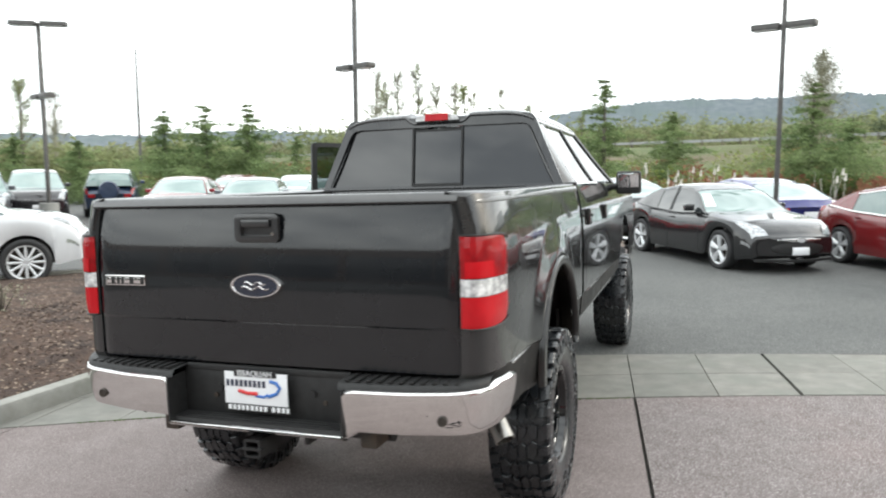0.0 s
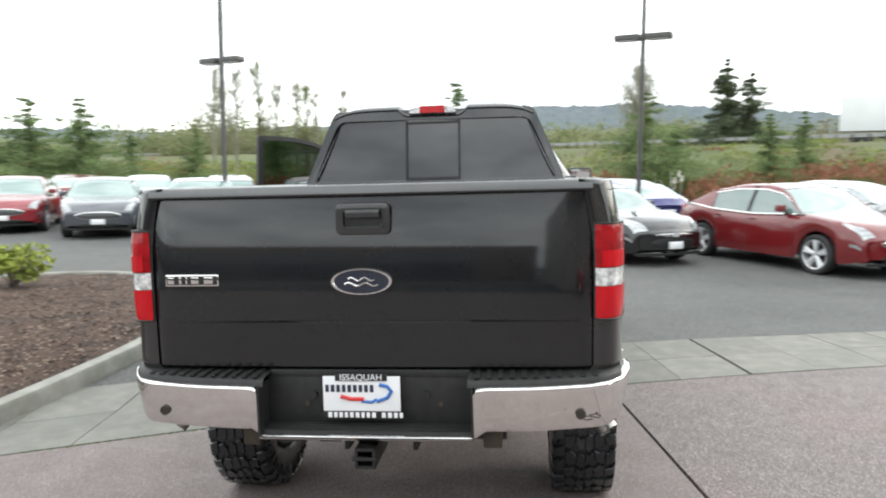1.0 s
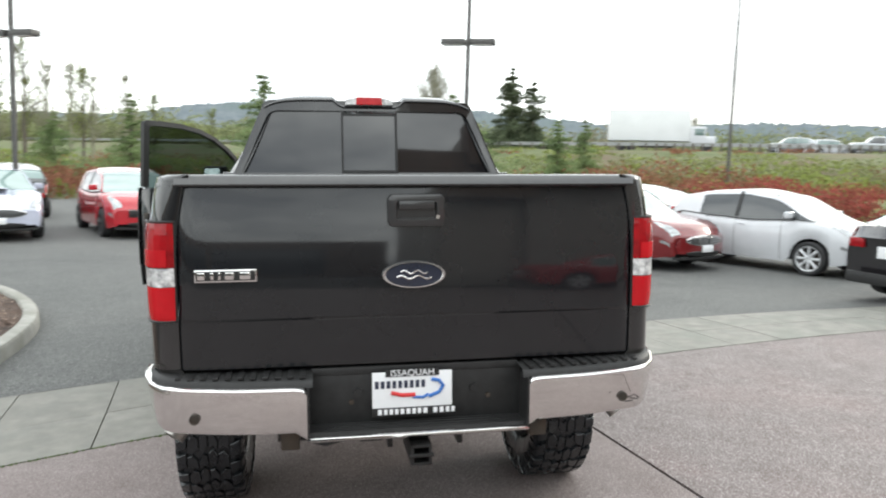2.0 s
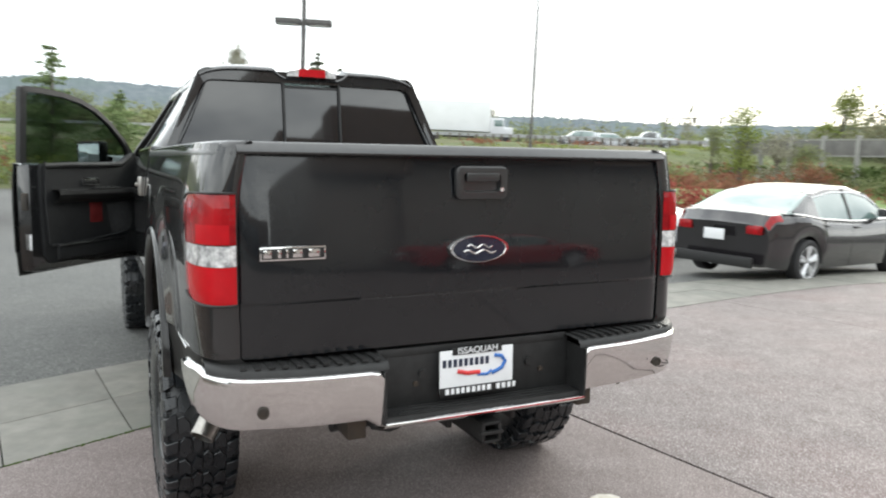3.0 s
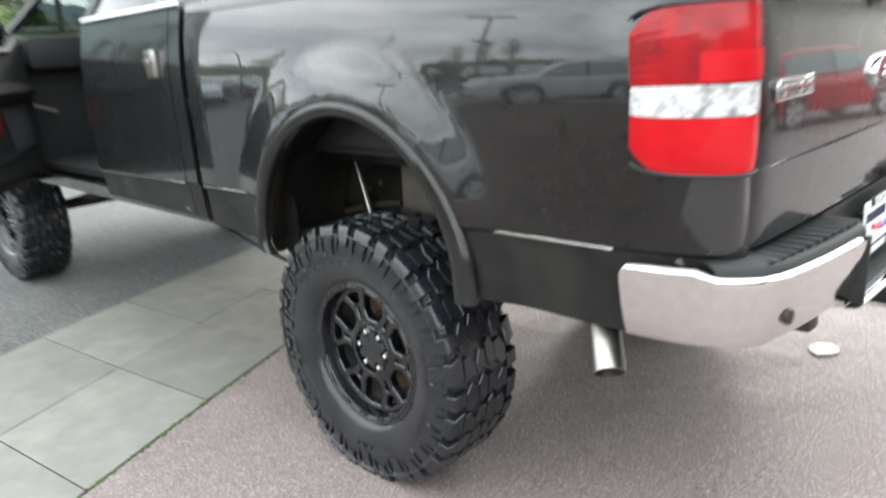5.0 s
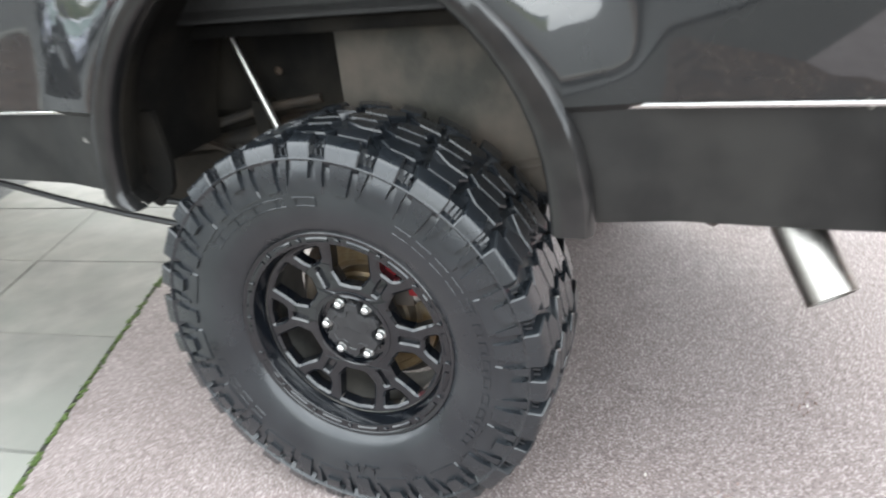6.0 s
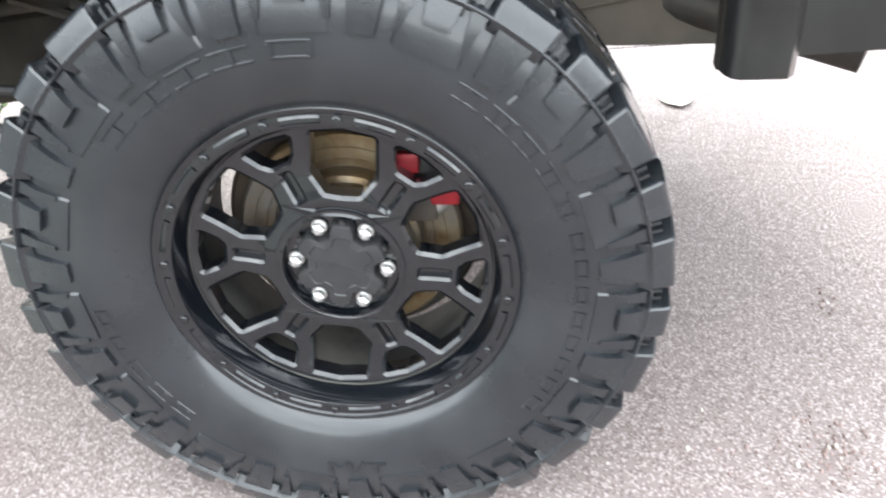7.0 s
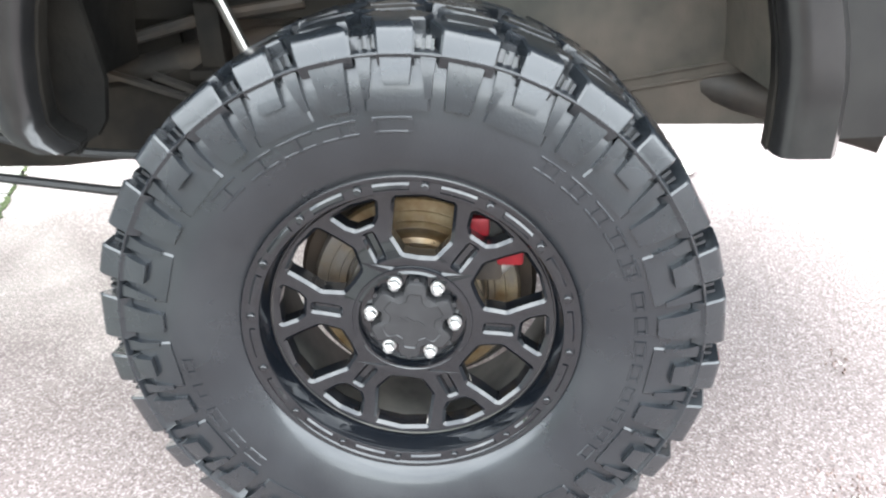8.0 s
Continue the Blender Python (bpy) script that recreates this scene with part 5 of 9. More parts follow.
    hose(bm, [(-0.09, y - 0.003, 0.822), (-0.05, y - 0.003, 0.812), (0.0, y - 0.003, 0.812)], 0.0085, 6)
    part("swoosh", bm, M_REDPRINT, pl, "red swoosh")
    bm = bmesh.new()
    hose(bm, [(-0.01, y - 0.003, 0.803), (0.03, y - 0.003, 0.80), (0.05, y - 0.003, 0.812)], 0.006, 6)
    part("swoosh", bm, M_BLUESTRIPE, pl, "blue swoosh")


rear_bumper()


def under_tail():
    bm = bmesh.new()
    # hitch: cross tube and square receiver
    rod(bm, (-0.52, 0.10, 0.655), (0.52, 0.10, 0.655), 0.034, n=14)
    for sx, sy, sz, w, d, h in ((0, -0.02, 0.625, 0.012, 0.26, 0.076),):
        for x in (-0.033, 0.033):
            box(bm, (x, sy, sz), (0.010, d, 0.076), 0.002)
        for z in (0.592, 0.658):
            box(bm, (0, sy, z), (0.076, d, 0.010), 0.002)
    box(bm, (0, -0.145, 0.625), (0.092, 0.02, 0.012), 0.002)
    box(bm, (-0.17, 0.05, 0.66), (0.09, 0.10, 0.05), 0.006)
    box(bm, (0.17, 0.05, 0.655), (0.02, 0.12, 0.09), 0.004)
    box(bm, (-0.1, 0.05, 0.655), (0.02, 0.12, 0.09), 0.004)
    part("tow_hitch", bm, M_DARK, truck, "black tow hitch receiver")
    bm = bmesh.new()
    hose(bm, [(-0.42, 0.02, 0.70), (-0.40, -0.01, 0.655), (-0.34, -0.02, 0.642), (-0.27, -0.01, 0.655), (-0.25, 0.03, 0.70)], 0.008)
    hose(bm, [(-0.40, 0.04, 0.70), (-0.36, 0.02, 0.665), (-0.30, 0.02, 0.668), (-0.26, 0.04, 0.71)], 0.006)
    part("trailer_wiring", bm, M_TRIM, truck, "looped black trailer cable")
    for s in (-1, 1):
        ex = new("exhaust_pipe")
        ex.parent = truck
        bm = bmesh.new()
        hose(bm, [(s * 0.50, 1.9, 0.70), (s * 0.53, 1.5, 0.78), (s * 0.55, 1.1, 0.80), (s * 0.60, 0.82, 0.75), (s * 0.68, 0.62, 0.71), (s * 0.77, 0.47, 0.68)], 0.034, 14)
        part("pipe", bm, M_FRAME, ex, "grey exhaust pipe")
        bm = bmesh.new()
        d = Vector((s * 0.52, -0.44, -0.73)).normalized()
        p1 = Vector((s * 0.938, 0.283, 0.600))
        p0 = p1 - d * 0.24
        rod(bm, p0, p1, 0.040, 0.0425, n=28, caps=False)
        rod(bm, p1, p0 + d * 0.03, 0.0375, 0.036, n=28, caps=False)
        rod(bm, p1, p1 + d * 0.001, 0.0425, 0.0375, n=28, caps=False)
        part("exhaust_tip", bm, M_BRUSHED, ex, "polished round exhaust tip")
    bm = bmesh.new()
    for s in (-1, 1):
        for y0, y1, z0, z1 in ((-0.02, 0.80, 0.665, 0.705), (0.80, 1.60, 0.80, 0.84), (1.60, 5.9, 0.62, 0.68)):
            box(bm, (s * 0.47, (y0 + y1) / 2, (z0 + z1) / 2 + 0.02), (0.07, y1 - y0 + 0.06, 0.14), 0.01)
    for y in (0.2, 0.8, 1.7, 2.8, 3.9):
        box(bm, (0, y, 0.80), (0.94, 0.08, 0.08), 0.01)
    part("chassis_frame", bm, M_FRAME, truck, "dark steel ladder frame")
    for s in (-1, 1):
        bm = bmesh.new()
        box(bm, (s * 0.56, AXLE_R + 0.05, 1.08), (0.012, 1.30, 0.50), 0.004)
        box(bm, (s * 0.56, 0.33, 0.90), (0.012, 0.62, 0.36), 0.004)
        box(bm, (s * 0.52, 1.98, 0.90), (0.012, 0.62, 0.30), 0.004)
        part("inner_wheelhouse", bm, M_UNDER, truck, "near-black grimy inner wheelhouse panel")
        # dusty frame kick-up, bracket, bed cross sill and ragged liner end in the arch's front half
        bm = bmesh.new()
        sheet(bm, [[(s * x, y, z0 + z) for x, z in ((0.545, -0.075), (0.550, -0.070), (0.553, 0.0), (0.550, 0.070), (0.540, 0.078))] for y, z0 in ((1.45, 0.745), (1.60, 0.690), (1.75, 0.640), (1.95, 0.618), (2.20, 0.615))])
        thick(bm, 0.006)
        part("frame_rail", bm, M_RAIL, truck, "dusty brown frame rail", angle=40)
        bm = bmesh.new()
        box(bm, (s * 0.585, 1.585, 0.80), (0.05, 0.045, 0.13), 0.006, m=None)
        box(bm, (s * 0.60, 1.585, 0.745), (0.07, 0.075, 0.018), 0.004)
        part("spring_bracket", bm, M_RAIL, truck, "dusty steel bracket")
        bm = bmesh.new()
        hose(bm, [(s * 0.57, 2.05, 0.735), (s * 0.58, 1.90, 0.757), (s * 0.58, 1.76, 0.795), (s * 0.58, 1.60, 0.835), (s * 0.57, 1.42, 0.86)], 0.012, 8)
        part("brake_line", bm, M_FRAME, truck, "grey bundled line")
        bm = bmesh.new()
        prism(bm, [(1.655, 0.92), (1.640, 0.80), (1.652, 0.742), (1.668, 0.720), (1.690, 0.708), (1.704, 0.690), (1.722, 0.696), (1.735, 0.728), (1.760, 0.716), (1.775, 0.745), (1.775, 0.92)], (s * 0.90, 0, 0), (0, 1, 0), (0, 0, 1), 0.012)
        part("liner_edge", bm, M_UNDER, truck, "ragged dark liner edge")
        for y, z in ((1.53, 0.93), (1.60, 0.90), (0.86, 0.93), (0.80, 0.86)):
            bm = bmesh.new()
            lathe(bm, [(0.0, 0.011), (0.006, 0.010), (0.008, 0.0)], 10, "x", (s * 0.566 if s > 0 else s * 0.574, y, z))
            part("liner_clip", bm, M_FRAME, truck)
    bm = bmesh.new()
    rod(bm, (-0.72, AXLE_R, TYRE_R), (0.72, AXLE_R, TYRE_R), 0.045, n=16)
    bmesh.ops.create_uvsphere(bm, u_segments=20, v_segments=12, radius=0.15, matrix=Matrix.Translation((0.08, AXLE_R, TYRE_R)))
    part("rear_axle", bm, M_FRAME, truck, "rear axle with round differential")
    bm = bmesh.new()
    rod(bm, (-0.72, AXLE_F, TYRE_R + 0.06), (0.72, AXLE_F, TYRE_R + 0.06), 0.04, n=14)
    box(bm, (0, AXLE_F, 0.62), (0.7, 0.3, 0.12), 0.03)
    for s in (-1, 1):
        rod(bm, (s * 0.45, AXLE_F - 0.5, 0.62), (s * 0.72, AXLE_F, 0.50), 0.03)
    part("front_suspension", bm, M_FRAME, truck, "front suspension arms")
    for s in (-1, 1):
        bm = bmesh.new()
        for i in range(5):
            l = 0.62 - 0.11 * i
            hose(bm, [(s * 0.56, AXLE_R - l, 0.76 - 0.012 * i), (s * 0.56, AXLE_R - l * 0.5, 0.66 - 0.012 * i), (s * 0.56, AXLE_R, 0.535 - 0.012 * i), (s * 0.56, AXLE_R + l * 0.5, 0.64 - 0.012 * i), (s * 0.56, AXLE_R + l, 0.74 - 0.012 * i)], 0.009, 6)
        box(bm, (s * 0.56, AXLE_R, 0.50), (0.07, 0.12, 0.05), 0.008)
        part("leaf_spring", bm, M_FRAME, truck, "stacked leaf spring")
        bm = bmesh.new()
        rod(bm, (s * 0.68, AXLE_R + 0.14, 0.46), (s * 0.64, AXLE_R + 0.30, 0.78), 0.028, n=14)
        sh = part("shock_absorber", bm, M_FRAME, truck, "shock absorber body")
        bm = bmesh.new()
        rod(bm, (s * 0.64, AXLE_R + 0.30, 0.78), (s * 0.61, AXLE_R + 0.42, 1.05), 0.010, n=10)
        part("shock_rod", bm, M_BRUSHED, sh, "bright steel rod")
        bm = bmesh.new()
        hose(bm, [(s * 0.80, 1.90, 0.69), (s * 0.80, 1.82, 0.664), (s * 0.80, 1.70, 0.656), (s * 0.78, 1.55, 0.645)], 0.0085)
        part("brake_hose", bm, M_TRIM, truck, "thin black hose")
        bm = bmesh.new()
        hose(bm, [(s * 0.80, 2.40, 0.70), (s * 0.80, 2.15, 0.652), (s * 0.80, 1.93, 0.618), (s * 0.80, 1.72, 0.592), (s * 0.77, 1.50, 0.575)], 0.0085)
        part("brake_hose", bm, M_TRIM, truck, "thin black hose")
        bm = bmesh.new()
        hose(bm, [(s * 0.80, 1.69, 1.02), (s * 0.80, 1.722, 0.90), (s * 0.80, 1.765, 0.78), (s * 0.80, 1.80, 0.67)], 0.0065)
        part("wiring_loom", bm, M_TRIM, truck, "grey wiring sleeve")
        bm = bmesh.new()
        sheet(bm, [[(s * (0.668 + 0.02 * (y - 0.9) ** 2 - 0.05 * (z - 0.66) ** 2), y, z + 0.06 * max(0.0, y - 0.8)) for z in (0.664, 0.70, 0.76, 0.85, 1.05)] for y in (0.40, 0.50, 0.60, 0.70, 0.80, 0.90, 1.05, 1.30)])
        thick(bm, 0.004)
        for z in (0.735, 0.755):
            hose(bm, [(s * 0.672, 0.62, z + 0.03), (s * 0.672, 0.80, z), (s * 0.676, 1.0, z - 0.035)], 0.003, 5)
        part("splash_panel", bm, M_SPLASH, truck, "dusty olive-grey splash panel")
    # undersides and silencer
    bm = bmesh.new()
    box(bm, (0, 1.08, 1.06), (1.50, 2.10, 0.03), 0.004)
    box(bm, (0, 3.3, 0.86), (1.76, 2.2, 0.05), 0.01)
    part("underbody", bm, M_UNDER, truck, "near-black grimy underbody panels")
    bm = bmesh.new()
    rod(bm, (-0.30, 2.0, 0.72), (-0.30, 2.9, 0.72), 0.11, n=20)
    part("silencer", bm, M_FRAME, truck, "long round silencer")
    bm = bmesh.new()
    hose(bm, [(-0.50, 0.62, 0.82), (-0.49, 0.35, 0.82), (-0.47, 0.1, 0.82)], 0.075, 16)
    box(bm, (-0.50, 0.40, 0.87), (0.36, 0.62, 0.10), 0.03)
    part("heat_shield", bm, M_UNDER, truck, "near-black heat shield with brown grime")


under_tail()


def roof_line(y):
    return 2.172 - 0.03 * ((y - 3.1) / 0.9) ** 2


def cab():
    body = new("cab")
    body.parent = truck
    RX, BX = 0.668, 0.935            # half width at roof edge and belt
    ZB, ZR = 1.655, 2.085
    # lower sides: rear door each side, front door closed on the right, fenders
    def panel(name, s, y0, y1, arch=None, label="", hi=None):
        bm = bmesh.new()
        n = max(8, int((y1 - y0) / 0.05))
        path = [(0.99, y0 + (y1 - y0) * i / n) for i in range(n + 1)]
        def zs(y):
            lo = rocker(y) + 0.02
            if arch:
                lo = max(lo, arch_low(y, arch[0], arch[1], 0.84))
            return lo, (hi(y) if hi else 1.655)
        rows = [[(s * x, y, z) for x, y, z in r] for r in side_rows(path, zs)]
        sheet(bm, rows)
        thick(bm, 0.012)
        return satin_foot(part(name, bm, M_BLACK, body, label, angle=26))
    for s in (-1, 1):
        panel("rear_corner", s, 2.20, 2.29, label="glossy black cab corner")
        d = panel("rear_door", s, 2.297, 3.20, label="glossy black rear door")
        bm = bmesh.new()
        hy, hz = 2.42, 1.435
        box(bm, (s * 0.993, hy, hz), (0.028, 0.085, 0.115), 0.012)
        box(bm, (s * 1.012, hy, hz + 0.01), (0.02, 0.05, 0.022), 0.006)
        part("door_handle", bm, M_BRUSHED if s < 0 else M_BLACK, d, "grey door handle")
        bm = bmesh.new()
        box(bm, (s * 0.984, 2.75, 0.944), (0.010, 0.88, 0.007), 0.002)
        part("side_strip", bm, M_CHROME, d, "thin bright strip")
        bm = bmesh.new()
        rows = [[(s * 0.955, y, 0.775 + 0.012 * (y - 2.2) + z) for z in (0.0, 0.06)] for y in (2.2, 3.0, 4.38)]
        sheet(bm, rows)
        thick(bm, 0.03)
        part("rocker_panel", bm, M_BLACKLOW, body, "dusty black sill")
        panel("front_fender", s, 4.40, 6.02, arch=(AXLE_F, 0.50), label="glossy black front fender", hi=lambda y: 1.64 - 0.05 * smoothstep(4.9, 6.0, y))
    d = panel("front_door", 1, 3.207, 4.393, label="glossy black passenger door")
    bm = bmesh.new()
    box(bm, (0.993, 3.33, 1.435), (0.028, 0.085, 0.115), 0.012)
    part("door_handle", bm, M_BLACK, d, "black door handle")
    # floor, firewall, cab back
    bm = bmesh.new()
    box(bm, (0, 3.3, 0.90), (1.86, 2.2, 0.04), 0.01)
    part("cab_floor", bm, M_TRIMG, body, "charcoal cab floor")
    bm = bmesh.new()
    box(bm, (0, 4.42, 1.25), (1.84, 0.05, 0.76), 0.01)
    part("dashboard_bulkhead", bm, M_TRIMG, body)
    bm = bmesh.new()
    box(bm, (0, 2.215, 1.25), (1.88, 0.035, 0.84), 0.008)
    part("cab_back", bm, M_BLACK, body, "black cab back wall")
    # roof
    bm = bmesh.new()
    rows = []
    for i in range(-3, 21):
        y = 2.205 + (3.86 - 2.205) * max(i, 0) / 20 - (0.0, 0.010, 0.016, 0.014)[max(0, -i)]
        drop = (0.0, 0.007, 0.015, 0.024)[max(0, -i)]
        row = []
        for j in range(41):
            u = -1 + j / 20
            x = RX * u
            e = smoothstep(0, 0.12, max(0.0, y - 2.195)) * smoothstep(0, 0.2, 3.90 - y)
            notch = 0.044 * (1 - smoothstep(0.185, 0.225, abs(x))) * (1 - smoothstep(2.30, 2.75, y))
            z = ZR + 0.018 + (roof_line(y) + 0.012 - ZR) * (1 - abs(u) ** 8) * (0.72 + 0.28 * e) - notch - drop
            row.append((x, y, z))
        rows.append(row)
    sheet(bm, rows)
    thick(bm, 0.03)
    part("roof", bm, M_BLACK, body, "glossy black roof", angle=40)
    bm = bmesh.new()
    prism(bm, [(-0.085, 2.110), (-0.08, 2.156), (0.08, 2.156), (0.085, 2.110)], (0.0, 2.205, 0), (1, 0, 0), (0, 0, 1), 0.03)
    part("brake_light", bm, M_REDLENS2, body, "red high-mounted brake light")
    for s in (-1, 1):
        bm = bmesh.new()
        prism(bm, [(0.082, 2.110), (0.08, 2.154), (0.150, 2.140), (0.155, 2.110)] if s > 0 else [(-0.155, 2.110), (-0.150, 2.140), (-0.08, 2.154), (-0.082, 2.110)], (0.0, 2.208, 0), (1, 0, 0), (0, 0, 1), 0.025)
        part("cargo_lamp", bm, M_CLEARLENS, body, "clear cargo lamp")
    # pillars: ribbons between belt and roof
    def side_pt(s, y, z):
        u = (z - ZB) / (ZR - ZB)
        return Vector((s * (BX + (RX - BX) * max(u, 0.0) ** 0.9), y, z))
    def post(name, s, b0, b1, t0, t1, material=M_BLACK, zt=None, zb=None, proud=0.0):
        bm = bmesh.new()
        rows = []
        zt_ = zt or ZR + 0.015
        zb_ = zb or ZB - 0.01
        for i in range(9):
            u = i / 8
            z = zb_ + (zt_ - zb_) * u
            a, b = b0 + (t0 - b0) * u, b1 + (t1 - b1) * u
            pa, pb = side_pt(s, a, z), side_pt(s, b, z)
            rows.append([pa + Vector((s * proud, 0, 0)), pb + Vector((s * proud, 0, 0))])
        sheet(bm, rows)
        thick(bm, 0.035)
        return part(name, bm, material, body, angle=50)
    for s in (-1, 1):
        bm = bmesh.new()
        rows = []
        for i in range(13):
            u = i / 12
            z = ZB - 0.01 + (ZR + 0.022 - ZB + 0.01) * u
            xs_ = abs(side_pt(1, 0, min(z, ZR)).x) - 0.012 * max(0.0, u - 0.9) / 0.1
            yb = 2.150 + 0.055 * (z - 1.66) / 0.44
            k = 1 - 0.62 * u
            rows.append([(s * (xs_ - o * k), min(2.47, yb + dy), z) for o, dy in ((0.0, 0.40), (0.001, 0.245), (0.006, 0.175), (0.015, 0.130), (0.028, 0.092), (0.045, 0.062), (0.064, 0.038), (0.085, 0.019), (0.105, 0.009), (0.122, 0.006), (0.132, 0.020))])
        sheet(bm, rows)
        thick(bm, 0.012)
        part("rear_pillar", bm, M_BLACK, body, "glossy black rounded pillar", angle=60)
        post("centre_pillar", s, 3.16, 3.24, 3.14, 3.20, M_TRIM)
        # windscreen pillar
        bm = bmesh.new()
        rows = []
        for i in range(9):
            u = i / 8
            z = ZB - 0.02 + (ZR + 0.02 - ZB + 0.02) * u
            y = 4.50 + (3.80 - 4.50) * u
            p = side_pt(s, y, z)
            rows.append([p + Vector((0, -0.04, 0)), p + Vector((0, 0.05, 0.01)), p + Vector((-s * 0.05, 0.07, 0.01))])
        sheet(bm, rows)
        thick(bm, 0.03)
        part("windscreen_pillar", bm, M_TRIM, body, angle=50)
        # roof rail over the doors
        bm = bmesh.new()
        rows = []
        for i in range(13):
            y = 2.22 + (3.84 - 2.22) * i / 12
            rows.append([(s * (RX + 0.006), y, ZR - 0.035), (s * (RX + 0.010), y, ZR - 0.01), (s * (RX - 0.005), y, ZR + 0.018)])
        sheet(bm, rows)
        thick(bm, 0.03)
        part("roof_rail", bm, M_BLACK, body, angle=50)
        # rear door window, frame strip along the belt
        def pane(name, b0, b1, t0, t1, material, zt=ZR - 0.035, zb=ZB + 0.015, inset=0.012, parent=body, label=""):
            bm = bmesh.new()
            rows = []
            for i in range(7):
                u = i / 6
                z = zb + (zt - zb) * u
                rows.append([side_pt(s, a + (b - a) * u, z) - Vector((s * inset, 0, 0)) for a, b in ((b0, t0), ((b0 + b1) / 2, (t0 + t1) / 2), (b1, t1))])
            sheet(bm, rows)
            thick(bm, 0.004)
            return part(name, bm, material, parent, label)
        pane("rear_side_window", 2.46, 3.16, 2.46, 3.14, M_TINT, label="dark tinted side window")
        bm = bmesh.new()
        rows = [[(s * 0.950, y, ZB - 0.012), (s * 0.952, y, ZB + 0.002), (s * 0.940, y, ZB + 0.014)] for y in (2.21, 2.6, 3.0, 3.2)]
        sheet(bm, rows)
        thick(bm, 0.006)
        part("belt_strip", bm, M_CHROME, body, "bright belt strip")
        if s > 0:
            pane("front_side_window", 3.24, 4.40, 3.20, 3.82, M_TINT, label="dark tinted side window")
    # back glass, three panes in a black frame
    def back_pt(x, z):
        u = (z - 1.66) / (2.10 - 1.66)
        return Vector((x, 2.150 + 0.055 * u + 0.018 * (x / 0.8) ** 2, z))
    def back_pane(name, outline, material, dy, label="", t=0.005):
        bm = bmesh.new()
        vs = [bm.verts.new(back_pt(x, z) + Vector((0, dy, 0))) for x, z in outline]
        f = bm.faces.new(vs)
        bmesh.ops.inset_region(bm, faces=[f], thickness=0.004)
        thick(bm, t)
        return part(name, bm, material, body, label, angle=30)
    bm = bmesh.new()
    def eased(x0, z0, x1, z1, r):
        """Half outline from the foot to the middle of the top, its upper corner rounded."""
        dx, dz = x1 - x0, z1 - z0
        l = math.hypot(dx, dz)
        c = Vector((x1, z1))
        a, b = c - Vector((dx, dz)) / l * r, c - Vector((r, 0))
        return [(x0, z0)] + [tuple(a.lerp(c, t).lerp(c.lerp(b, t), t)) for t in (0, 0.2, 0.4, 0.6, 0.8, 1.0)]
    half_out, half_in = eased(0.872, 1.645, 0.668, 2.134, 0.05), eased(0.815, 1.664, 0.640, 2.068, 0.06)
    outer = [(-x, z) for x, z in half_out] + half_out[::-1]
    inner = [(-x, z) for x, z in half_in] + half_in[::-1]
    a = [bm.verts.new(back_pt(x, z)) for x, z in outer]
    b = [bm.verts.new(back_pt(x, z) + Vector((0, 0.006, 0))) for x, z in inner]
    for i in range(len(a)):
        j = (i + 1) % len(a)
        bm.faces.new((a[i], a[j], b[j], b[i]))
    thick(bm, 0.02)
    part("back_frame", bm, M_BLACK, body, "black window surround", angle=50)
    for s in (-1, 1):
        o = [(s * 0.181, 1.665)] + [(s * x, z) for x, z in half_in] + [(s * 0.181, 2.068)]
        back_pane("back_window", o, M_TINT, 0.012, "dark tinted rear window")
    back_pane("sliding_window", [(-0.172, 1.68), (0.172, 1.68), (0.172, 2.042), (-0.172, 2.042)], M_TINT, 0.016, "dark tinted sliding rear window")
    bm = bmesh.new()
    for x0, x1, z0, z1 in ((-0.183, -0.170, 1.664, 2.070), (0.170, 0.183, 1.664, 2.070), (-0.170, 0.170, 2.040, 2.054), (-0.170, 0.170, 1.664, 1.682)):
        vs = [bm.verts.new(back_pt(x, z) + Vector((0, 0.006, 0))) for x, z in ((x0, z0), (x1, z0), (x1, z1), (x0, z1))]
        bm.faces.new(vs)
    thick(bm, 0.012)
    part("slider_frame", bm, M_TRIM, body, "black slider frame")
    # windscreen and hood
    bm = bmesh.new()
    rows = []
    for i in range(7):
        u = i / 6
        z = 1.66 + (2.10 - 1.66) * u
        y = 4.62 + (3.86 - 4.62) * u
        hw = 0.84 + (0.66 - 0.84) * u
        rows.append([(hw * k, y - 0.06 * k * k, z) for k in (-1, -0.6, -0.2, 0.2, 0.6, 1)])
    sheet(bm, rows)
    thick(bm, 0.005)
    part("windscreen", bm, M_GLASS, body, "clear windscreen").visible_shadow = False
    bm = bmesh.new()
    rows = []
    for y, z, w in ((4.52, 1.655, 0.93), (4.8, 1.68, 0.93), (5.3, 1.67, 0.92), (5.8, 1.62, 0.90), (6.0, 1.55, 0.87), (6.08, 1.45, 0.85)):
        rows.append([(w * k, y - 0.08 * k * k, z - 0.05 * abs(k) ** 3) for k in (-1, -0.8, -0.5, 0, 0.5, 0.8, 1)])
    sheet(bm, rows)
    thick(bm, 0.015)
    part("hood", bm, M_BLACK, body, "glossy black hood")
    bm = bmesh.new()
    box(bm, (0, 6.04, 1.20), (1.74, 0.10, 0.50), 0.04)
    part("grille", bm, M_DARK, body, "dark front grille")
    bm = bmesh.new()
    box(bm, (0, 6.10, 0.90), (1.92, 0.20, 0.26), 0.06)
    part("front_bumper", bm, M_CHROME, truck, "chrome front bumper")
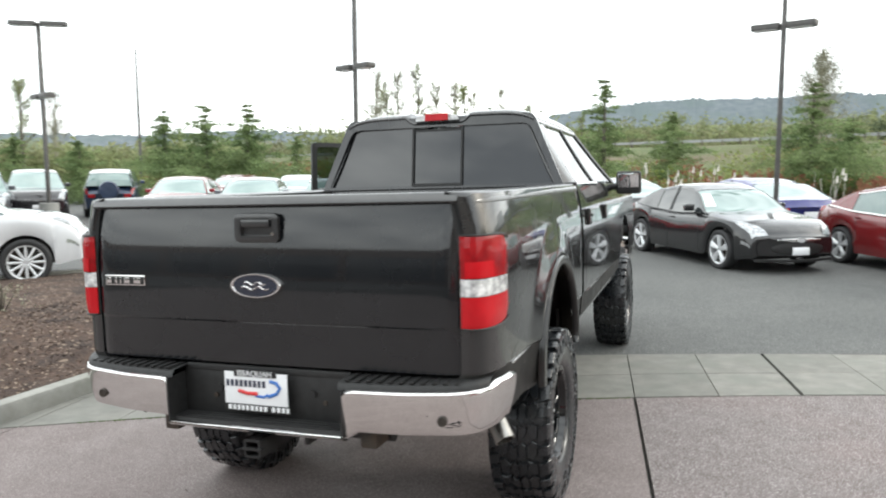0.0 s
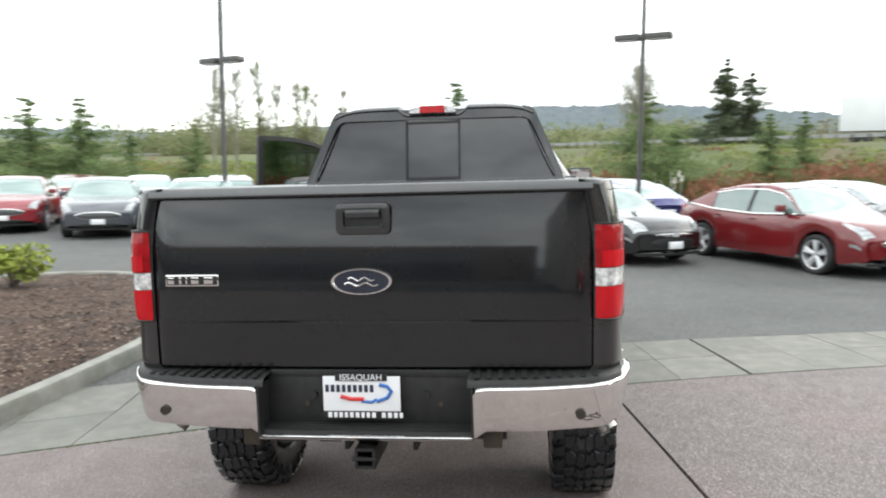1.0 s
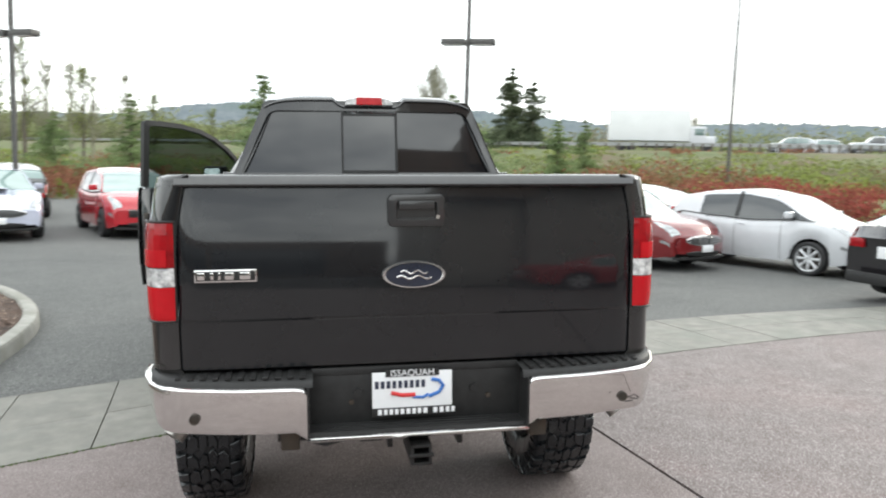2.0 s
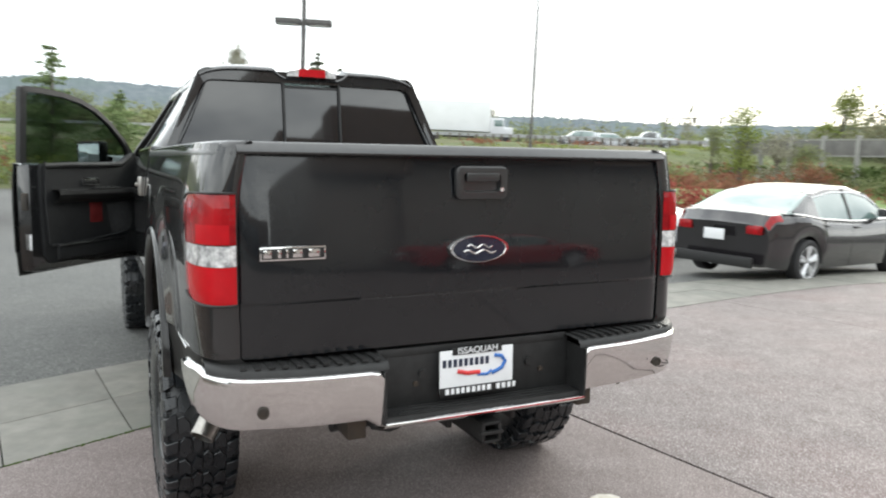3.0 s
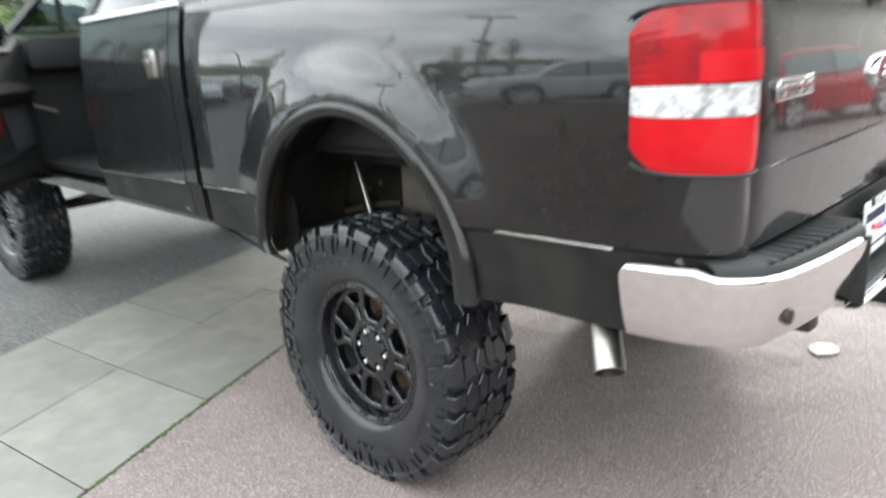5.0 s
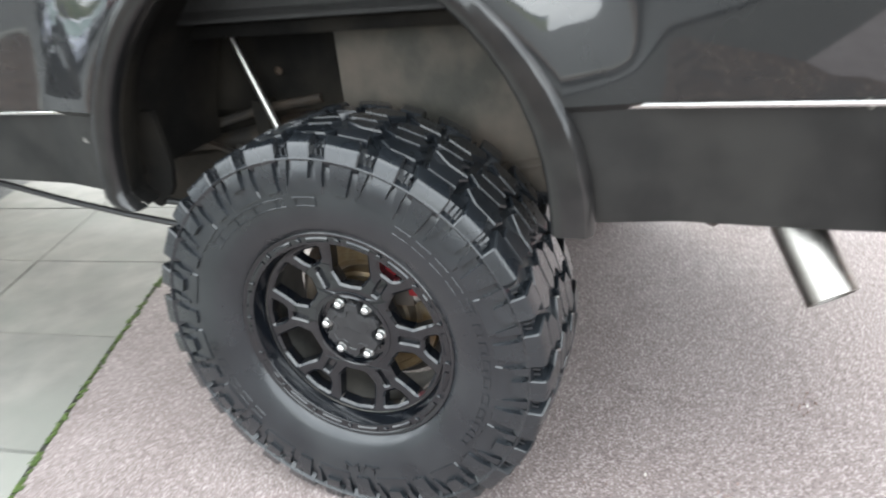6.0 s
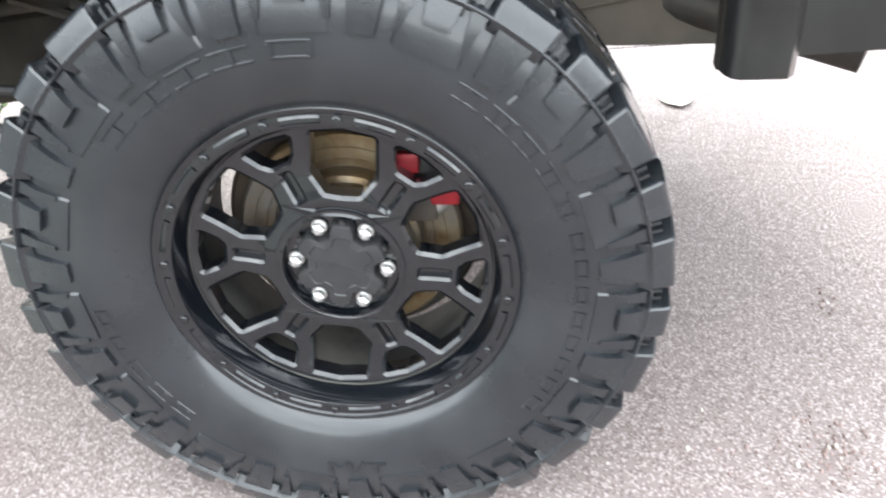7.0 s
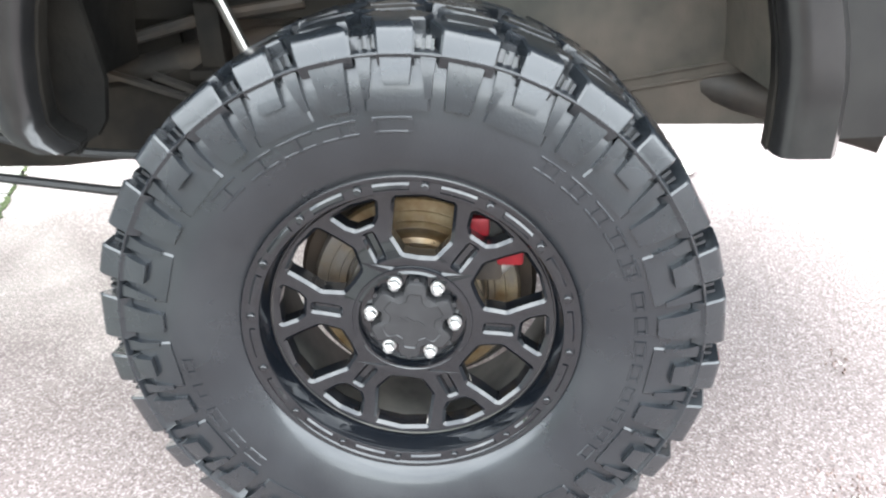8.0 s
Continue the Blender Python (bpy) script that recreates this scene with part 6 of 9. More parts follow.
    # seats and wheel
    for x in (-0.42, 0.42):
        for y in (3.62, 2.72):
            bm = bmesh.new()
            box(bm, (x, y + 0.20, 1.16), (0.52, 0.52, 0.18), 0.06, seg=3)
            box(bm, (x, y - 0.10, 1.46), (0.50, 0.16, 0.58), 0.06, m=None, seg=3)
            box(bm, (x, y - 0.14, 1.85), (0.26, 0.10, 0.18), 0.04, seg=3)
            part("seat", bm, M_SEAT, body, "grey cloth seat")
    bm = bmesh.new()
    mw = pose(-0.42, 4.05, 1.55, 62, 0, 0)
    for k in range(28):
        a0, a1 = 2 * math.pi * k / 28, 2 * math.pi * (k + 1) / 28
        rod(bm, mw @ Vector((0.19 * math.cos(a0), 0.19 * math.sin(a0), 0)), mw @ Vector((0.19 * math.cos(a1), 0.19 * math.sin(a1), 0)), 0.016, n=8)
    for a in (0, 180, 270):
        rod(bm, mw @ Vector((0, 0, -0.02)), mw @ Vector((0.18 * math.cos(radians(a)), 0.18 * math.sin(radians(a)), 0)), 0.018, n=8)
    rod(bm, mw @ Vector((0, 0, 0.02)), mw @ Vector((0, 0, -0.35)), 0.05, n=12)
    part("steering_wheel", bm, M_TRIM, body, "black steering wheel")
    bm = bmesh.new()
    box(bm, (0, 4.36, 1.55), (1.80, 0.32, 0.20), 0.06)
    part("dashboard", bm, M_TRIMG, body, "charcoal dashboard")
    # passenger mirror
    mir = new("door_mirror")
    mir.parent = truck
    bm = bmesh.new()
    box(bm, (1.105, 4.13, 1.655), (0.215, 0.09, 0.20), 0.03, seg=3)
    rod(bm, (0.95, 4.17, 1.62), (1.05, 4.15, 1.62), 0.03)
    part("mirror_shell", bm, M_TRIM, mir, "black mirror shell")
    bm = bmesh.new()
    box(bm, (0, 0, 0), (0.18, 0.006, 0.165), 0.01, m=pose(1.105, 4.080, 1.655, 11, 0, 0))
    part("mirror_glass", bm, M_MIRROR, mir, "mirror glass")


cab()


def open_door():
    # built shut along -y from the hinge, then swung out
    d = new("driver_door")
    d.parent = truck
    d.matrix_basis = pose(-0.955, 4.37, 0, 0, 0, -42)
    L = 1.165
    bm = bmesh.new()
    n = 24
    rows = []
    for i in range(n + 1):
        y = -L * i / n
        row = []
        lo = 0.80 - 0.016 * (-y)
        for z in [lo] + [0.86, 0.938, 0.95, 1.02, 1.18, 1.30, 1.42, 1.50, 1.54, 1.565]:
            row.append((-0.035 + side_inset(max(z, 0.73), 0), y, z))
        rows.append(row)
    sheet(bm, rows)
    thick(bm, 0.01)
    satin_foot(part("outer_skin", bm, M_BLACK, d, "glossy black door skin", angle=26))
    bm = bmesh.new()
    box(bm, (0.055, -L / 2 - 0.02, 1.185), (0.12, L - 0.06, 0.75), 0.02)
    part("door_core", bm, M_BLACK, d, "black inner door frame")
    # trim panel
    bm = bmesh.new()
    outline = [(-0.10, 0.90), (-0.14, 0.86), (-1.02, 0.86), (-1.07, 0.92), (-1.085, 1.50), (-1.06, 1.565), (-0.30, 1.575), (-0.20, 1.64), (-0.12, 1.66), (-0.09, 1.60)]
    prism(bm, outline, (0.115, 0, 0), (0, 1, 0), (0, 0, 1), 0.022)
    tp = part("trim_panel", bm, M_TRIMG, d, "charcoal door trim panel")
    bm = bmesh.new()
    rows = []
    for i in range(13):
        y = -0.16 - 0.82 * i / 12
        k = math.sin(math.pi * min(1, i / 12 + 0.12) * 0.9) ** 0.5
        w = 0.03 + 0.06 * k
        rows.append([(0.135, y, 1.38), (0.137 + w, y, 1.375), (0.14 + w, y, 1.345), (0.137 + w * 0.7, y, 1.31), (0.135, y, 1.285)])
    sheet(bm, rows)
    bmesh.ops.holes_fill(bm, edges=bm.edges[:])
    part("armrest", bm, M_TRIM, tp, "padded black armrest")
    bm = bmesh.new()
    hose(bm, [(0.142, -0.15, 1.05), (0.150, -0.35, 1.02), (0.152, -0.70, 0.995), (0.145, -1.02, 0.985)], 0.010, 8)
    hose(bm, [(0.140, -1.03, 1.0), (0.142, -1.05, 1.3), (0.140, -1.04, 1.58)], 0.008, 6)
    part("trim_seam", bm, M_TRIMG, tp)
    bm = bmesh.new()
    box(bm, (0.135, -0.62, 0.93), (0.06, 0.7, 0.10), 0.02)
    part("map_pocket", bm, M_TRIMG, tp, "door pocket")
    bm = bmesh.new()
    hose(bm, [(0.128, -1.05, 1.545), (0.134, -0.8, 1.556), (0.136, -0.5, 1.558), (0.134, -0.28, 1.566), (0.130, -0.16, 1.63)], 0.022, 10)
    part("padded_roll", bm, M_TRIM, tp, "padded black window ledge")
    bm = bmesh.new()
    box(bm, (0.19, -0.52, 1.384), (0.055, 0.30, 0.012), 0.004)
    sw = part("switch_plate", bm, M_TRIM, tp, "satin window switch plate")
    for y in (-0.44, -0.50, -0.56, -0.62):
        bm = bmesh.new()
        box(bm, (0.19, y, 1.392), (0.022, 0.034, 0.010), 0.003)
        part("switch", bm, M_DARK, sw)
    bm = bmesh.new()
    hose(bm, [(0.172, -0.98, 0.985), (0.170, -0.62, 0.988), (0.166, -0.28, 0.998)], 0.007, 8)
    part("pocket_lip", bm, M_CAP, tp, "smooth black pocket lip")
    bm = bmesh.new()
    lathe(bm, [(0.134, 0.105), (0.141, 0.10), (0.143, 0.09), (0.141, 0.0)], 28, "x", (0, -0.28, 1.13))
    part("speaker_grille", bm, M_SEAT, tp, "round speaker grille")
    bm = bmesh.new()
    prism(bm, [(-0.20, 1.02), (-0.40, 1.02), (-0.46, 1.26), (-0.22, 1.27)], (0.137, 0, 0), (0, 1, 0), (0, 0, 1), 0.004)
    part("trim_insert", bm, M_SEAT, tp, "grey cloth insert")
    bm = bmesh.new()
    box(bm, (0.142, -0.62, 1.435), (0.014, 0.17, 0.055), 0.006)
    h = part("inner_handle", bm, M_CHROME, tp, "chrome inner handle")
    bm = bmesh.new()
    box(bm, (0.150, -0.62, 1.435), (0.004, 0.13, 0.026), 0.004)
    part("handle_cup", bm, M_DARK, h)
    # flat dark red patch on the trim panel
    bm = bmesh.new()
    box(bm, (0.138, -0.57, 1.20), (0.006, 0.13, 0.15), 0.004)
    part("courtesy_reflector", bm, surf("dark_red_patch", (0.10, 0.012, 0.012), (0.14, 0.02, 0.02), 20, 0.25), tp, "dark red patch on the door trim")
    # window frame and glass lean in with the cab
    def wp(y, z):
        u = (z - 1.655) / 0.43
        return Vector((0.02 + 0.035 * max(0, u) ** 0.95, y, z))
    line = [(-0.02, 1.57), (-0.03, 1.66), (-0.12, 1.76), (-0.28, 1.89), (-0.44, 1.985), (-0.60, 2.045), (-0.80, 2.082), (-1.0, 2.092), (-1.12, 2.092), (-1.15, 2.085), (-1.158, 2.06), (-1.16, 1.57)]
    bm = bmesh.new()
    rows = []
    for i, (y, z) in enumerate(line):
        cy, cz = -0.70, 1.80
        k = 0.90
        inn = (cy + (y - cy) * k, 1.565 if z < 1.60 else cz + (z - cz) * 0.86)
        p, q = wp(y, z), wp(*inn)
        rows.append([p + Vector((-0.012, 0, 0)), p + Vector((0.028, 0, 0)), q + Vector((0.034, 0, 0)), q + Vector((-0.010, 0, 0)), p + Vector((-0.012, 0, 0))])
    sheet(bm, rows)
    part("window_frame", bm, M_TRIM, d, "black window frame", angle=50)
    bm = bmesh.new()
    vs = []
    for y, z in line:
        y2, z2 = -0.70 + (y + 0.70) * 0.93, (1.55 if z < 1.60 else 1.80 + (z - 1.80) * 0.90)
        vs.append(bm.verts.new(wp(y2, z2) + Vector((0.008, 0, 0))))
    bm.faces.new(vs)
    bmesh.ops.triangulate(bm, faces=bm.faces[:])
    thick(bm, 0.004)
    g = part("door_window", bm, M_GLASS, d, "tinted door glass")
    g.visible_shadow = False
    bm = bmesh.new()
    box(bm, (0.085, -L + 0.012, 1.02), (0.045, 0.004, 0.11), 0.001)
    part("tyre_label", bm, M_WHITE, d, "white paper sticker")
    bm = bmesh.new()
    box(bm, (0.07, -L + 0.006, 1.30), (0.05, 0.02, 0.12), 0.008)
    part("door_latch", bm, M_FRAME, d, "steel latch")
    bm = bmesh.new()
    hose(bm, [(0.10, -0.02, 1.25), (0.16, 0.03, 1.22), (0.20, 0.06, 1.2)], 0.014, 8)
    part("door_check", bm, M_BRUSHED, d, "steel door check")
    # mirror on the outside
    bm = bmesh.new()
    box(bm, (-0.165, -0.24, 1.640), (0.245, 0.09, 0.215), 0.03, seg=3)
    rod(bm, (-0.02, -0.21, 1.60), (-0.10, -0.22, 1.60), 0.03)
    ms = part("mirror_shell", bm, M_TRIM, d, "black mirror shell")
    bm = bmesh.new()
    box(bm, (-0.165, -0.287, 1.640), (0.212, 0.006, 0.178), 0.01)
    part("mirror_glass", bm, M_MIRROR, ms, "mirror glass")


open_door()

wheel("rear_wheel", truck, pose(-0.885, AXLE_R, TYRE_R - 0.006), True)
wheel("rear_wheel", truck, pose(0.885, AXLE_R, TYRE_R - 0.006, 0, 0, 180), True)
wheel("front_wheel", truck, pose(-0.885, AXLE_F, TYRE_R + 0.05, 20, 0, 0), True)
wheel("front_wheel", truck, pose(0.885, AXLE_F, TYRE_R + 0.03, 0, 0, 180), True)


# ---------------------------------------------------------------- parked cars
def lerp_table(tab, y):
    if y <= tab[0][0]:
        return tab[0][1]
    for (a, u), (b, v) in zip(tab, tab[1:]):
        if y <= b:
            t = (y - a) / (b - a)
            t = t * t * (3 - 2 * t) * 0.5 + t * 0.5
            return u + (v - u) * t
    return tab[-1][1]


CAR_KINDS = {
    # length, width, wheelbase, front overhang, wheel radius, sill, top line of the body, roof line (from tail 0 to nose 1)
    "sedan": dict(L=4.85, W=1.85, wb=2.85, fo=0.95, r=0.335, sill=0.23,
                  top=[(0, 0.86), (0.03, 1.02), (0.14, 1.06), (0.3, 0.98), (0.5, 0.95), (0.70, 0.99), (0.75, 0.99), (0.90, 0.90), (0.96, 0.83), (0.985, 0.76), (1, 0.66)],
                  roof=[(0.10, 1.04), (0.27, 1.36), (0.40, 1.46), (0.52, 1.47), (0.60, 1.40), (0.74, 0.98)], cpil=(0.13, 0.27), bpil=0.47),
    "coupe": dict(L=4.63, W=1.87, wb=2.82, fo=0.87, r=0.345, sill=0.21,
                  top=[(0, 0.80), (0.03, 0.98), (0.12, 1.03), (0.3, 0.96), (0.5, 0.92), (0.66, 0.95), (0.72, 0.95), (0.90, 0.86), (0.96, 0.79), (0.985, 0.72), (1, 0.62)],
                  roof=[(0.11, 1.01), (0.30, 1.35), (0.42, 1.435), (0.50, 1.42), (0.57, 1.34), (0.71, 0.94)], cpil=(0.15, 0.33), bpil=0.44),
    "hatch": dict(L=4.05, W=1.72, wb=2.55, fo=0.85, r=0.31, sill=0.22,
                  top=[(0, 0.70), (0.03, 0.95), (0.10, 1.02), (0.3, 0.98), (0.5, 0.95), (0.72, 1.0), (0.80, 0.98), (0.91, 0.91), (0.96, 0.85), (0.985, 0.78), (1, 0.66)],
                  roof=[(0.03, 1.02), (0.10, 1.34), (0.28, 1.46), (0.45, 1.50), (0.58, 1.42), (0.80, 0.98)], cpil=(0.05, 0.22), bpil=0.42),
    "suv": dict(L=4.6, W=1.85, wb=2.66, fo=0.90, r=0.36, sill=0.30,
                top=[(0, 0.85), (0.02, 1.05), (0.10, 1.15), (0.3, 1.12), (0.5, 1.08), (0.70, 1.12), (0.76, 1.11), (0.92, 1.04), (0.965, 0.97), (0.985, 0.9), (1, 0.78)],
                roof=[(0.02, 1.14), (0.07, 1.58), (0.25, 1.70), (0.50, 1.71), (0.60, 1.62), (0.75, 1.11)], cpil=(0.035, 0.16), bpil=0.46),
    "pickup": dict(L=5.9, W=2.0, wb=3.7, fo=0.95, r=0.45, sill=0.62,
                   top=[(0, 1.30), (0.01, 1.42), (0.3, 1.45), (0.5, 1.40), (0.70, 1.45), (0.73, 1.46), (0.93, 1.42), (0.975, 1.34), (1, 1.1)],
                   roof=[(0.36, 1.45), (0.375, 1.95), (0.45, 2.06), (0.58, 2.07), (0.63, 2.0), (0.73, 1.46)], cpil=(0.37, 0.44), bpil=0.535),
}
M_CARTYRE = surf("plain_tyre", (0.02, 0.02, 0.021), (0.03, 0.03, 0.031), 20, 0.7)
M_ALLOY = surf("silver_alloy", (0.70, 0.71, 0.72), (0.6, 0.61, 0.62), 20, 0.3, 0.45)
M_GRILLE = surf("grille_mesh", (0.06, 0.062, 0.064), (0.13, 0.132, 0.135), 60, 0.4, 0.5)
M_WELL = surf("dark_wheel_well", (0.008, 0.008, 0.008), (0.014, 0.014, 0.014), 10, 0.9)


def car(name, label, kind, colour, x, y, heading, rim=M_ALLOY, spokes=5, extras=(), z=None, category="car", group="parked cars"):
    """A car with its nose along heading (a plan vector), its middle at x, y."""
    k = CAR_KINDS[kind]
    L, W, r, sill = k["L"], k["W"], k["r"], k["sill"]
    h = Vector(heading).normalized()
    ang = math.degrees(math.atan2(h.y, h.x)) - 90
    zz = ground_z(x, y) if z is None else z
    root = thing(name, label, category, pose(x, y, zz, 0, 0, ang), group)
    yf = L / 2 - k["fo"]
    yr = yf - k["wb"]
    ra = r + 0.055
    glass = M_DARKGLASS if kind in ("coupe", "hatch", "pickup") else M_CARGLASS

    def f(yy):
        return yy / L + 0.5

    def half_w(yy):
        u = abs(yy) / (L / 2)
        return W / 2 * (1 - 0.10 * smoothstep(0.55, 1.0, u) - 0.05 * smoothstep(0.9, 1.0, u))

    def low(yy):
        lo = sill + 0.05 * smoothstep(0.8, 1.0, abs(yy) / (L / 2))
        for c in (yf, yr):
            d = ra * ra - (yy - c) ** 2
            if d > 0:
                lo = max(lo, r + math.sqrt(d))
        return lo

    def sec(yy, v):
        """Point of the body's skin: v from the sill 0 to the middle of the top 1."""
        w, t, lo = half_w(yy), lerp_table(k["top"], f(yy)), low(yy)
        lo = min(lo, t - 0.06)
        pts = [(0.955, lo), (0.985, lo + (t - lo) * 0.22), (1.0, lo + (t - lo) * 0.48), (0.995, lo + (t - lo) * 0.70), (0.965, lo + (t - lo) * 0.90), (0.90, t - 0.004), (0.62, t + 0.018), (0.0, t + 0.03)]
        q = v * (len(pts) - 1)
        i = min(int(q), len(pts) - 2)
        a, b = pts[i], pts[i + 1]
        u = q - i
        px, pz = a[0] + (b[0] - a[0]) * u, a[1] + (b[1] - a[1]) * u
        bow = 0.16 * smoothstep(0.72, 1.0, abs(yy) / (L / 2)) * px * px
        return Vector((px * w, yy - math.copysign(bow, yy), pz))

    ys = sorted(set([round(-L / 2 + L * i / 34, 4) for i in range(35)] + [round(c + ra * math.sin(math.pi * (i / 10 - 0.5)), 4) for c in (yf, yr) for i in range(11)] + [L / 2 - 0.03, -L / 2 + 0.03]))
    vs_ = [i / 14 for i in range(15)]
    bm = bmesh.new()
    rows = []
    for yy in ys:
        right = [sec(yy, v) for v in vs_]
        rows.append(right + [Vector((-p.x, p.y, p.z)) for p in reversed(right[:-1])])
    # the nose rounds over from the bonnet and wings into its face
    tip = rows[-1]
    zc = (max(p.z for p in tip) + min(p.z for p in tip)) / 2
    for out, kx, kz in ((0.022, 0.985, 0.955), (0.042, 0.955, 0.87), (0.052, 0.90, 0.72)):
        rows.append([Vector((p.x * kx, p.y + out, zc + (p.z - zc) * kz)) for p in tip])
    # and the face is filled in level courses, bowed in plan
    vv = sheet(bm, rows)
    face = rows[-1]
    half = len(face) // 2
    grid = []
    for i in range(half + 1):
        a, b = face[i], face[-1 - i]
        grid.append([Vector((a.x + (b.x - a.x) * j / 16, 0.0, a.z)) for j in range(17)])
        for p in grid[-1]:
            px = p.x / max(0.01, half_w(L / 2))
            p.y = L / 2 + 0.052 - 0.16 * px * px / 0.81 * 0.9
    sheet(bm, grid)
    for end in (vv[0],):
        try:
            bm.faces.new(end)
        except ValueError:
            pass
    bmesh.ops.remove_doubles(bm, verts=bm.verts[:], dist=0.0005)
    body = part("body", bm, colour, root, angle=38)
    bm = bmesh.new()
    box(bm, (0, 0, sill + 0.12), (W * 0.72, L * 0.9, 0.2), 0.04)
    for c in (yf, yr):
        box(bm, (0, c, r + 0.14), (W * 0.86, ra * 2.0, r * 1.0), 0.05)
    part("underside", bm, M_WELL, root)

    # greenhouse
    y0, y1 = (k["roof"][0][0] - 0.5) * L, (k["roof"][-1][0] - 0.5) * L

    def gh(yy, u):
        t = lerp_table(k["top"], f(yy))
        zr = max(lerp_table(k["roof"], f(yy)), t)
        belt = t - 0.01
        wb_, wr = half_w(yy) * 0.935, half_w(yy) * 0.70
        hgt = max(0.0, (zr - belt))
        full = max(v for _, v in k["roof"]) - belt
        s = min(1.0, hgt / max(full, 0.01))
        wr = wb_ + (wr - wb_) * s
        pts = [(wb_, belt), (wb_ + (wr - wb_) * 0.5, belt + hgt * 0.50), (wr, belt + hgt * 0.93), (wr * 0.88, belt + hgt * 0.985), (wr * 0.5, belt + hgt + 0.012 * s), (0.0, belt + hgt + 0.02 * s)]
        q = u * 5
        i = min(int(q), 4)
        a, b = pts[i], pts[i + 1]
        w = q - i
        bow = 0.10 * (1 - (abs(a[0] + (b[0] - a[0]) * w) / max(wb_, 0.01)) ** 2) * (smoothstep(0.55, 1, (yy - y0) / (y1 - y0)) - 0.7 * smoothstep(0.45, 0, (yy - y0) / (y1 - y0)))
        return Vector((a[0] + (b[0] - a[0]) * w, yy + bow, a[1] + (b[1] - a[1]) * w))

    def gpatch(name, ya, yb, u0, u1, material, parent, both=False, lift=0.0, n=8, m=6, label="", slant=0.0, t=0.012):
        bm = bmesh.new()
        for s in ((1, -1) if both else (1,)):
            rows = []
            for i in range(n + 1):
                row = []
                for j in range(m + 1):
                    u = u0 + (u1 - u0) * j / m
                    p = gh(ya + (yb - ya) * i / n + slant * (1 - u), u)
                    p = p + Vector((lift, 0, lift * (1 if u > 0.4 else 0.2)))
                    row.append(Vector((s * p.x, p.y, p.z)))
                if u1 >= 0.999 and not both:
                    row = row + [Vector((-p.x, p.y, p.z)) for p in reversed(row[:-1])]
                rows.append(row)
            sheet(bm, rows)
        return part(name, bm, material, parent, label, angle=40)

    bm = bmesh.new()
    rows = []
    for i in range(29):
        yy = y0 + (y1 - y0) * i / 28
        right = [gh(yy, u / 10) for u in range(11)]
        rows.append(right + [Vector((-p.x, p.y, p.z)) for p in reversed(right[:-1])])
    sheet(bm, rows)
    part("glasshouse", bm, glass, root, "tinted car windows", angle=40)
    rt = k["roof"]
    gpatch("windscreen", (rt[-2][0] - 0.5) * L + 0.02, y1 - 0.02, 0.46, 1.0, M_SCREEN, root, lift=0.004, n=10, m=8, label="windscreen paled greenish for sky reflection")
    gpatch("rear_screen", y0 + 0.03, (rt[1][0] - 0.5) * L - 0.02, 0.48, 1.0, M_SCREEN, root, lift=0.004, n=8, m=8, label="rear screen paled greenish for sky reflection")
    yb_, ya_ = (rt[-2][0] - 0.5) * L, (rt[1][0] - 0.5) * L
    gpatch("roof", ya_, yb_, 0.36, 1.0, colour, root, lift=0.008, n=12, m=8)
    for s in (1, -1):
        def one(name, *a, material=colour, **kw):
            ob = gpatch(name, *a, material, root, **kw)
            if s < 0:
                ob.matrix_basis = Matrix.Diagonal((-1, 1, 1, 1))
            return ob
        one("front_pillar", yb_ - 0.02, y1 - 0.04, 0.36, 0.46, lift=0.010, m=2)
        one("rear_pillar", (k["cpil"][0] - 0.5) * L, (k["cpil"][1] - 0.5) * L, 0.0, 0.42, lift=0.009, m=4, slant=0.0)
        one("centre_pillar", (k["bpil"] - 0.5) * L - 0.04, (k["bpil"] - 0.5) * L + 0.04, 0.02, 0.40, material=M_TRIM, lift=0.007, m=3, n=2)
        # belt trim, door seams and handles
        bm = bmesh.new()
        rows = []
        for i in range(13):
            yy = (k["cpil"][0] - 0.5) * L + (y1 - 0.15 - (k["cpil"][0] - 0.5) * L) * i / 12
            p = gh(yy, 0.0)
            rows.append([Vector((s * (p.x + 0.026), yy, p.z - 0.004)), Vector((s * (p.x + 0.012), yy, p.z + 0.012))])
        sheet(bm, rows)
        part("belt_trim", bm, M_CHROME if kind == "sedan" else M_TRIM, root)
        if kind == "sedan":
            bm = bmesh.new()
            ring = []
            for i in range(21):
                yy = (k["cpil"][1] - 0.5) * L - 0.03 + (y1 - 0.35 - (k["cpil"][1] - 0.5) * L) * i / 20
                p, q = gh(yy, 0.345), gh(yy, 0.362)
                ring.append([Vector((s * (p.x + 0.012), p.y, p.z + 0.002)), Vector((s * (q.x + 0.014), q.y, q.z + 0.003))])
            sheet(bm, ring)
            part("window_trim", bm, M_CHROME, root, "bright strip over the side windows")
        for q in ([k["bpil"], k["bpil"] + 0.235] + ([k["bpil"] - 0.19] if kind not in ("coupe",) else [])):
            bm = bmesh.new()
            yy = (q - 0.5) * L
            if abs(yy - yr) < ra:
                yy = yr + ra + 0.04
            rows = []
            for i in range(9):
                v = 0.02 + 0.66 * i / 8
                p = sec(yy, v)
                rows.append([Vector((s * (p.x + 0.003), yy - 0.005, p.z)), Vector((s * (p.x + 0.003), yy + 0.005, p.z))])
            sheet(bm, rows)
            part("door_seam", bm, M_DARK, body)
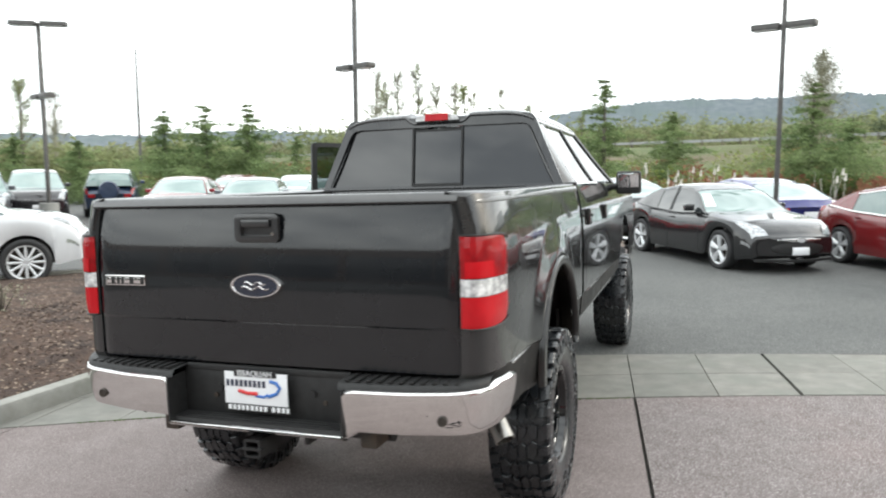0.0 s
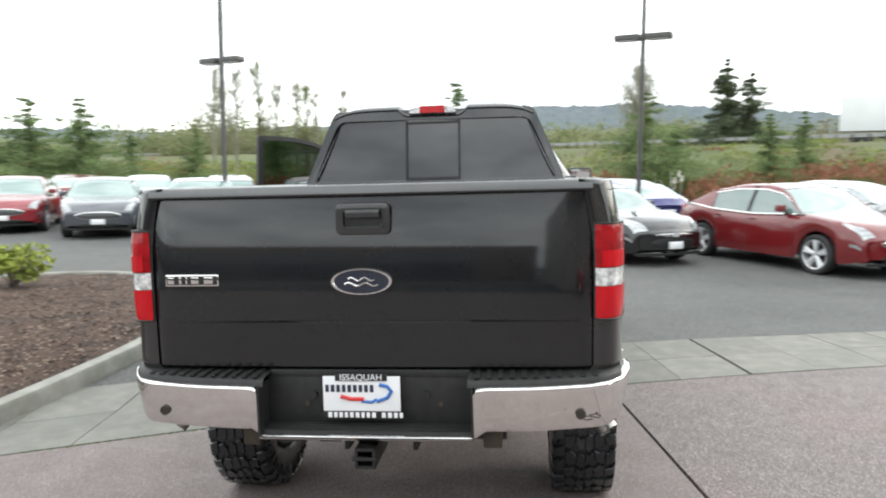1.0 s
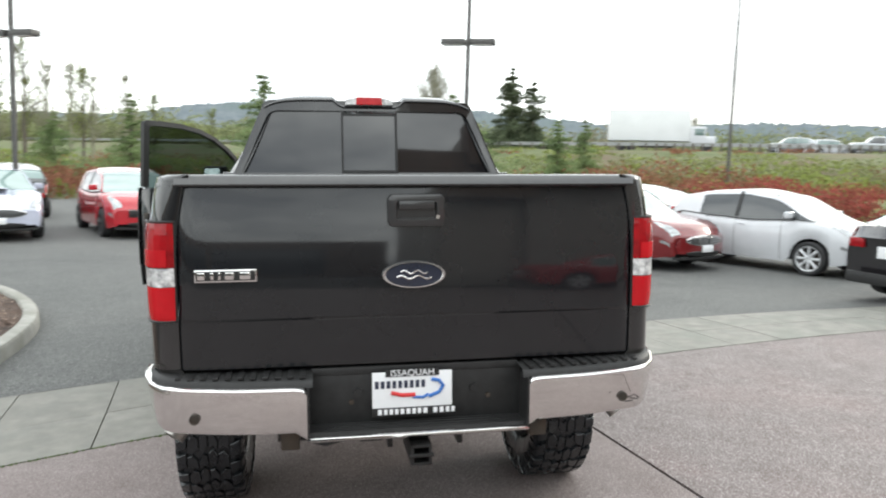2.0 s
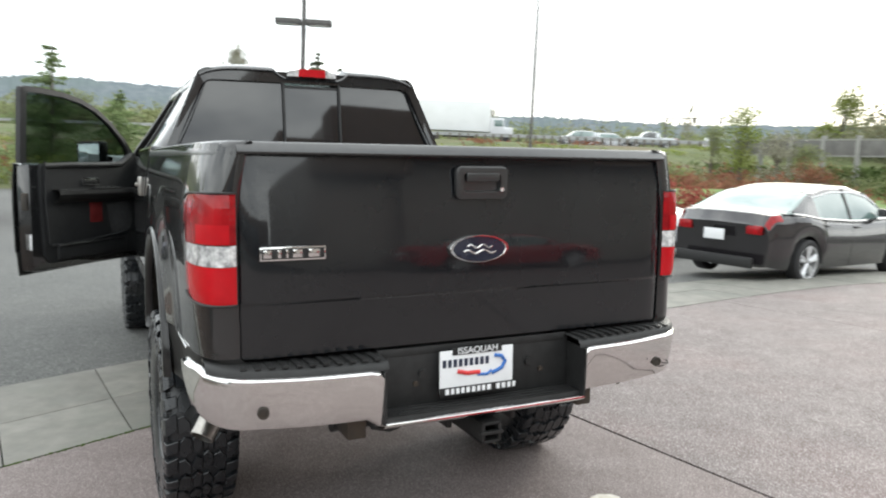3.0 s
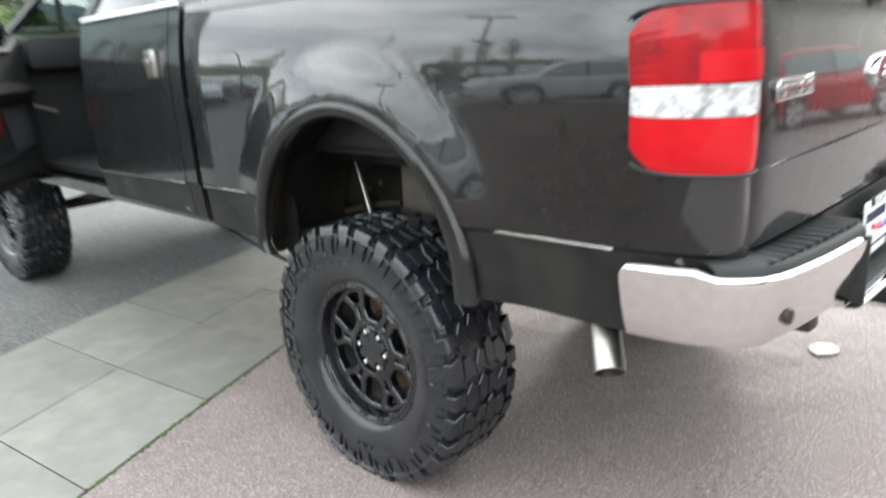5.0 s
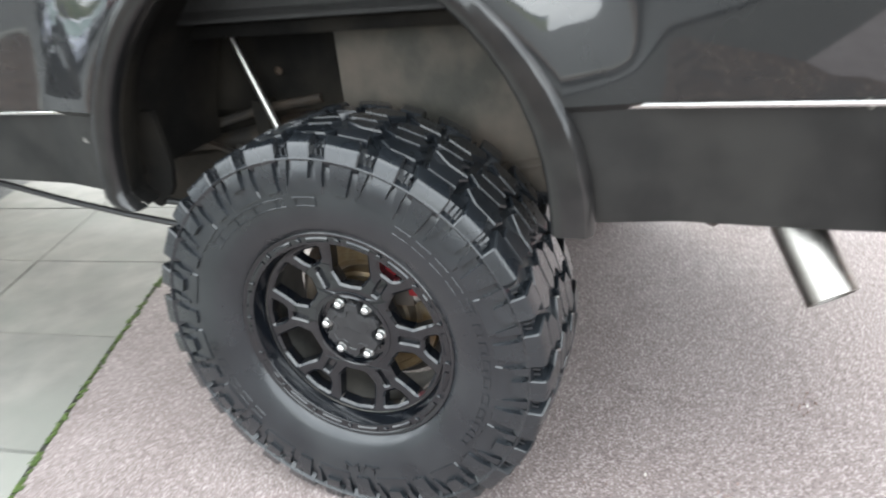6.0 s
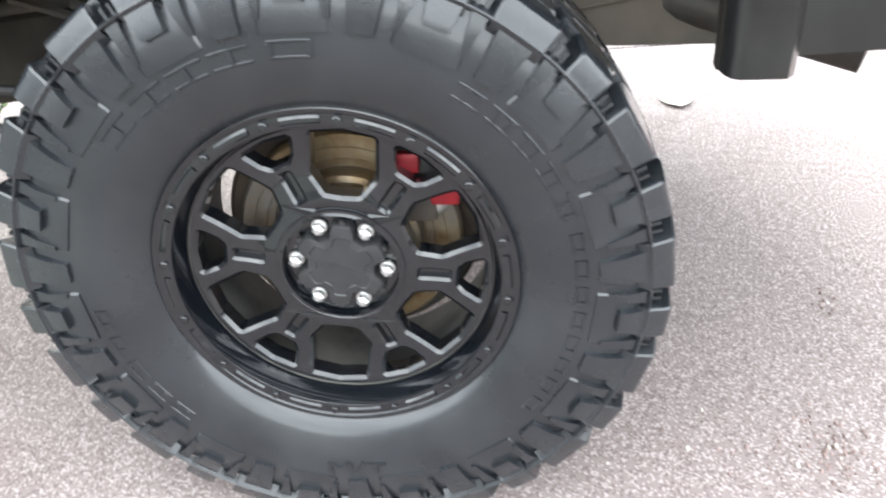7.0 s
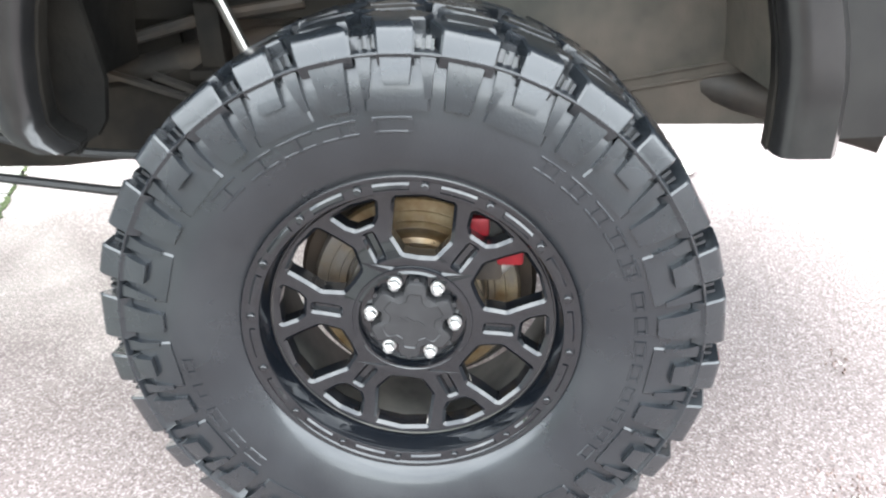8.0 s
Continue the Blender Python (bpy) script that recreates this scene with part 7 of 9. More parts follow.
        for q in ([k["bpil"] + 0.03] + ([k["bpil"] - 0.16] if kind not in ("coupe",) else [])):
            p = sec((q - 0.5) * L, 0.52)
            bm = bmesh.new()
            box(bm, (s * (p.x + 0.008), p.y, p.z + 0.02), (0.03, 0.16, 0.028), 0.01)
            part("door_handle", bm, colour, root)
        # mirror
        p = gh(y1 - 0.38, 0.06)
        bm = bmesh.new()
        box(bm, (s * (p.x + 0.11), p.y - 0.05, p.z + 0.06), (0.19, 0.11, 0.13), 0.04, seg=3)
        part("door_mirror", bm, colour, root)
        # lamps laid on the skin
        def spatch(name, ya, yb, v0, v1, material, label="", lift=0.010, n=6, m=4, low2=None, high2=None):
            bm = bmesh.new()
            rows = []
            for i in range(n + 1):
                row = []
                for j in range(m + 1):
                    u = i / n
                    va = v0 + ((v0 if low2 is None else low2) - v0) * u ** 0.8
                    vb = v1 + ((v1 if high2 is None else high2) - v1) * u ** 0.8
                    p = sec(ya + (yb - ya) * u, va + (vb - va) * j / m)
                    o = Vector((p.x, p.y * 0.4, 0.15)).normalized() * lift
                    row.append(Vector((s * (p.x + o.x), p.y + o.y, p.z + o.z)))
                rows.append(row)
            sheet(bm, rows)
            thick(bm, 0.004)
            part(name, bm, material, root, label)
        spatch("headlamp", L / 2 - (0.62 if kind == "coupe" else 0.50), L / 2 - 0.012, 0.645, 0.69, M_HEADLAMP, "clear headlamp", low2=0.565, high2=0.84 if kind == "coupe" else 0.79, n=12, m=8)
        spatch("tail_lamp", -L / 2 + 0.02, -L / 2 + 0.34, 0.56, 0.72, M_REDLENS, "red tail lamp")
        spatch("fog_lamp", L / 2 - 0.22, L / 2 - 0.01, 0.27, 0.33, M_HEADLAMP, "small fog lamp")
        # rear lamp across the tail
        bm = bmesh.new()
        w = half_w(-L / 2)
        zt = lerp_table(k["top"], 0.0)
        box(bm, (s * w * 0.74, -L / 2 + 0.10, zt - 0.06), (w * 0.30, 0.05, 0.13), 0.015)
        part("tail_lamp", bm, M_REDLENS, root, "red tail lamp")
    # nose: grille, intake, plates
    zt = lerp_table(k["top"], 1.0)
    def nose(name, w, z, hgt, material, d=0.02, label="", parent=root, round_ends=0.0):
        bm = bmesh.new()
        rows = []
        hw = half_w(L / 2)
        for i in range(17):
            xx = -w / 2 + w * i / 16
            yy = L / 2 + 0.045 - 0.18 * (xx / hw) ** 2 + d
            e = hgt * (1 - round_ends * abs(2 * xx / w) ** 3.2)
            rows.append([(xx, yy, z - e / 2), (xx, yy + 0.008, z - e * 0.3), (xx, yy + 0.008, z + e * 0.3), (xx, yy - 0.006, z + e / 2)])
        sheet(bm, rows)
        thick(bm, 0.02)
        return part(name, bm, material, parent, label)
    g = 0.34 if kind == "pickup" else 0.17
    if kind == "coupe":
        nose("grille", W * 0.52, zt - 0.19, 0.26, M_DARK, 0.004, "dark grille", round_ends=0.7)
        nose("chrome_wing", W * 0.44, zt - 0.045, 0.050, M_CHROME, 0.022, "chrome wing over the grille", round_ends=0.85)
        bm = bmesh.new()
        prism(bm, [(x, zt - 0.045 + z) for x, z in oval(0.075, 0.040, 24)], (0, L / 2 + 0.075, 0), (1, 0, 0), (0, 0, 1), 0.012)
        part("nose_badge", bm, M_ALLOY, root, "plain silver oval badge")
    elif kind == "sedan":
        nose("grille_surround", W * 0.56, zt - g * 0.50, g * 1.12, M_CHROME, 0.010, "chrome grille surround", round_ends=0.75)
        nose("grille", W * 0.53, zt - g * 0.50, g * 0.94, M_GRILLE, 0.020, "grey mesh grille", round_ends=0.75)
    else:
        nose("grille", W * 0.52, zt - g * 0.55, g, M_DARK, label="dark grille")
    if "chrome" in extras:
        for i in range(4):
            nose("grille_bar", W * (0.42, 0.50, 0.50, 0.42)[i], zt - g * (0.17 + 0.22 * i), 0.020, M_CHROME, 0.030)
    elif kind not in ("coupe", "sedan"):
        nose("grille_bar", W * 0.52, zt - 0.03, 0.022, M_CHROME, 0.030)
    if kind != "coupe":
        nose("lower_intake", W * 0.54, sill + 0.11, 0.10, M_DARK, 0.014, label="dark lower intake", round_ends=0.6)
    nose("front_bumper_lip", W * 0.8, sill + 0.02, 0.05, M_TRIM, 0.0)
    nose("number_plate", 0.31, zt - g - 0.06, 0.13, M_WHITE, 0.036, "plain white plate")
    bm = bmesh.new()
    box(bm, (0, -L / 2 - 0.005, lerp_table(k["top"], 0.0) - 0.16), (0.34, 0.02, 0.16), 0.006)
    part("number_plate", bm, M_WHITE, root, "plain white plate")
    bm = bmesh.new()
    box(bm, (0, -L / 2 + 0.02, sill + 0.10), (W * 0.70, 0.06, 0.16), 0.03)
    part("rear_valance", bm, M_TRIM, root)
    # wheels
    for c in (yf, yr):
        for s in (-1, 1):
            wh = new("wheel")
            wh.parent = root
            wh.matrix_basis = pose(s * (half_w(c) - 0.115), c, r, 0, 0, 0 if s < 0 else 180)
            bm = bmesh.new()
            lathe(bm, [(0.10, r * 0.70), (0.11, r * 0.9), (0.09, r * 0.985), (0.05, r), (-0.05, r), (-0.09, r * 0.985), (-0.11, r * 0.9), (-0.105, r * 0.74), (-0.095, r * 0.70)], 36)
            part("tyre", bm, M_CARTYRE, wh)
            bm = bmesh.new()
            lathe(bm, [(0.08, r * 0.70), (-0.06, r * 0.67), (-0.10, r * 0.68), (-0.108, r * 0.735), (-0.098, r * 0.745)], 36)
            rod(bm, (-0.04, 0, 0), (-0.085, 0, 0), r * 0.16, n=14)
            for i in range(spokes):
                a = 2 * math.pi * i / spokes
                for da in ((-0.13, 0.13) if spokes == 5 else (0.0,)):
                    d = Vector((0, math.sin(a + da), math.cos(a + da)))
                    d0 = Vector((0, math.sin(a), math.cos(a)))
                    hose(bm, [Vector((-0.075, 0, 0)) + d0 * r * 0.10, Vector((-0.085, 0, 0)) + d * r * 0.40, Vector((-0.088, 0, 0)) + d * r * 0.70], r * (0.085 if spokes < 9 else 0.06), 6)
            part("rim", bm, rim, wh)
            bm = bmesh.new()
            lathe(bm, [(-0.01, 0.0), (-0.01, r * 0.5), (0.0, r * 0.63)], 24)
            part("brake_disc", bm, M_FRAME, wh)
    # small extras that the frames show
    if "scoop" in extras:
        bm = bmesh.new()
        box(bm, (0, yf + 0.05, lerp_table(k["top"], f(yf)) + 0.06), (0.55, 0.42, 0.07), 0.03)
        part("hood_scoop", bm, colour, root, "raised hood scoop")
        bm = bmesh.new()
        box(bm, (0, yf + 0.262, lerp_table(k["top"], f(yf)) + 0.06), (0.47, 0.01, 0.042), 0.004)
        part("scoop_mouth", bm, M_DARK, root)
    if "spare" in extras:
        bm = bmesh.new()
        lathe(bm, [(0.0, 0.0), (-0.20, 0.0), (-0.21, 0.15), (-0.20, 0.30), (-0.15, 0.335), (0.0, 0.335)], 30, "y", (0, -L / 2 - 0.0, 0.98))
        part("spare_wheel_cover", bm, colour, root, "round spare wheel cover")
    if "sticker" in extras:
        gpatch("price_sticker", y1 - 0.50, y1 - 0.20, 0.54, 0.70, M_WHITE, root, lift=0.012, n=4, m=4, label="white window sheet")
    return root


P_RED = paint("dark_red_paint", (0.16, 0.012, 0.014))
P_BRIGHTRED = paint("bright_red_paint", (0.42, 0.012, 0.022))
P_CRIMSON = paint("crimson_paint", (0.24, 0.011, 0.020))
P_WHITE = paint("white_paint", (0.60, 0.61, 0.63))
P_BLACK = paint("black_paint", (0.008, 0.008, 0.009))
P_BLUE = paint("blue_paint", (0.02, 0.022, 0.16))
P_GREY = paint("grey_paint", (0.09, 0.095, 0.11), flake=0.4)
P_CHARCOAL = paint("charcoal_paint", (0.022, 0.02, 0.022), flake=0.2)
P_SILVER = paint("silver_paint", (0.42, 0.44, 0.45), flake=0.6)
P_PALEBLUE = paint("pale_lilac_paint", (0.48, 0.50, 0.60))
P_NAVY = paint("navy_paint", (0.02, 0.035, 0.075), flake=0.2)

HD = Vector((0.44, -0.90))
AW = Vector((-0.44, 0.90))


def front_axle(kind, x, y, heading):
    """Middle of a car whose front axle's middle stands at x, y."""
    k = CAR_KINDS[kind]
    h = Vector(heading).normalized()
    c = Vector((x, y)) - h * (k["L"] / 2 - k["fo"])
    return c.x, c.y


car("sports_coupe", "glossy black sports coupe with silver wheels and a white plate", "coupe", P_BLACK, *front_axle("coupe", 2.78, 11.6, (0.53, -0.85)), (0.53, -0.85), extras=("sticker",))
car("saloon_car", "dark red saloon car with chrome grille and silver wheels", "sedan", P_RED, *front_axle("sedan", 6.20, 10.5, HD), HD, extras=("chrome",))
car("hatchback", "white compact hatchback with silver wheels", "hatch", P_WHITE, *front_axle("hatch", 9.12, 9.52, HD), HD, spokes=8)
car("saloon_car", "dark charcoal saloon car parked beside the lawn", "sedan", P_CHARCOAL, 9.47, 6.24, (0.985, 0.174))
car("pickup_car", "lifted white pickup with black mud tyres", "pickup", P_WHITE, 19.45, 7.35, (-0.9, -0.43), rim=M_RIMMATT, category="pickup truck")
car("saloon_car", "deep blue saloon car parked nose away", "sedan", P_BLUE, 2.95, 17.6, AW)
car("saloon_car", "silver saloon car behind the red one", "sedan", P_SILVER, 7.7, 15.6, AW)
car("saloon_car", "black saloon car with red tail lamps", "sedan", P_BLACK, -0.5, 17.6, AW)
car("hatchback", "bright red compact hatchback with dark wheels", "hatch", P_BRIGHTRED, *front_axle("hatch", -4.25, 14.95, HD), HD, rim=M_RIMMATT)
car("saloon_car", "pale lilac-white saloon with a scooped hood", "sedan", P_PALEBLUE, *front_axle("sedan", -6.95, 14.0, HD), HD, extras=("scoop",))
car("saloon_car", "grey saloon car facing the drive", "sedan", P_GREY, *front_axle("sedan", -10.15, 15.05, HD), HD)
car("saloon_car", "deep red saloon car beside the grey one", "sedan", P_CRIMSON, *front_axle("sedan", -13.3, 15.9, HD), HD)
car("hatchback", "charcoal hatchback parked in the second row", "hatch", P_CHARCOAL, -9.2, 21.0, AW)
car("saloon_car", "silver saloon car in the second row", "sedan", P_SILVER, -12.6, 22.2, AW)
car("saloon_car", "red saloon car in the second row", "sedan", P_RED, -16.0, 23.2, AW)
car("suv", "navy off-roader with a covered spare wheel", "suv", P_NAVY, -19.4, 20.0, (-0.62, 0.78), extras=("spare",))
car("suv", "dark grey off-roader facing the drive", "suv", P_GREY, -18.6, 13.6, (0.75, -0.66))
car("suv", "black off-roader behind the grey one", "suv", P_CHARCOAL, -19.9, 16.9, (0.75, -0.66))
car("suv", "white off-roader with silver many-spoke wheels", "suv", P_WHITE, -9.62, 5.46, (0.67, 0.74), spokes=12)
car("suv", "bright red off-roader on the apron", "suv", P_BRIGHTRED, 11.3, -4.4, (0.86, 0.5))
# out of view; added only to reflect a red streak in the tailgate
car("saloon_car", "unseen bright red saloon car added for the tailgate's red streak", "sedan", P_BRIGHTRED, 6.0, -10.3, (1.0, 0.03))


# ---------------------------------------------------------------- shrubs, trees, bank, road
def leaf_quad(bm, p, size, rnd, flat=0.6):
    u = Vector((rnd.gauss(0, 1), rnd.gauss(0, 1), rnd.gauss(0, flat))).normalized()
    v = u.cross(Vector((rnd.gauss(0, 1), rnd.gauss(0, 1), rnd.gauss(0, 1)))).normalized()
    a, b = u * size, v * size * 0.55
    bm.faces.new([bm.verts.new(p + q) for q in (-a, -b * 0.9, a, b * 0.9)])


def conifer(name, label, h, spread, seed, m, leaf=None):
    rnd = random.Random(seed)
    root = thing(name, label, "conifer tree", m, "young conifers")
    bm = bmesh.new()
    rod(bm, (0, 0, 0), (0.02 * h, 0.01 * h, h), 0.025 * h, 0.003 * h, n=8)
    part("trunk", bm, M_BARK, root)
    bm = bmesh.new()
    z = h * 0.04
    while z < h * 0.99:
        t = z / h
        reach = spread * ((2.0 * (1 - t) ** 0.85 + 0.5 * smoothstep(0.55, 0.15, t)) * rnd.uniform(0.55, 1.2)) + 0.012 * h
        for b in range(rnd.randint(4, 7)):
            a = rnd.uniform(0, 2 * math.pi)
            l = reach * rnd.uniform(0.4, 1.3)
            d = Vector((math.cos(a), math.sin(a), rnd.uniform(-0.05, 0.35)))
            for i in range(int(22 + l * 62)):
                s = rnd.uniform(0.05, 1)
                p = Vector((0, 0, z)) + d * l * s - Vector((0, 0, 0.15 * l * s * s))
                p += Vector((rnd.gauss(0, 0.09), rnd.gauss(0, 0.09), rnd.gauss(0, 0.055 if h < 9 else 0.10))) * (0.3 + l) * (1.15 - 0.7 * s)
                leaf_quad(bm, p, rnd.uniform(0.03, 0.085) * (0.55 + 0.09 * h) * (1.0 if h < 9 else 1.4), rnd, 0.7)
        z += h * rnd.uniform(0.022, 0.052) * (0.75 + 0.6 * t)
    part("crown", bm, leaf or M_CONIFER, root, smooth=False)
    return root


def bare_tree(name, label, h, spread, seed, m, leaf=M_SPRING, dense=1.0, group="spring trees"):
    rnd = random.Random(seed)
    root = thing(name, label, "tree", m, group)
    wood, crown = bmesh.new(), bmesh.new()
    rod(wood, (0, 0, 0), (0, 0, h * 0.45), 0.018 * h, 0.012 * h, n=7)
    rod(wood, (0, 0, h * 0.45), (0.02 * h, 0, h * 0.93), 0.012 * h, 0.003 * h, n=6)
    for b in range(int(34 * dense)):
        z = h * rnd.uniform(0.16, 0.9)
        a = rnd.uniform(0, 2 * math.pi)
        l = spread * (1.2 - z / h) * rnd.uniform(0.6, 1.25)
        d = Vector((math.cos(a), math.sin(a), rnd.uniform(0.7, 1.8))).normalized()
        tip = Vector((0, 0, z)) + d * l
        rod(wood, (0, 0, z), tip, 0.004 * h, 0.0013 * h, n=5, caps=False)
        for i in range(int(70 * dense)):
            s = rnd.uniform(0.2, 1.15)
            p = Vector((0, 0, z)) + d * l * s + Vector((rnd.gauss(0, 0.16), rnd.gauss(0, 0.16), rnd.gauss(0, 0.26))) * l
            leaf_quad(crown, p, rnd.uniform(0.04, 0.105) * (0.4 + 0.06 * h), rnd, 1.0)
            if i % 5 == 0:
                rod(wood, Vector((0, 0, z)) + d * l * s * 0.8, p, 0.0014 * h, 0.0006 * h, n=3, caps=False)
    part("trunk", wood, M_BARK if leaf != M_TWIG else M_TWIG, root)
    part("crown", crown, leaf, root, smooth=False)
    return root


def broad_tree(name, label, h, w, seed, m, leaf, group="wood edge trees", n=900, leaf_size=0.032):
    """A full crown made of leaf clumps on limbs."""
    rnd = random.Random(seed)
    root = thing(name, label, "tree", m, group)
    wood, crown = bmesh.new(), bmesh.new()
    rod(wood, (0, 0, 0), (0, 0, h * 0.6), 0.03 * h, 0.014 * h, n=7)
    for b in range(14):
        a, z = rnd.uniform(0, 6.28), h * rnd.uniform(0.25, 0.9)
        c = Vector((math.cos(a) * w * 0.45 * rnd.uniform(0.4, 1.0) * (1.15 - z / h), math.sin(a) * w * 0.45 * rnd.uniform(0.4, 1) * (1.15 - z / h), z))
        rod(wood, (0, 0, z * 0.7), c, 0.01 * h, 0.003 * h, n=5, caps=False)
        for i in range(n // 14):
            v = Vector((rnd.gauss(0, 1), rnd.gauss(0, 1), rnd.gauss(0, 1))).normalized() * rnd.uniform(0.35, 1.0)
            leaf_quad(crown, c + Vector((v.x * w * 0.24, v.y * w * 0.24, v.z * h * 0.13)), rnd.uniform(0.35, 1.0) * leaf_size * h, rnd, 1.0)
    part("trunk", wood, M_BARK, root)
    part("crown", crown, leaf, root, smooth=False)
    return root


def shrub(name, label, w, h, seed, m, leaf, n=700, size=0.05, group="shrubs"):
    rnd = random.Random(seed)
    root = thing(name, label, "shrub", m, group)
    wood, crown = bmesh.new(), bmesh.new()
    for b in range(16):
        a = rnd.uniform(0, 6.28)
        tip = Vector((math.cos(a) * w * 0.4 * rnd.random(), math.sin(a) * w * 0.4 * rnd.random(), h * rnd.uniform(0.6, 1.0)))
        rod(wood, (0, 0, 0), tip, 0.012 * h + 0.004, 0.003, n=4, caps=False)
    clumps = [(Vector((rnd.gauss(0, 0.22) * w, rnd.gauss(0, 0.22) * w, h * rnd.uniform(0.25, 0.85))), rnd.uniform(0.14, 0.26)) for _ in range(18)]
    for i in range(n):
        c, r = rnd.choice(clumps)
        v = Vector((rnd.gauss(0, 1), rnd.gauss(0, 1), rnd.gauss(0, 1))).normalized() * rnd.uniform(0.5, 1.05)
        p = c + Vector((v.x * r * w, v.y * r * w, v.z * r * h))
        p.z = max(p.z, 0.02)
        leaf_quad(crown, p, size * rnd.uniform(0.6, 1.3), rnd, 0.8)
    part("woody_base", wood, M_BARK, root)
    part("foliage", crown, leaf, root, smooth=False)
    return root


def polar(az, d, z=-0.05):
    """A place at an azimuth (degrees, left of the lorry's heading) and distance."""
    ox, oy = (1.7, -2.6) if az > -10 else ((-0.4, -2.7) if az > -40 else (-1.72, -2.1))
    return Vector((ox - d * math.sin(radians(az)), oy + d * math.cos(radians(az)), z))


ROAD = [(150, -20), (112, 22), (82, 44), (56, 60), (34, 70), (6, 98), (-60, 160), (-149, 236), (-300, 360)]
EDGE = [(75, -14), (62, 6), (48, 18), (36, 23), (24, 25.5), (4, 28), (-22, 32), (-46, 40), (-90, 70)]
ROAD_Z = [5.0, 4.8, 4.5, 4.2, 4.0, 4.0, 4.3, 4.6, 5.0]


def along(line, t):
    q = t * (len(line) - 1)
    i = min(int(q), len(line) - 2)
    u = q - i
    return Vector(line[i]).lerp(Vector(line[i + 1]), u)


def bank_z(t, s):
    zt = ROAD_Z[min(int(t * 8), 7)] * (1 - (t * 8 - min(int(t * 8), 7))) + ROAD_Z[min(int(t * 8) + 1, 8)] * (t * 8 - min(int(t * 8), 7))
    return -0.02 + (zt - 0.1) * smoothstep(0.12, 0.95, s) + 0.25 * smoothstep(0, 0.1, s)


def build_bank():
    bm = bmesh.new()
    rows = []
    for j in range(31):
        s = j / 30
        row = []
        for i in range(121):
            t = i / 120
            p = along(EDGE, t).lerp(along(ROAD, t), s)
            row.append((p.x, p.y, bank_z(t, s) + 0.25 * noise.noise((p.x * 0.25, p.y * 0.25, 0)) * (1 if s < 0.9 else 0.2)))
        rows.append(row)
    sheet(bm, rows)
    ob = part("embankment", bm, M_BANK, angle=80)
    tagged(ob, "rough green and russet bank rising to the highway", "embankment", kind="structure")
    # carriageway on top
    bm = bmesh.new()
    rows = []
    for w in (-1.0, 0.0, 14.0, 26.0):
        row = []
        for i in range(81):
            t = i / 80
            p = along(ROAD, t)
            d = (along(ROAD, min(1, t + 0.01)) - along(ROAD, max(0, t - 0.01))).normalized()
            n = Vector((d.y, -d.x))
            n = n if n.dot(p) > 0 else -n
            row.append((p.x + n.x * w, p.y + n.y * w, bank_z(t, 1.0) + 0.12 - (0.3 if w < 0 else 0)))
        rows.append(row)
    sheet(bm, rows)
    ob = part("highway", bm, M_ROADFAR, angle=80)
    tagged(ob, "pale grey raised highway beyond the bank", "road", kind="structure")
    # guard rail
    rail = thing("guard_rail", "galvanised guard rail along the highway edge", "guard rail", kind="structure")
    bm = bmesh.new()
    pts = []
    for i in range(161):
        t = i / 160
        p = along(ROAD, t)
        pts.append(Vector((p.x, p.y, bank_z(t, 1.0) + 0.78)))
    rows = [[p + Vector((0, 0, z)) for p in pts] for z in (-0.18, -0.10, 0.0, 0.08, 0.18)]
    sheet(bm, rows)
    thick(bm, 0.05)
    part("beam", bm, M_GALV, rail)
    for k in range(120):
        t = 0.12 + 0.56 * k / 119
        p = along(ROAD, t)
        bm = bmesh.new()
        box(bm, (p.x, p.y - 0.1, bank_z(t, 1.0) + 0.40), (0.16, 0.16, 0.95), 0.0)
        part("post", bm, M_BARK, rail, smooth=False)


build_bank()


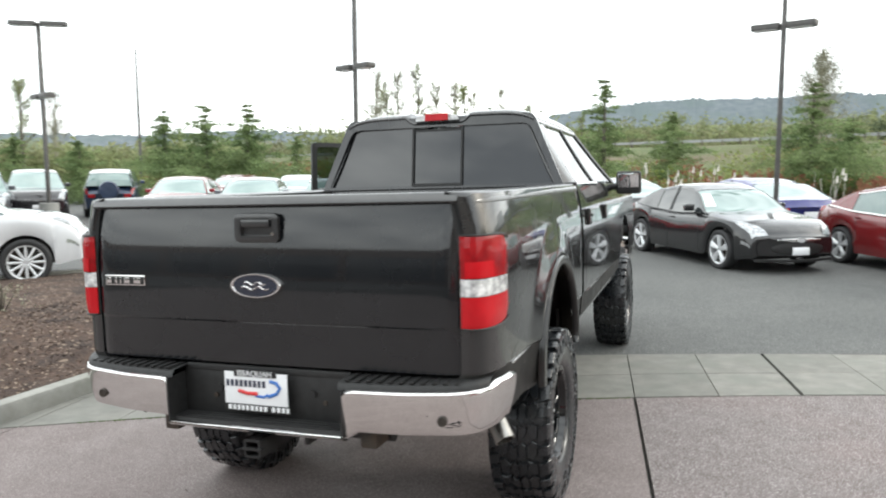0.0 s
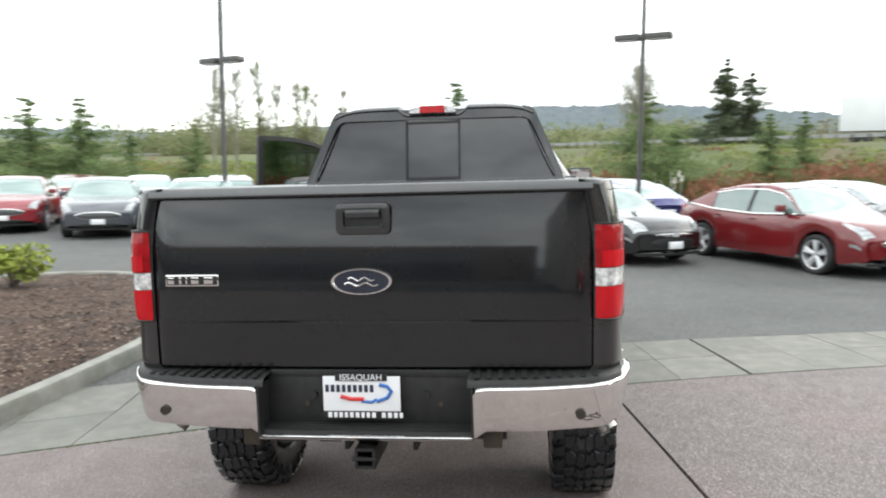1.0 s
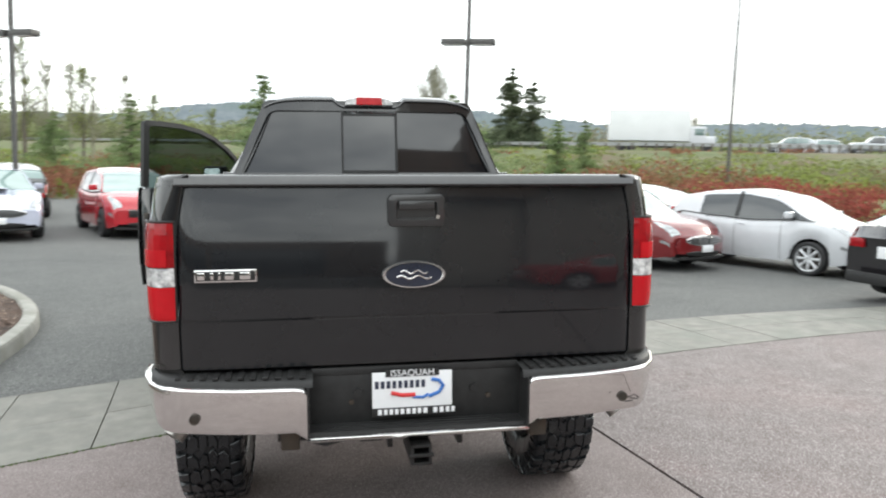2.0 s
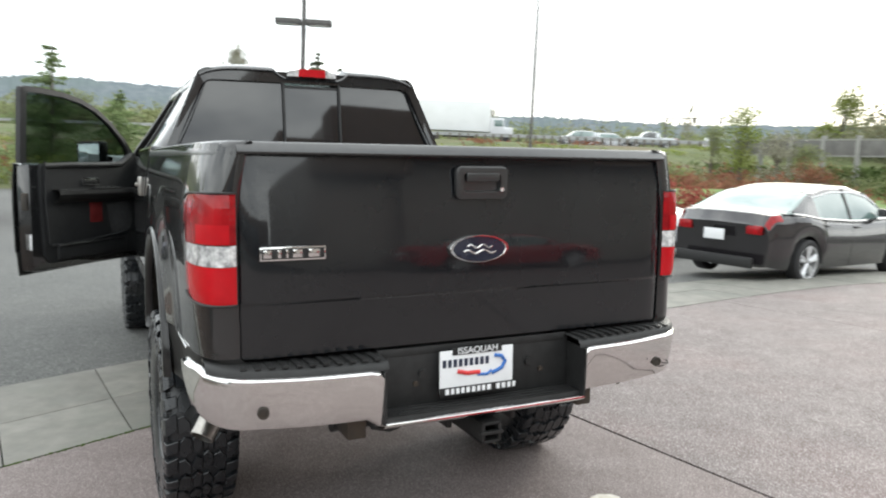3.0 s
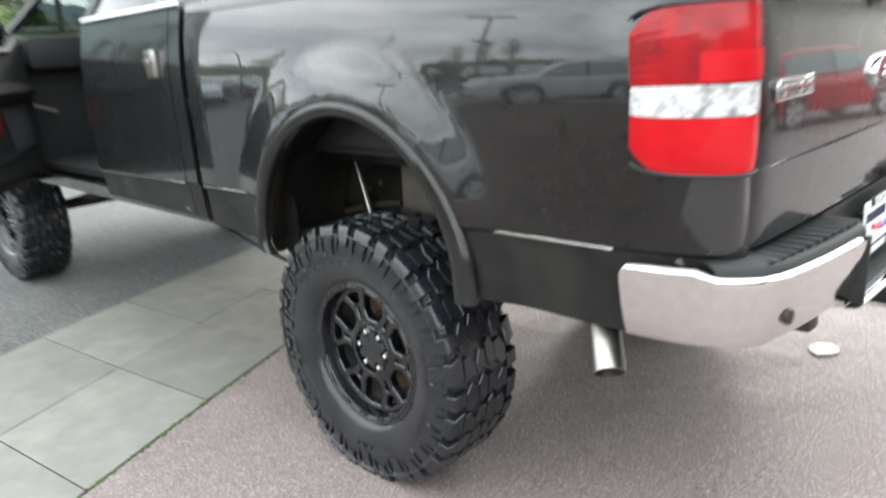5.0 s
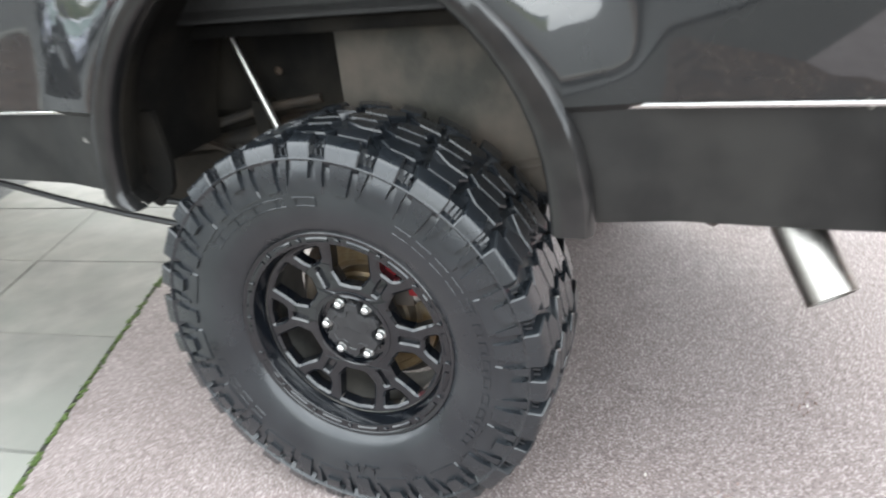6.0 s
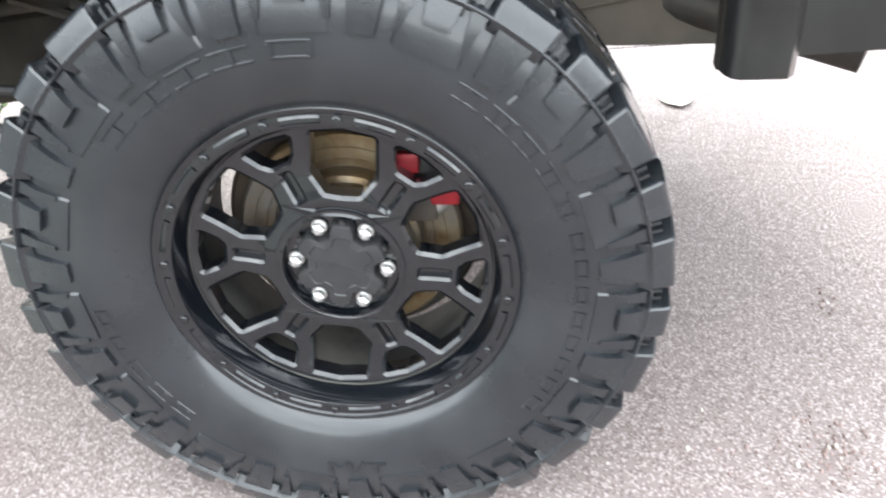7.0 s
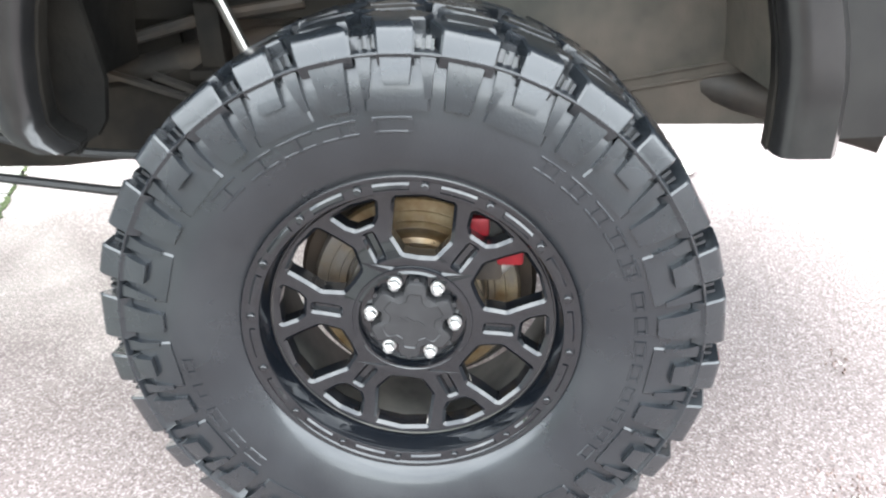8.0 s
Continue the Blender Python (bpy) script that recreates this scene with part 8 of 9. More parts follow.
def build_scrub():
    rnd = random.Random(21)
    # russet twigs along the foot of the bank, and green tufts higher up
    twigs, tufts, pale, dull = bmesh.new(), bmesh.new(), bmesh.new(), bmesh.new()
    for k in range(3000):
        t = rnd.uniform(0.16, 0.80)
        s = abs(rnd.gauss(0.0, 0.16)) + 0.01
        if s > 0.6:
            continue
        p = along(EDGE, t).lerp(along(ROAD, t), s)
        z = bank_z(t, s)
        patch = noise.noise((p.x * 0.09, p.y * 0.09, 5))
        hgt = rnd.uniform(0.35, 1.15) * (0.7 + 0.6 * max(0, patch))
        for q in range(3):
            b = Vector((p.x + rnd.gauss(0, 0.35), p.y + rnd.gauss(0, 0.35), z))
            tip = b + Vector((rnd.gauss(0, 0.22), rnd.gauss(0, 0.22), hgt))
            w = Vector((rnd.gauss(0, 1), rnd.gauss(0, 1), 0)).normalized() * rnd.uniform(0.03, 0.09)
            tgt = twigs if patch > -0.05 else (tufts if rnd.random() < 0.7 else pale)
            if t < 0.42:
                # dry grass behind the lawn
                tgt = pale if rnd.random() < 0.6 else tufts
                tip.z = b.z + 0.5 * (tip.z - b.z)
            tgt.faces.new([tgt.verts.new(v) for v in (b - w, b + w, tip + w * 1.6, tip - w * 1.6)])
    # low bushes
    for k in range(1150):
        t = rnd.uniform(0.16, 0.82)
        s = abs(rnd.gauss(0.0, 0.36))
        p = along(EDGE, t).lerp(along(ROAD, t), s)
        if s > (0.92 if p.x > 6 else 0.5) or (t < 0.42 and k % 7):
            continue
        z = bank_z(t, s)
        # russet stems gather at the foot towards the near lawn, fresh green higher up
        foot = smoothstep(0.30, 0.05, s) * smoothstep(-2.0, 14.0, p.x)
        kind = 0.9 * noise.noise((p.x * 0.07, p.y * 0.07, 3)) + rnd.gauss(0, 0.12) + 0.42 * foot
        tgt = twigs if kind > 0.14 else (tufts if kind > -0.16 else dull)
        far = 1 + 0.012 * p.length
        w, hh = rnd.uniform(0.6, 1.5) * far, rnd.uniform(0.45, 1.25) * far * (1.0 - 0.72 * smoothstep(0.4, 0.7, s)) * (1.0 - 0.55 * smoothstep(4.0, -8.0, p.x) * smoothstep(0.15, 0.4, s))
        for q in range(84):
            v = Vector((rnd.gauss(0, 1), rnd.gauss(0, 1), rnd.gauss(0, 1))).normalized() * rnd.uniform(0.5, 1.0)
            leaf_quad(tgt, Vector((p.x + v.x * w, p.y + v.y * w, z + hh * (0.45 + 0.55 * v.z))), rnd.uniform(0.045, 0.12) * far, rnd, 1.0)
    ob = part("russet_scrub", twigs, M_REDTWIG, smooth=False)
    tagged(ob, "russet bare twigs at the foot of the bank", "scrub", kind="stuff")
    ob = part("olive_scrub", dull, M_WOODS, smooth=False)
    tagged(ob, "dull olive bushes on the bank", "scrub", kind="stuff")
    ob = part("green_scrub", tufts, M_SPRING, smooth=False)
    tagged(ob, "fresh green scrub on the bank", "scrub", kind="stuff")
    ob = part("pale_scrub", pale, M_TWIG, smooth=False)
    tagged(ob, "pale dry grass and twigs on the bank", "scrub", kind="stuff")


build_scrub()


def stand(az, d, dz=0.0):
    """Pose on the ground or bank at azimuth and distance."""
    p = polar(az, d)
    best = -0.05
    for i in range(60):
        t = i / 59
        a, b = along(EDGE, t), along(ROAD, t)
        ab = b - a
        u = (Vector((p.x, p.y)) - a).dot(ab) / ab.length_squared
        if 0 <= u <= 1 and (a + ab * u - Vector((p.x, p.y))).length < 1.6:
            best = max(best, bank_z(t, u))
    return Matrix.Translation((p.x, p.y, best - 0.1 + dz)) @ Matrix.Rotation(az * 0.7, 4, "Z")


# young conifers along the lot's far edge
for i, (az, d, h, w) in enumerate([(33.8, 37, 5.1, 1.5), (36.8, 38, 5.0, 1.6), (39.5, 39, 4.6, 1.7), (45.2, 41, 3.2, 1.2), (49, 52, 4.0, 1.2), (26.0, 44, 3.9, 1.1), (7.0, 37, 6.0, 1.35), (2.0, 44, 4.6, 1.7), (-7.2, 36, 5.3, 1.5), (-9.5, 40, 3.9, 1.5), (15.5, 44, 5.2, 1.0), (20.0, 50, 4.5, 1.2), (-18.6, 44, 4.5, 1.0), (-20.6, 50, 4.6, 0.9), (30.2, 47, 3.6, 1.0)]):
    conifer("conifer_tree", "young dark green conifer on the lot's planted edge", h, w, 40 + i, stand(az, d))
conifer("conifer_tree", "tall dark conifer beyond the highway", 13.5, 2.5, 70, Matrix.Translation(polar(-15.0, 92, 0.8)), M_TALLCONIFER)
conifer("conifer_tree", "tall dark conifer beyond the highway", 12.6, 2.4, 71, Matrix.Translation(polar(-16.6, 95, 0.8)), M_TALLCONIFER)
# slender spring trees
for i, (az, d, h) in enumerate([(23.4, 75, 9.6), (18.2, 73, 9.8), (16.8, 76, 9.2), (17.5, 70, 8.8), (24.2, 70, 10.5), (22.6, 72, 10.0), (21.0, 71, 10.8), (19.6, 74, 9.4), (14.6, 78, 9.2), (48.5, 70, 8.5), (50.5, 72, 9.5), (46.5, 76, 8.0), (12.6, 90, 8.4), (-28.6, 110, 10.5), (-43.6, 118, 11.5), (8.6, 96, 7.6)]):
    bare_tree("spring_tree", "slender pale spring tree just coming into leaf", h, h * 0.25, 90 + i, Matrix.Translation(polar(az, d, 1.0)), leaf=M_TWIG if i % 3 else M_SPRING, dense=0.9)
def road_d(az):
    """How far off the highway's near edge lies at an azimuth."""
    return lerp_table([(6, 112), (12, 125), (20, 168), (25, 215), (30, 270), (35, 330), (60, 330)], az)


bare_tree("spring_tree", "slender pale spring tree just coming into leaf", 11.8, 4.4, 120, Matrix.Translation(polar(-7.54, 80, 1.0)), leaf=M_TWIG, dense=1.7)
# woods along the whole far side, in one mass, haze put into their leaf colour
def woods():
    rnd = random.Random(77)
    bm = bmesh.new()
    for k in range(760):
        az = rnd.uniform(-52, 60)
        far = az > 30
        d = rnd.uniform(66, 112) if az > 35 else (road_d(az) + rnd.uniform(34, 80) if az > 6 else rnd.uniform(112, 165) + 45 * smoothstep(-2, 8, az))
        big = max(1.0, d / 130)
        top = (2.1 + 0.9 * noise.noise((az * 0.22, 0, 2)) + 0.5 * noise.noise((az * 0.8, 3, 0))) if far else (3.5 + 0.4 * smoothstep(6, 12, az) + 0.9 * noise.noise((az * 0.2, 0, 6)))
        c = polar(az, d, 0)
        h = max(2.0, d * math.tan(radians(top)) * rnd.uniform(0.6, 1.15) + 1.5)
        w = rnd.uniform(1.4, 3.4) * big
        z0 = 0.0 if far else 2.0
        for q in range(112):
            v = Vector((rnd.gauss(0, 1), rnd.gauss(0, 1), rnd.gauss(0, 1))).normalized() * rnd.uniform(0.35, 1.0)
            taper = 1.0 - 0.35 * max(0.0, v.z)
            leaf_quad(bm, Vector((c.x + v.x * w * taper, c.y + v.y * w * taper, z0 + (h - z0) * (0.5 + 0.5 * v.z))), rnd.uniform(0.17, 0.46) * big, rnd, 1.0)
    # a close-grown belt behind the highway, where it bends away
    for k in range(420):
        az = rnd.uniform(3, 27)
        d = rnd.uniform(168, 200)
        top = 3.0 + 0.55 * noise.noise((az * 0.5, 9, 2))
        c = polar(az, d, 0)
        h = d * math.tan(radians(top)) * rnd.uniform(0.7, 1.1) + 1.5
        w = rnd.uniform(2.2, 4.2)
        for q in range(110):
            v = Vector((rnd.gauss(0, 1), rnd.gauss(0, 1), rnd.gauss(0, 1))).normalized() * rnd.uniform(0.35, 1.0)
            leaf_quad(bm, Vector((c.x + v.x * w, c.y + v.y * w, 2.0 + (h - 2.0) * (0.5 + 0.5 * v.z))), rnd.uniform(0.2, 0.46), rnd, 1.0)
    tagged(part("woodland", bm, M_WOODS, smooth=False), "olive spring woods beyond the lot, haze put into the leaf colour", "woods", kind="stuff")
    bm = bmesh.new()
    for k in range(430):
        az = rnd.uniform(-88, -48)
        d = rnd.uniform(76, 100)
        top = lerp_table([(-88, 10.5), (-74, 10.5), (-67, 10.0), (-61, 8.6), (-57.5, 6.6), (-54, 4.6), (-48, 3.2)], az) + 1.2 * noise.noise((az * 0.5, 4, 0))
        c = polar(az, d, 0)
        h = max(2.0, d * math.tan(radians(top)) * rnd.uniform(0.6, 1.0) + 1.5)
        w = rnd.uniform(1.5, 3.0)
        for q in range(190):
            v = Vector((rnd.gauss(0, 1), rnd.gauss(0, 1), rnd.gauss(0, 1))).normalized() * rnd.uniform(0.35, 1.0)
            taper = 1.0 - 0.5 * max(0.0, v.z)
            leaf_quad(bm, Vector((c.x + v.x * w * taper, c.y + v.y * w * taper, h * (0.5 + 0.5 * v.z))), rnd.uniform(0.13, 0.34), rnd, 1.0)
    tagged(part("evergreen_wood", bm, M_FAREVER, smooth=False), "olive evergreen wood behind the fence, haze put into the leaf colour", "woods", kind="stuff")


woods()
# taller trees standing out of it
rt = random.Random(7)
for i in range(24):
    az = 54 - 4.4 * i + rt.uniform(-1.5, 1.5)
    d = rt.uniform(118, 165) + max(0.0, road_d(min(az, 34)) - 95 if az > 6 else 0.0)
    broad_tree("woodland_tree", "spring woodland tree beyond the highway", rt.uniform(6.0, 9.0), rt.uniform(8, 12), 200 + i, Matrix.Translation(polar(az, d, 2.0)), (M_WOODS, M_SPRING, M_WOODS)[i % 3], n=1500)
for i, (az, d, h) in enumerate([(-60.8, 82, 14.5), (-63.6, 80, 13.6), (-66.6, 78, 17.0), (-69.5, 76, 16.0), (-58.2, 86, 11.0)]):
    conifer("conifer_tree", "tall dark conifer in the far wood", h * 0.88, 0.23 * h, 300 + i, Matrix.Translation(polar(az, d, 0.0)))
broad_tree("golden_tree", "pale yellow spring tree", 12, 7, 330, Matrix.Translation(polar(-53.6, 92, 0.4)), M_SPRING, n=4200, leaf_size=0.02)
for i, (az, d, h, w, lf) in enumerate([(-47.6, 54, 6.0, 4.4, M_SPRING), (-50.0, 53, 4.6, 4.0, M_TWIG), (-51.8, 54, 4.0, 3.6, M_WOODS), (-45.6, 58, 4.4, 3.6, M_WOODS)]):
    broad_tree("young_tree", "hazy young spring tree on the bank before the fence", h, w, 340 + i, stand(az, d), lf, n=2600, leaf_size=0.022)
# shrubs
shrub("pale_shrub", "small pale green shrub on the mulch bed", 0.86, 0.64, 1, Matrix.Translation((-6.25, 6.4, 0.04)), M_LIGHTSHRUB, 1200, 0.045, "bed shrubs")
shrub("dry_shrub", "sparse dry twiggy shrub on the mulch bed", 0.55, 0.40, 2, Matrix.Translation((-5.7, 3.5, 0.10)), M_TWIG, 170, 0.022, "bed shrubs")
for i, (az, d, w, h, mt) in enumerate([(-26, 33, 2.6, 1.5, M_SHRUB), (-28.5, 33, 2.4, 1.3, M_SHRUB), (-24.4, 34, 2.0, 1.5, M_SHRUB), (-9, 32, 2.6, 1.6, M_SHRUB), (-12, 32, 2.4, 1.5, M_SHRUB), (-30.5, 29, 3.2, 1.7, M_REDSHRUB), (-33, 28.5, 3.4, 1.9, M_REDSHRUB), (-35.5, 28, 3.4, 1.6, M_REDSHRUB), (-38, 27, 3.2, 1.7, M_REDSHRUB), (-41, 26.5, 3.0, 1.5, M_REDSHRUB), (-44, 26, 3.0, 1.4, M_REDSHRUB), (-62.6, 36, 2.6, 1.7, M_LIGHTSHRUB), (-61.0, 37, 3.2, 2.2, M_REDTWIG), (-59.6, 37, 2.6, 1.9, M_SHRUB), (-55, 52, 3.4, 2.2, M_WOODS), (-52.5, 50, 3.4, 2.6, M_REDTWIG), (-42.5, 50, 3.4, 2.2, M_WOODS), (17.5, 36, 3, 1.4, M_REDTWIG), (22, 37, 3, 1.3, M_REDTWIG), (28.5, 38, 3, 1.2, M_REDTWIG)]):
    shrub("shrub", "rounded garden shrub at the lot's edge", w, h, 400 + i, stand(az, d, 0.25 if az < -58 else 0.0), mt, 1900, 0.065)


def hills():
    """Ridge along the horizon; distance haze is put into its colour."""
    tab = [(-95, 3.6), (-80, 4.0), (-60, 3.9), (-45, 3.7), (-35, 3.9), (-25, 3.7), (-15, 4.3), (-8, 4.9), (0, 4.8), (8, 4.2), (15, 3.3), (25, 2.5), (35, 2.6), (45, 2.3), (60, 2.1), (80, 2.2), (95, 2.0)]
    bm = bmesh.new()
    rows = []
    for up in (0.0, 0.35, 0.7, 0.9, 1.0):
        row = []
        for i in range(1141):
            az = -95 + 190 * i / 1140
            el = lerp_table(tab, az) + 0.28 * noise.noise((az * 0.11, 0, 0)) + 0.12 * noise.noise((az * 0.9, 0, 0)) + 0.20 * noise.noise((az * 4.0, 1, 0)) + 0.13 * noise.noise((az * 11.0, 1, 0))
            d = 1500 + 300 * up
            p = polar(az, d, 0)
            row.append((p.x, p.y, up * d * math.tan(radians(el)) - 6 * (1 - up)))
        rows.append(row)
    sheet(bm, rows)
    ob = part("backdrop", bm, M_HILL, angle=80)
    tagged(ob, "wooded ridge on the horizon, blue-green haze put into its colour", "hills", kind="structure")
    # a nearer wooded rise in front of it
    bm = bmesh.new()
    rows = []
    for up in (0.0, 0.5, 0.85, 1.0):
        row = []
        for i in range(1141):
            az = -95 + 190 * i / 1140
            el = 0.52 * lerp_table(tab, az) + 0.55 + 0.45 * noise.noise((az * 0.13, 7, 0)) + 0.22 * noise.noise((az * 0.8, 7, 0)) + 0.22 * noise.noise((az * 2.6, 8, 0)) + 0.12 * noise.noise((az * 8.0, 8, 0))
            d = 640 + 120 * up
            p = polar(az, d, 0)
            row.append((p.x, p.y, up * d * math.tan(radians(el)) - 4 * (1 - up)))
        rows.append(row)
    sheet(bm, rows)
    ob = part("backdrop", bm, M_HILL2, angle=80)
    tagged(ob, "olive wooded rise in front of the far ridge, paled for haze", "hills", kind="structure")


hills()


# ---------------------------------------------------------------- lamps and poles
def light_pole(x, y, h, low, turn, top_turn, arm=1.3, top_arm=1.6):
    """A lot lamp: a lower pair of heads, and an upper pair turned another way."""
    root = thing("light_pole", "dark bronze square parking lot light pole with crossarms", "street lamp", pose(x, y, ground_z(x, y)), "lot light poles")
    bm = bmesh.new()
    box(bm, (0, 0, h / 2), (0.098, 0.098, h), 0.01)
    part("pole", bm, M_POLE, root)
    bm = bmesh.new()
    rod(bm, (0, 0, 0), (0, 0, 0.7), 0.28, n=20)
    part("concrete_base", bm, M_CONC, root)
    for z, a, l in ((low, turn, arm), (h, top_turn, top_arm)):
        m = pose(0, 0, z, 0, 0, a)
        bm = bmesh.new()
        box(bm, (0, 0, 0), (l, 0.07, 0.08), 0.008, m=m)
        part("crossarm", bm, M_POLE, root)
        for s in (-1, 1):
            bm = bmesh.new()
            box(bm, (s * (l * 0.25 + 0.04), 0, 0.015), (l * 0.5 - 0.06, 0.30, 0.13), 0.02, m=m)
            hd = part("lamp_head", bm, M_POLE, root)
            bm = bmesh.new()
            box(bm, (s * (l * 0.25 + 0.04), 0, -0.056), (l * 0.4 - 0.06, 0.24, 0.012), m=m)
            part("lamp_lens", bm, M_LAMPGLASS, hd)
    return root


light_pole(3.265, 15.30, 7.0, 4.78, -20, 30)
light_pole(-6.95, 15.29, 7.0, 4.37, -25, 30)
light_pole(-17.4, 15.1, 6.10, 3.95, -25, 30)


def slim_pole(az, d, h, label, head=True, z=-0.05):
    p = polar(az, d, z)
    root = thing("slim_pole", label, "pole", Matrix.Translation(p))
    bm = bmesh.new()
    rod(bm, (0, 0, 0), (0, 0, h), 0.12, 0.06, n=10)
    part("pole", bm, M_POLE, root)
    if head:
        bm = bmesh.new()
        box(bm, (0, 0, h), (0.5, 0.35, 0.3), 0.05)
        part("lamp_head", bm, M_POLE, root)
    return root


slim_pole(41.2, 56, 9.8, "thin dark pole with a small box", False)
slim_pole(-30.9, 52, 16, "tall thin dark pole beside the highway", False, 1.0)
slim_pole(-61.6, 36, 7.2, "thin pole with a small lamp head")
slim_pole(-67.5, 60, 8.0, "pale thin pole by the road", False)


# ---------------------------------------------------------------- road-side fence, signal, traffic standing on the highway
M_FENCE = surf("weathered_fence", (0.13, 0.125, 0.12), (0.18, 0.175, 0.165), 1.5, 0.9)


def far_fence():
    root = thing("road_fence", "grey panel fence on tall pale posts", "fence", kind="structure")
    a, b = polar(-47, 62, 0), polar(-80, 50, 0)
    n = 14
    for i in range(n + 1):
        p = a.lerp(b, i / n)
        bm = bmesh.new()
        box(bm, (p.x, p.y, 2.9), (0.28, 0.28, 3.6), 0.03)
        part("post", bm, M_CONC, root)
        if i < n:
            q = a.lerp(b, (i + 1) / n)
            m = (p + q) / 2
            yaw = math.atan2(q.y - p.y, q.x - p.x)
            for z, hh, mat in ((4.42, 0.10, M_CONC), (3.86, 0.98, M_FENCE), (3.32, 0.10, M_CONC)):
                bm = bmesh.new()
                box(bm, (0, 0, 0), ((q - p).length - 0.3, 0.10, hh), 0.01, m=Matrix.Translation((m.x, m.y, z)) @ Matrix.Rotation(yaw, 4, "Z"))
                part("panel", bm, mat, root)
    bm = bmesh.new()
    rnd = random.Random(5)
    for k in range(9000):
        p = a.lerp(b, rnd.random())
        leaf_quad(bm, Vector((p.x, p.y, 0)) + Vector((rnd.gauss(0, 1.4), rnd.gauss(2.5, 1.2), rnd.uniform(0.2, 2.6))), rnd.uniform(0.1, 0.24), rnd, 0.9)
    ob = part("hedge", bm, M_SHRUB, smooth=False)
    tagged(ob, "dark overgrown hedge behind the fence", "hedge", kind="stuff")


far_fence()


def signal():
    p = polar(-42.0, 128, 4.0)
    root = thing("traffic_light", "traffic lights on a long mast arm", "traffic light", Matrix.Translation(p) @ Matrix.Rotation(radians(-40), 4, "Z"))
    bm = bmesh.new()
    rod(bm, (0, 0, 0), (0, 0, 7), 0.16, 0.12, n=10)
    rod(bm, (0, 0, 6.6), (9, 0, 7), 0.09, 0.05, n=8)
    part("mast", bm, M_POLE, root)
    for x in (4.5, 8.5):
        bm = bmesh.new()
        box(bm, (x, 0, 6.5), (0.4, 0.35, 1.1), 0.06)
        part("signal_head", bm, M_DARK, root)


signal()


def road_at(t, off):
    p = along(ROAD, t)
    d = (along(ROAD, t + 0.01) - along(ROAD, t - 0.01)).normalized()
    n = Vector((d.y, -d.x))
    n = n if n.dot(p) > 0 else -n
    q = p + n * off
    return q, -d, bank_z(t, 1.0) + 0.12


def box_truck():
    q, d, z = road_at(0.497, 4.5)
    d = Vector((0.90, -0.43))
    root = thing("box_truck", "white box truck on the highway", "truck", pose(q.x, q.y, z, 0, 0, math.degrees(math.atan2(d.y, d.x)) - 90))
    bm = bmesh.new()
    box(bm, (0, -1.4, 2.8), (2.5, 8.6, 3.3), 0.05)
    part("cargo_box", bm, surf("white_box", (0.74, 0.75, 0.75), (0.68, 0.69, 0.69), 0.6, 0.4), root)
    bm = bmesh.new()
    box(bm, (0, 0, 0.80), (1.0, 10.0, 0.3), 0.02)
    for s in (-1, 1):
        box(bm, (s * 1.1, -0.6, 0.75), (0.2, 3.6, 0.5), 0.03)
    part("chassis", bm, M_DARK, root)
    bm = bmesh.new()
    box(bm, (0, 3.7, 1.75), (2.2, 1.6, 2.0), 0.16, seg=3)
    box(bm, (0, 4.9, 1.25), (2.0, 1.2, 1.0), 0.2, seg=3)
    part("cab", bm, P_WHITE, root)
    bm = bmesh.new()
    for s in (-1, 1):
        box(bm, (s * 1.105, 3.85, 2.15), (0.02, 1.0, 0.7), 0.005)
    box(bm, (0, 4.5, 2.15), (1.9, 0.04, 0.7), 0.005)
    part("cab_window", bm, M_CARGLASS, root)
    for y in (4.6, -3.2, -4.3):
        for s in (-1, 1):
            bm = bmesh.new()
            lathe(bm, [(-0.14, 0.0), (-0.14, 0.30), (-0.13, 0.48), (0.13, 0.48), (0.14, 0.3), (0.14, 0.0)], 24, "x", (s * 1.05, y, 0.48))
            part("wheel", bm, M_CARTYRE, root)


box_truck()
for i, (t, off, kind, col, lab) in enumerate([(0.425, 5, "suv", P_SILVER, "silver off-roader on the highway"), (0.40, 9, "suv", P_WHITE, "white off-roader on the highway"), (0.382, 5, "pickup", P_SILVER, "silver pickup on the highway"), (0.345, 9, "suv", P_WHITE, "white van-like car on the highway"), (0.31, 6, "sedan", P_SILVER, "silver saloon car on the highway")]):
    q, d, z = road_at(t, off)
    d2 = d if i % 2 else -d
    car("highway_car", lab, kind, col, q.x, q.y, (d2.x, d2.y), z=z - (0.2 if kind == "pickup" else 0), group="highway traffic")


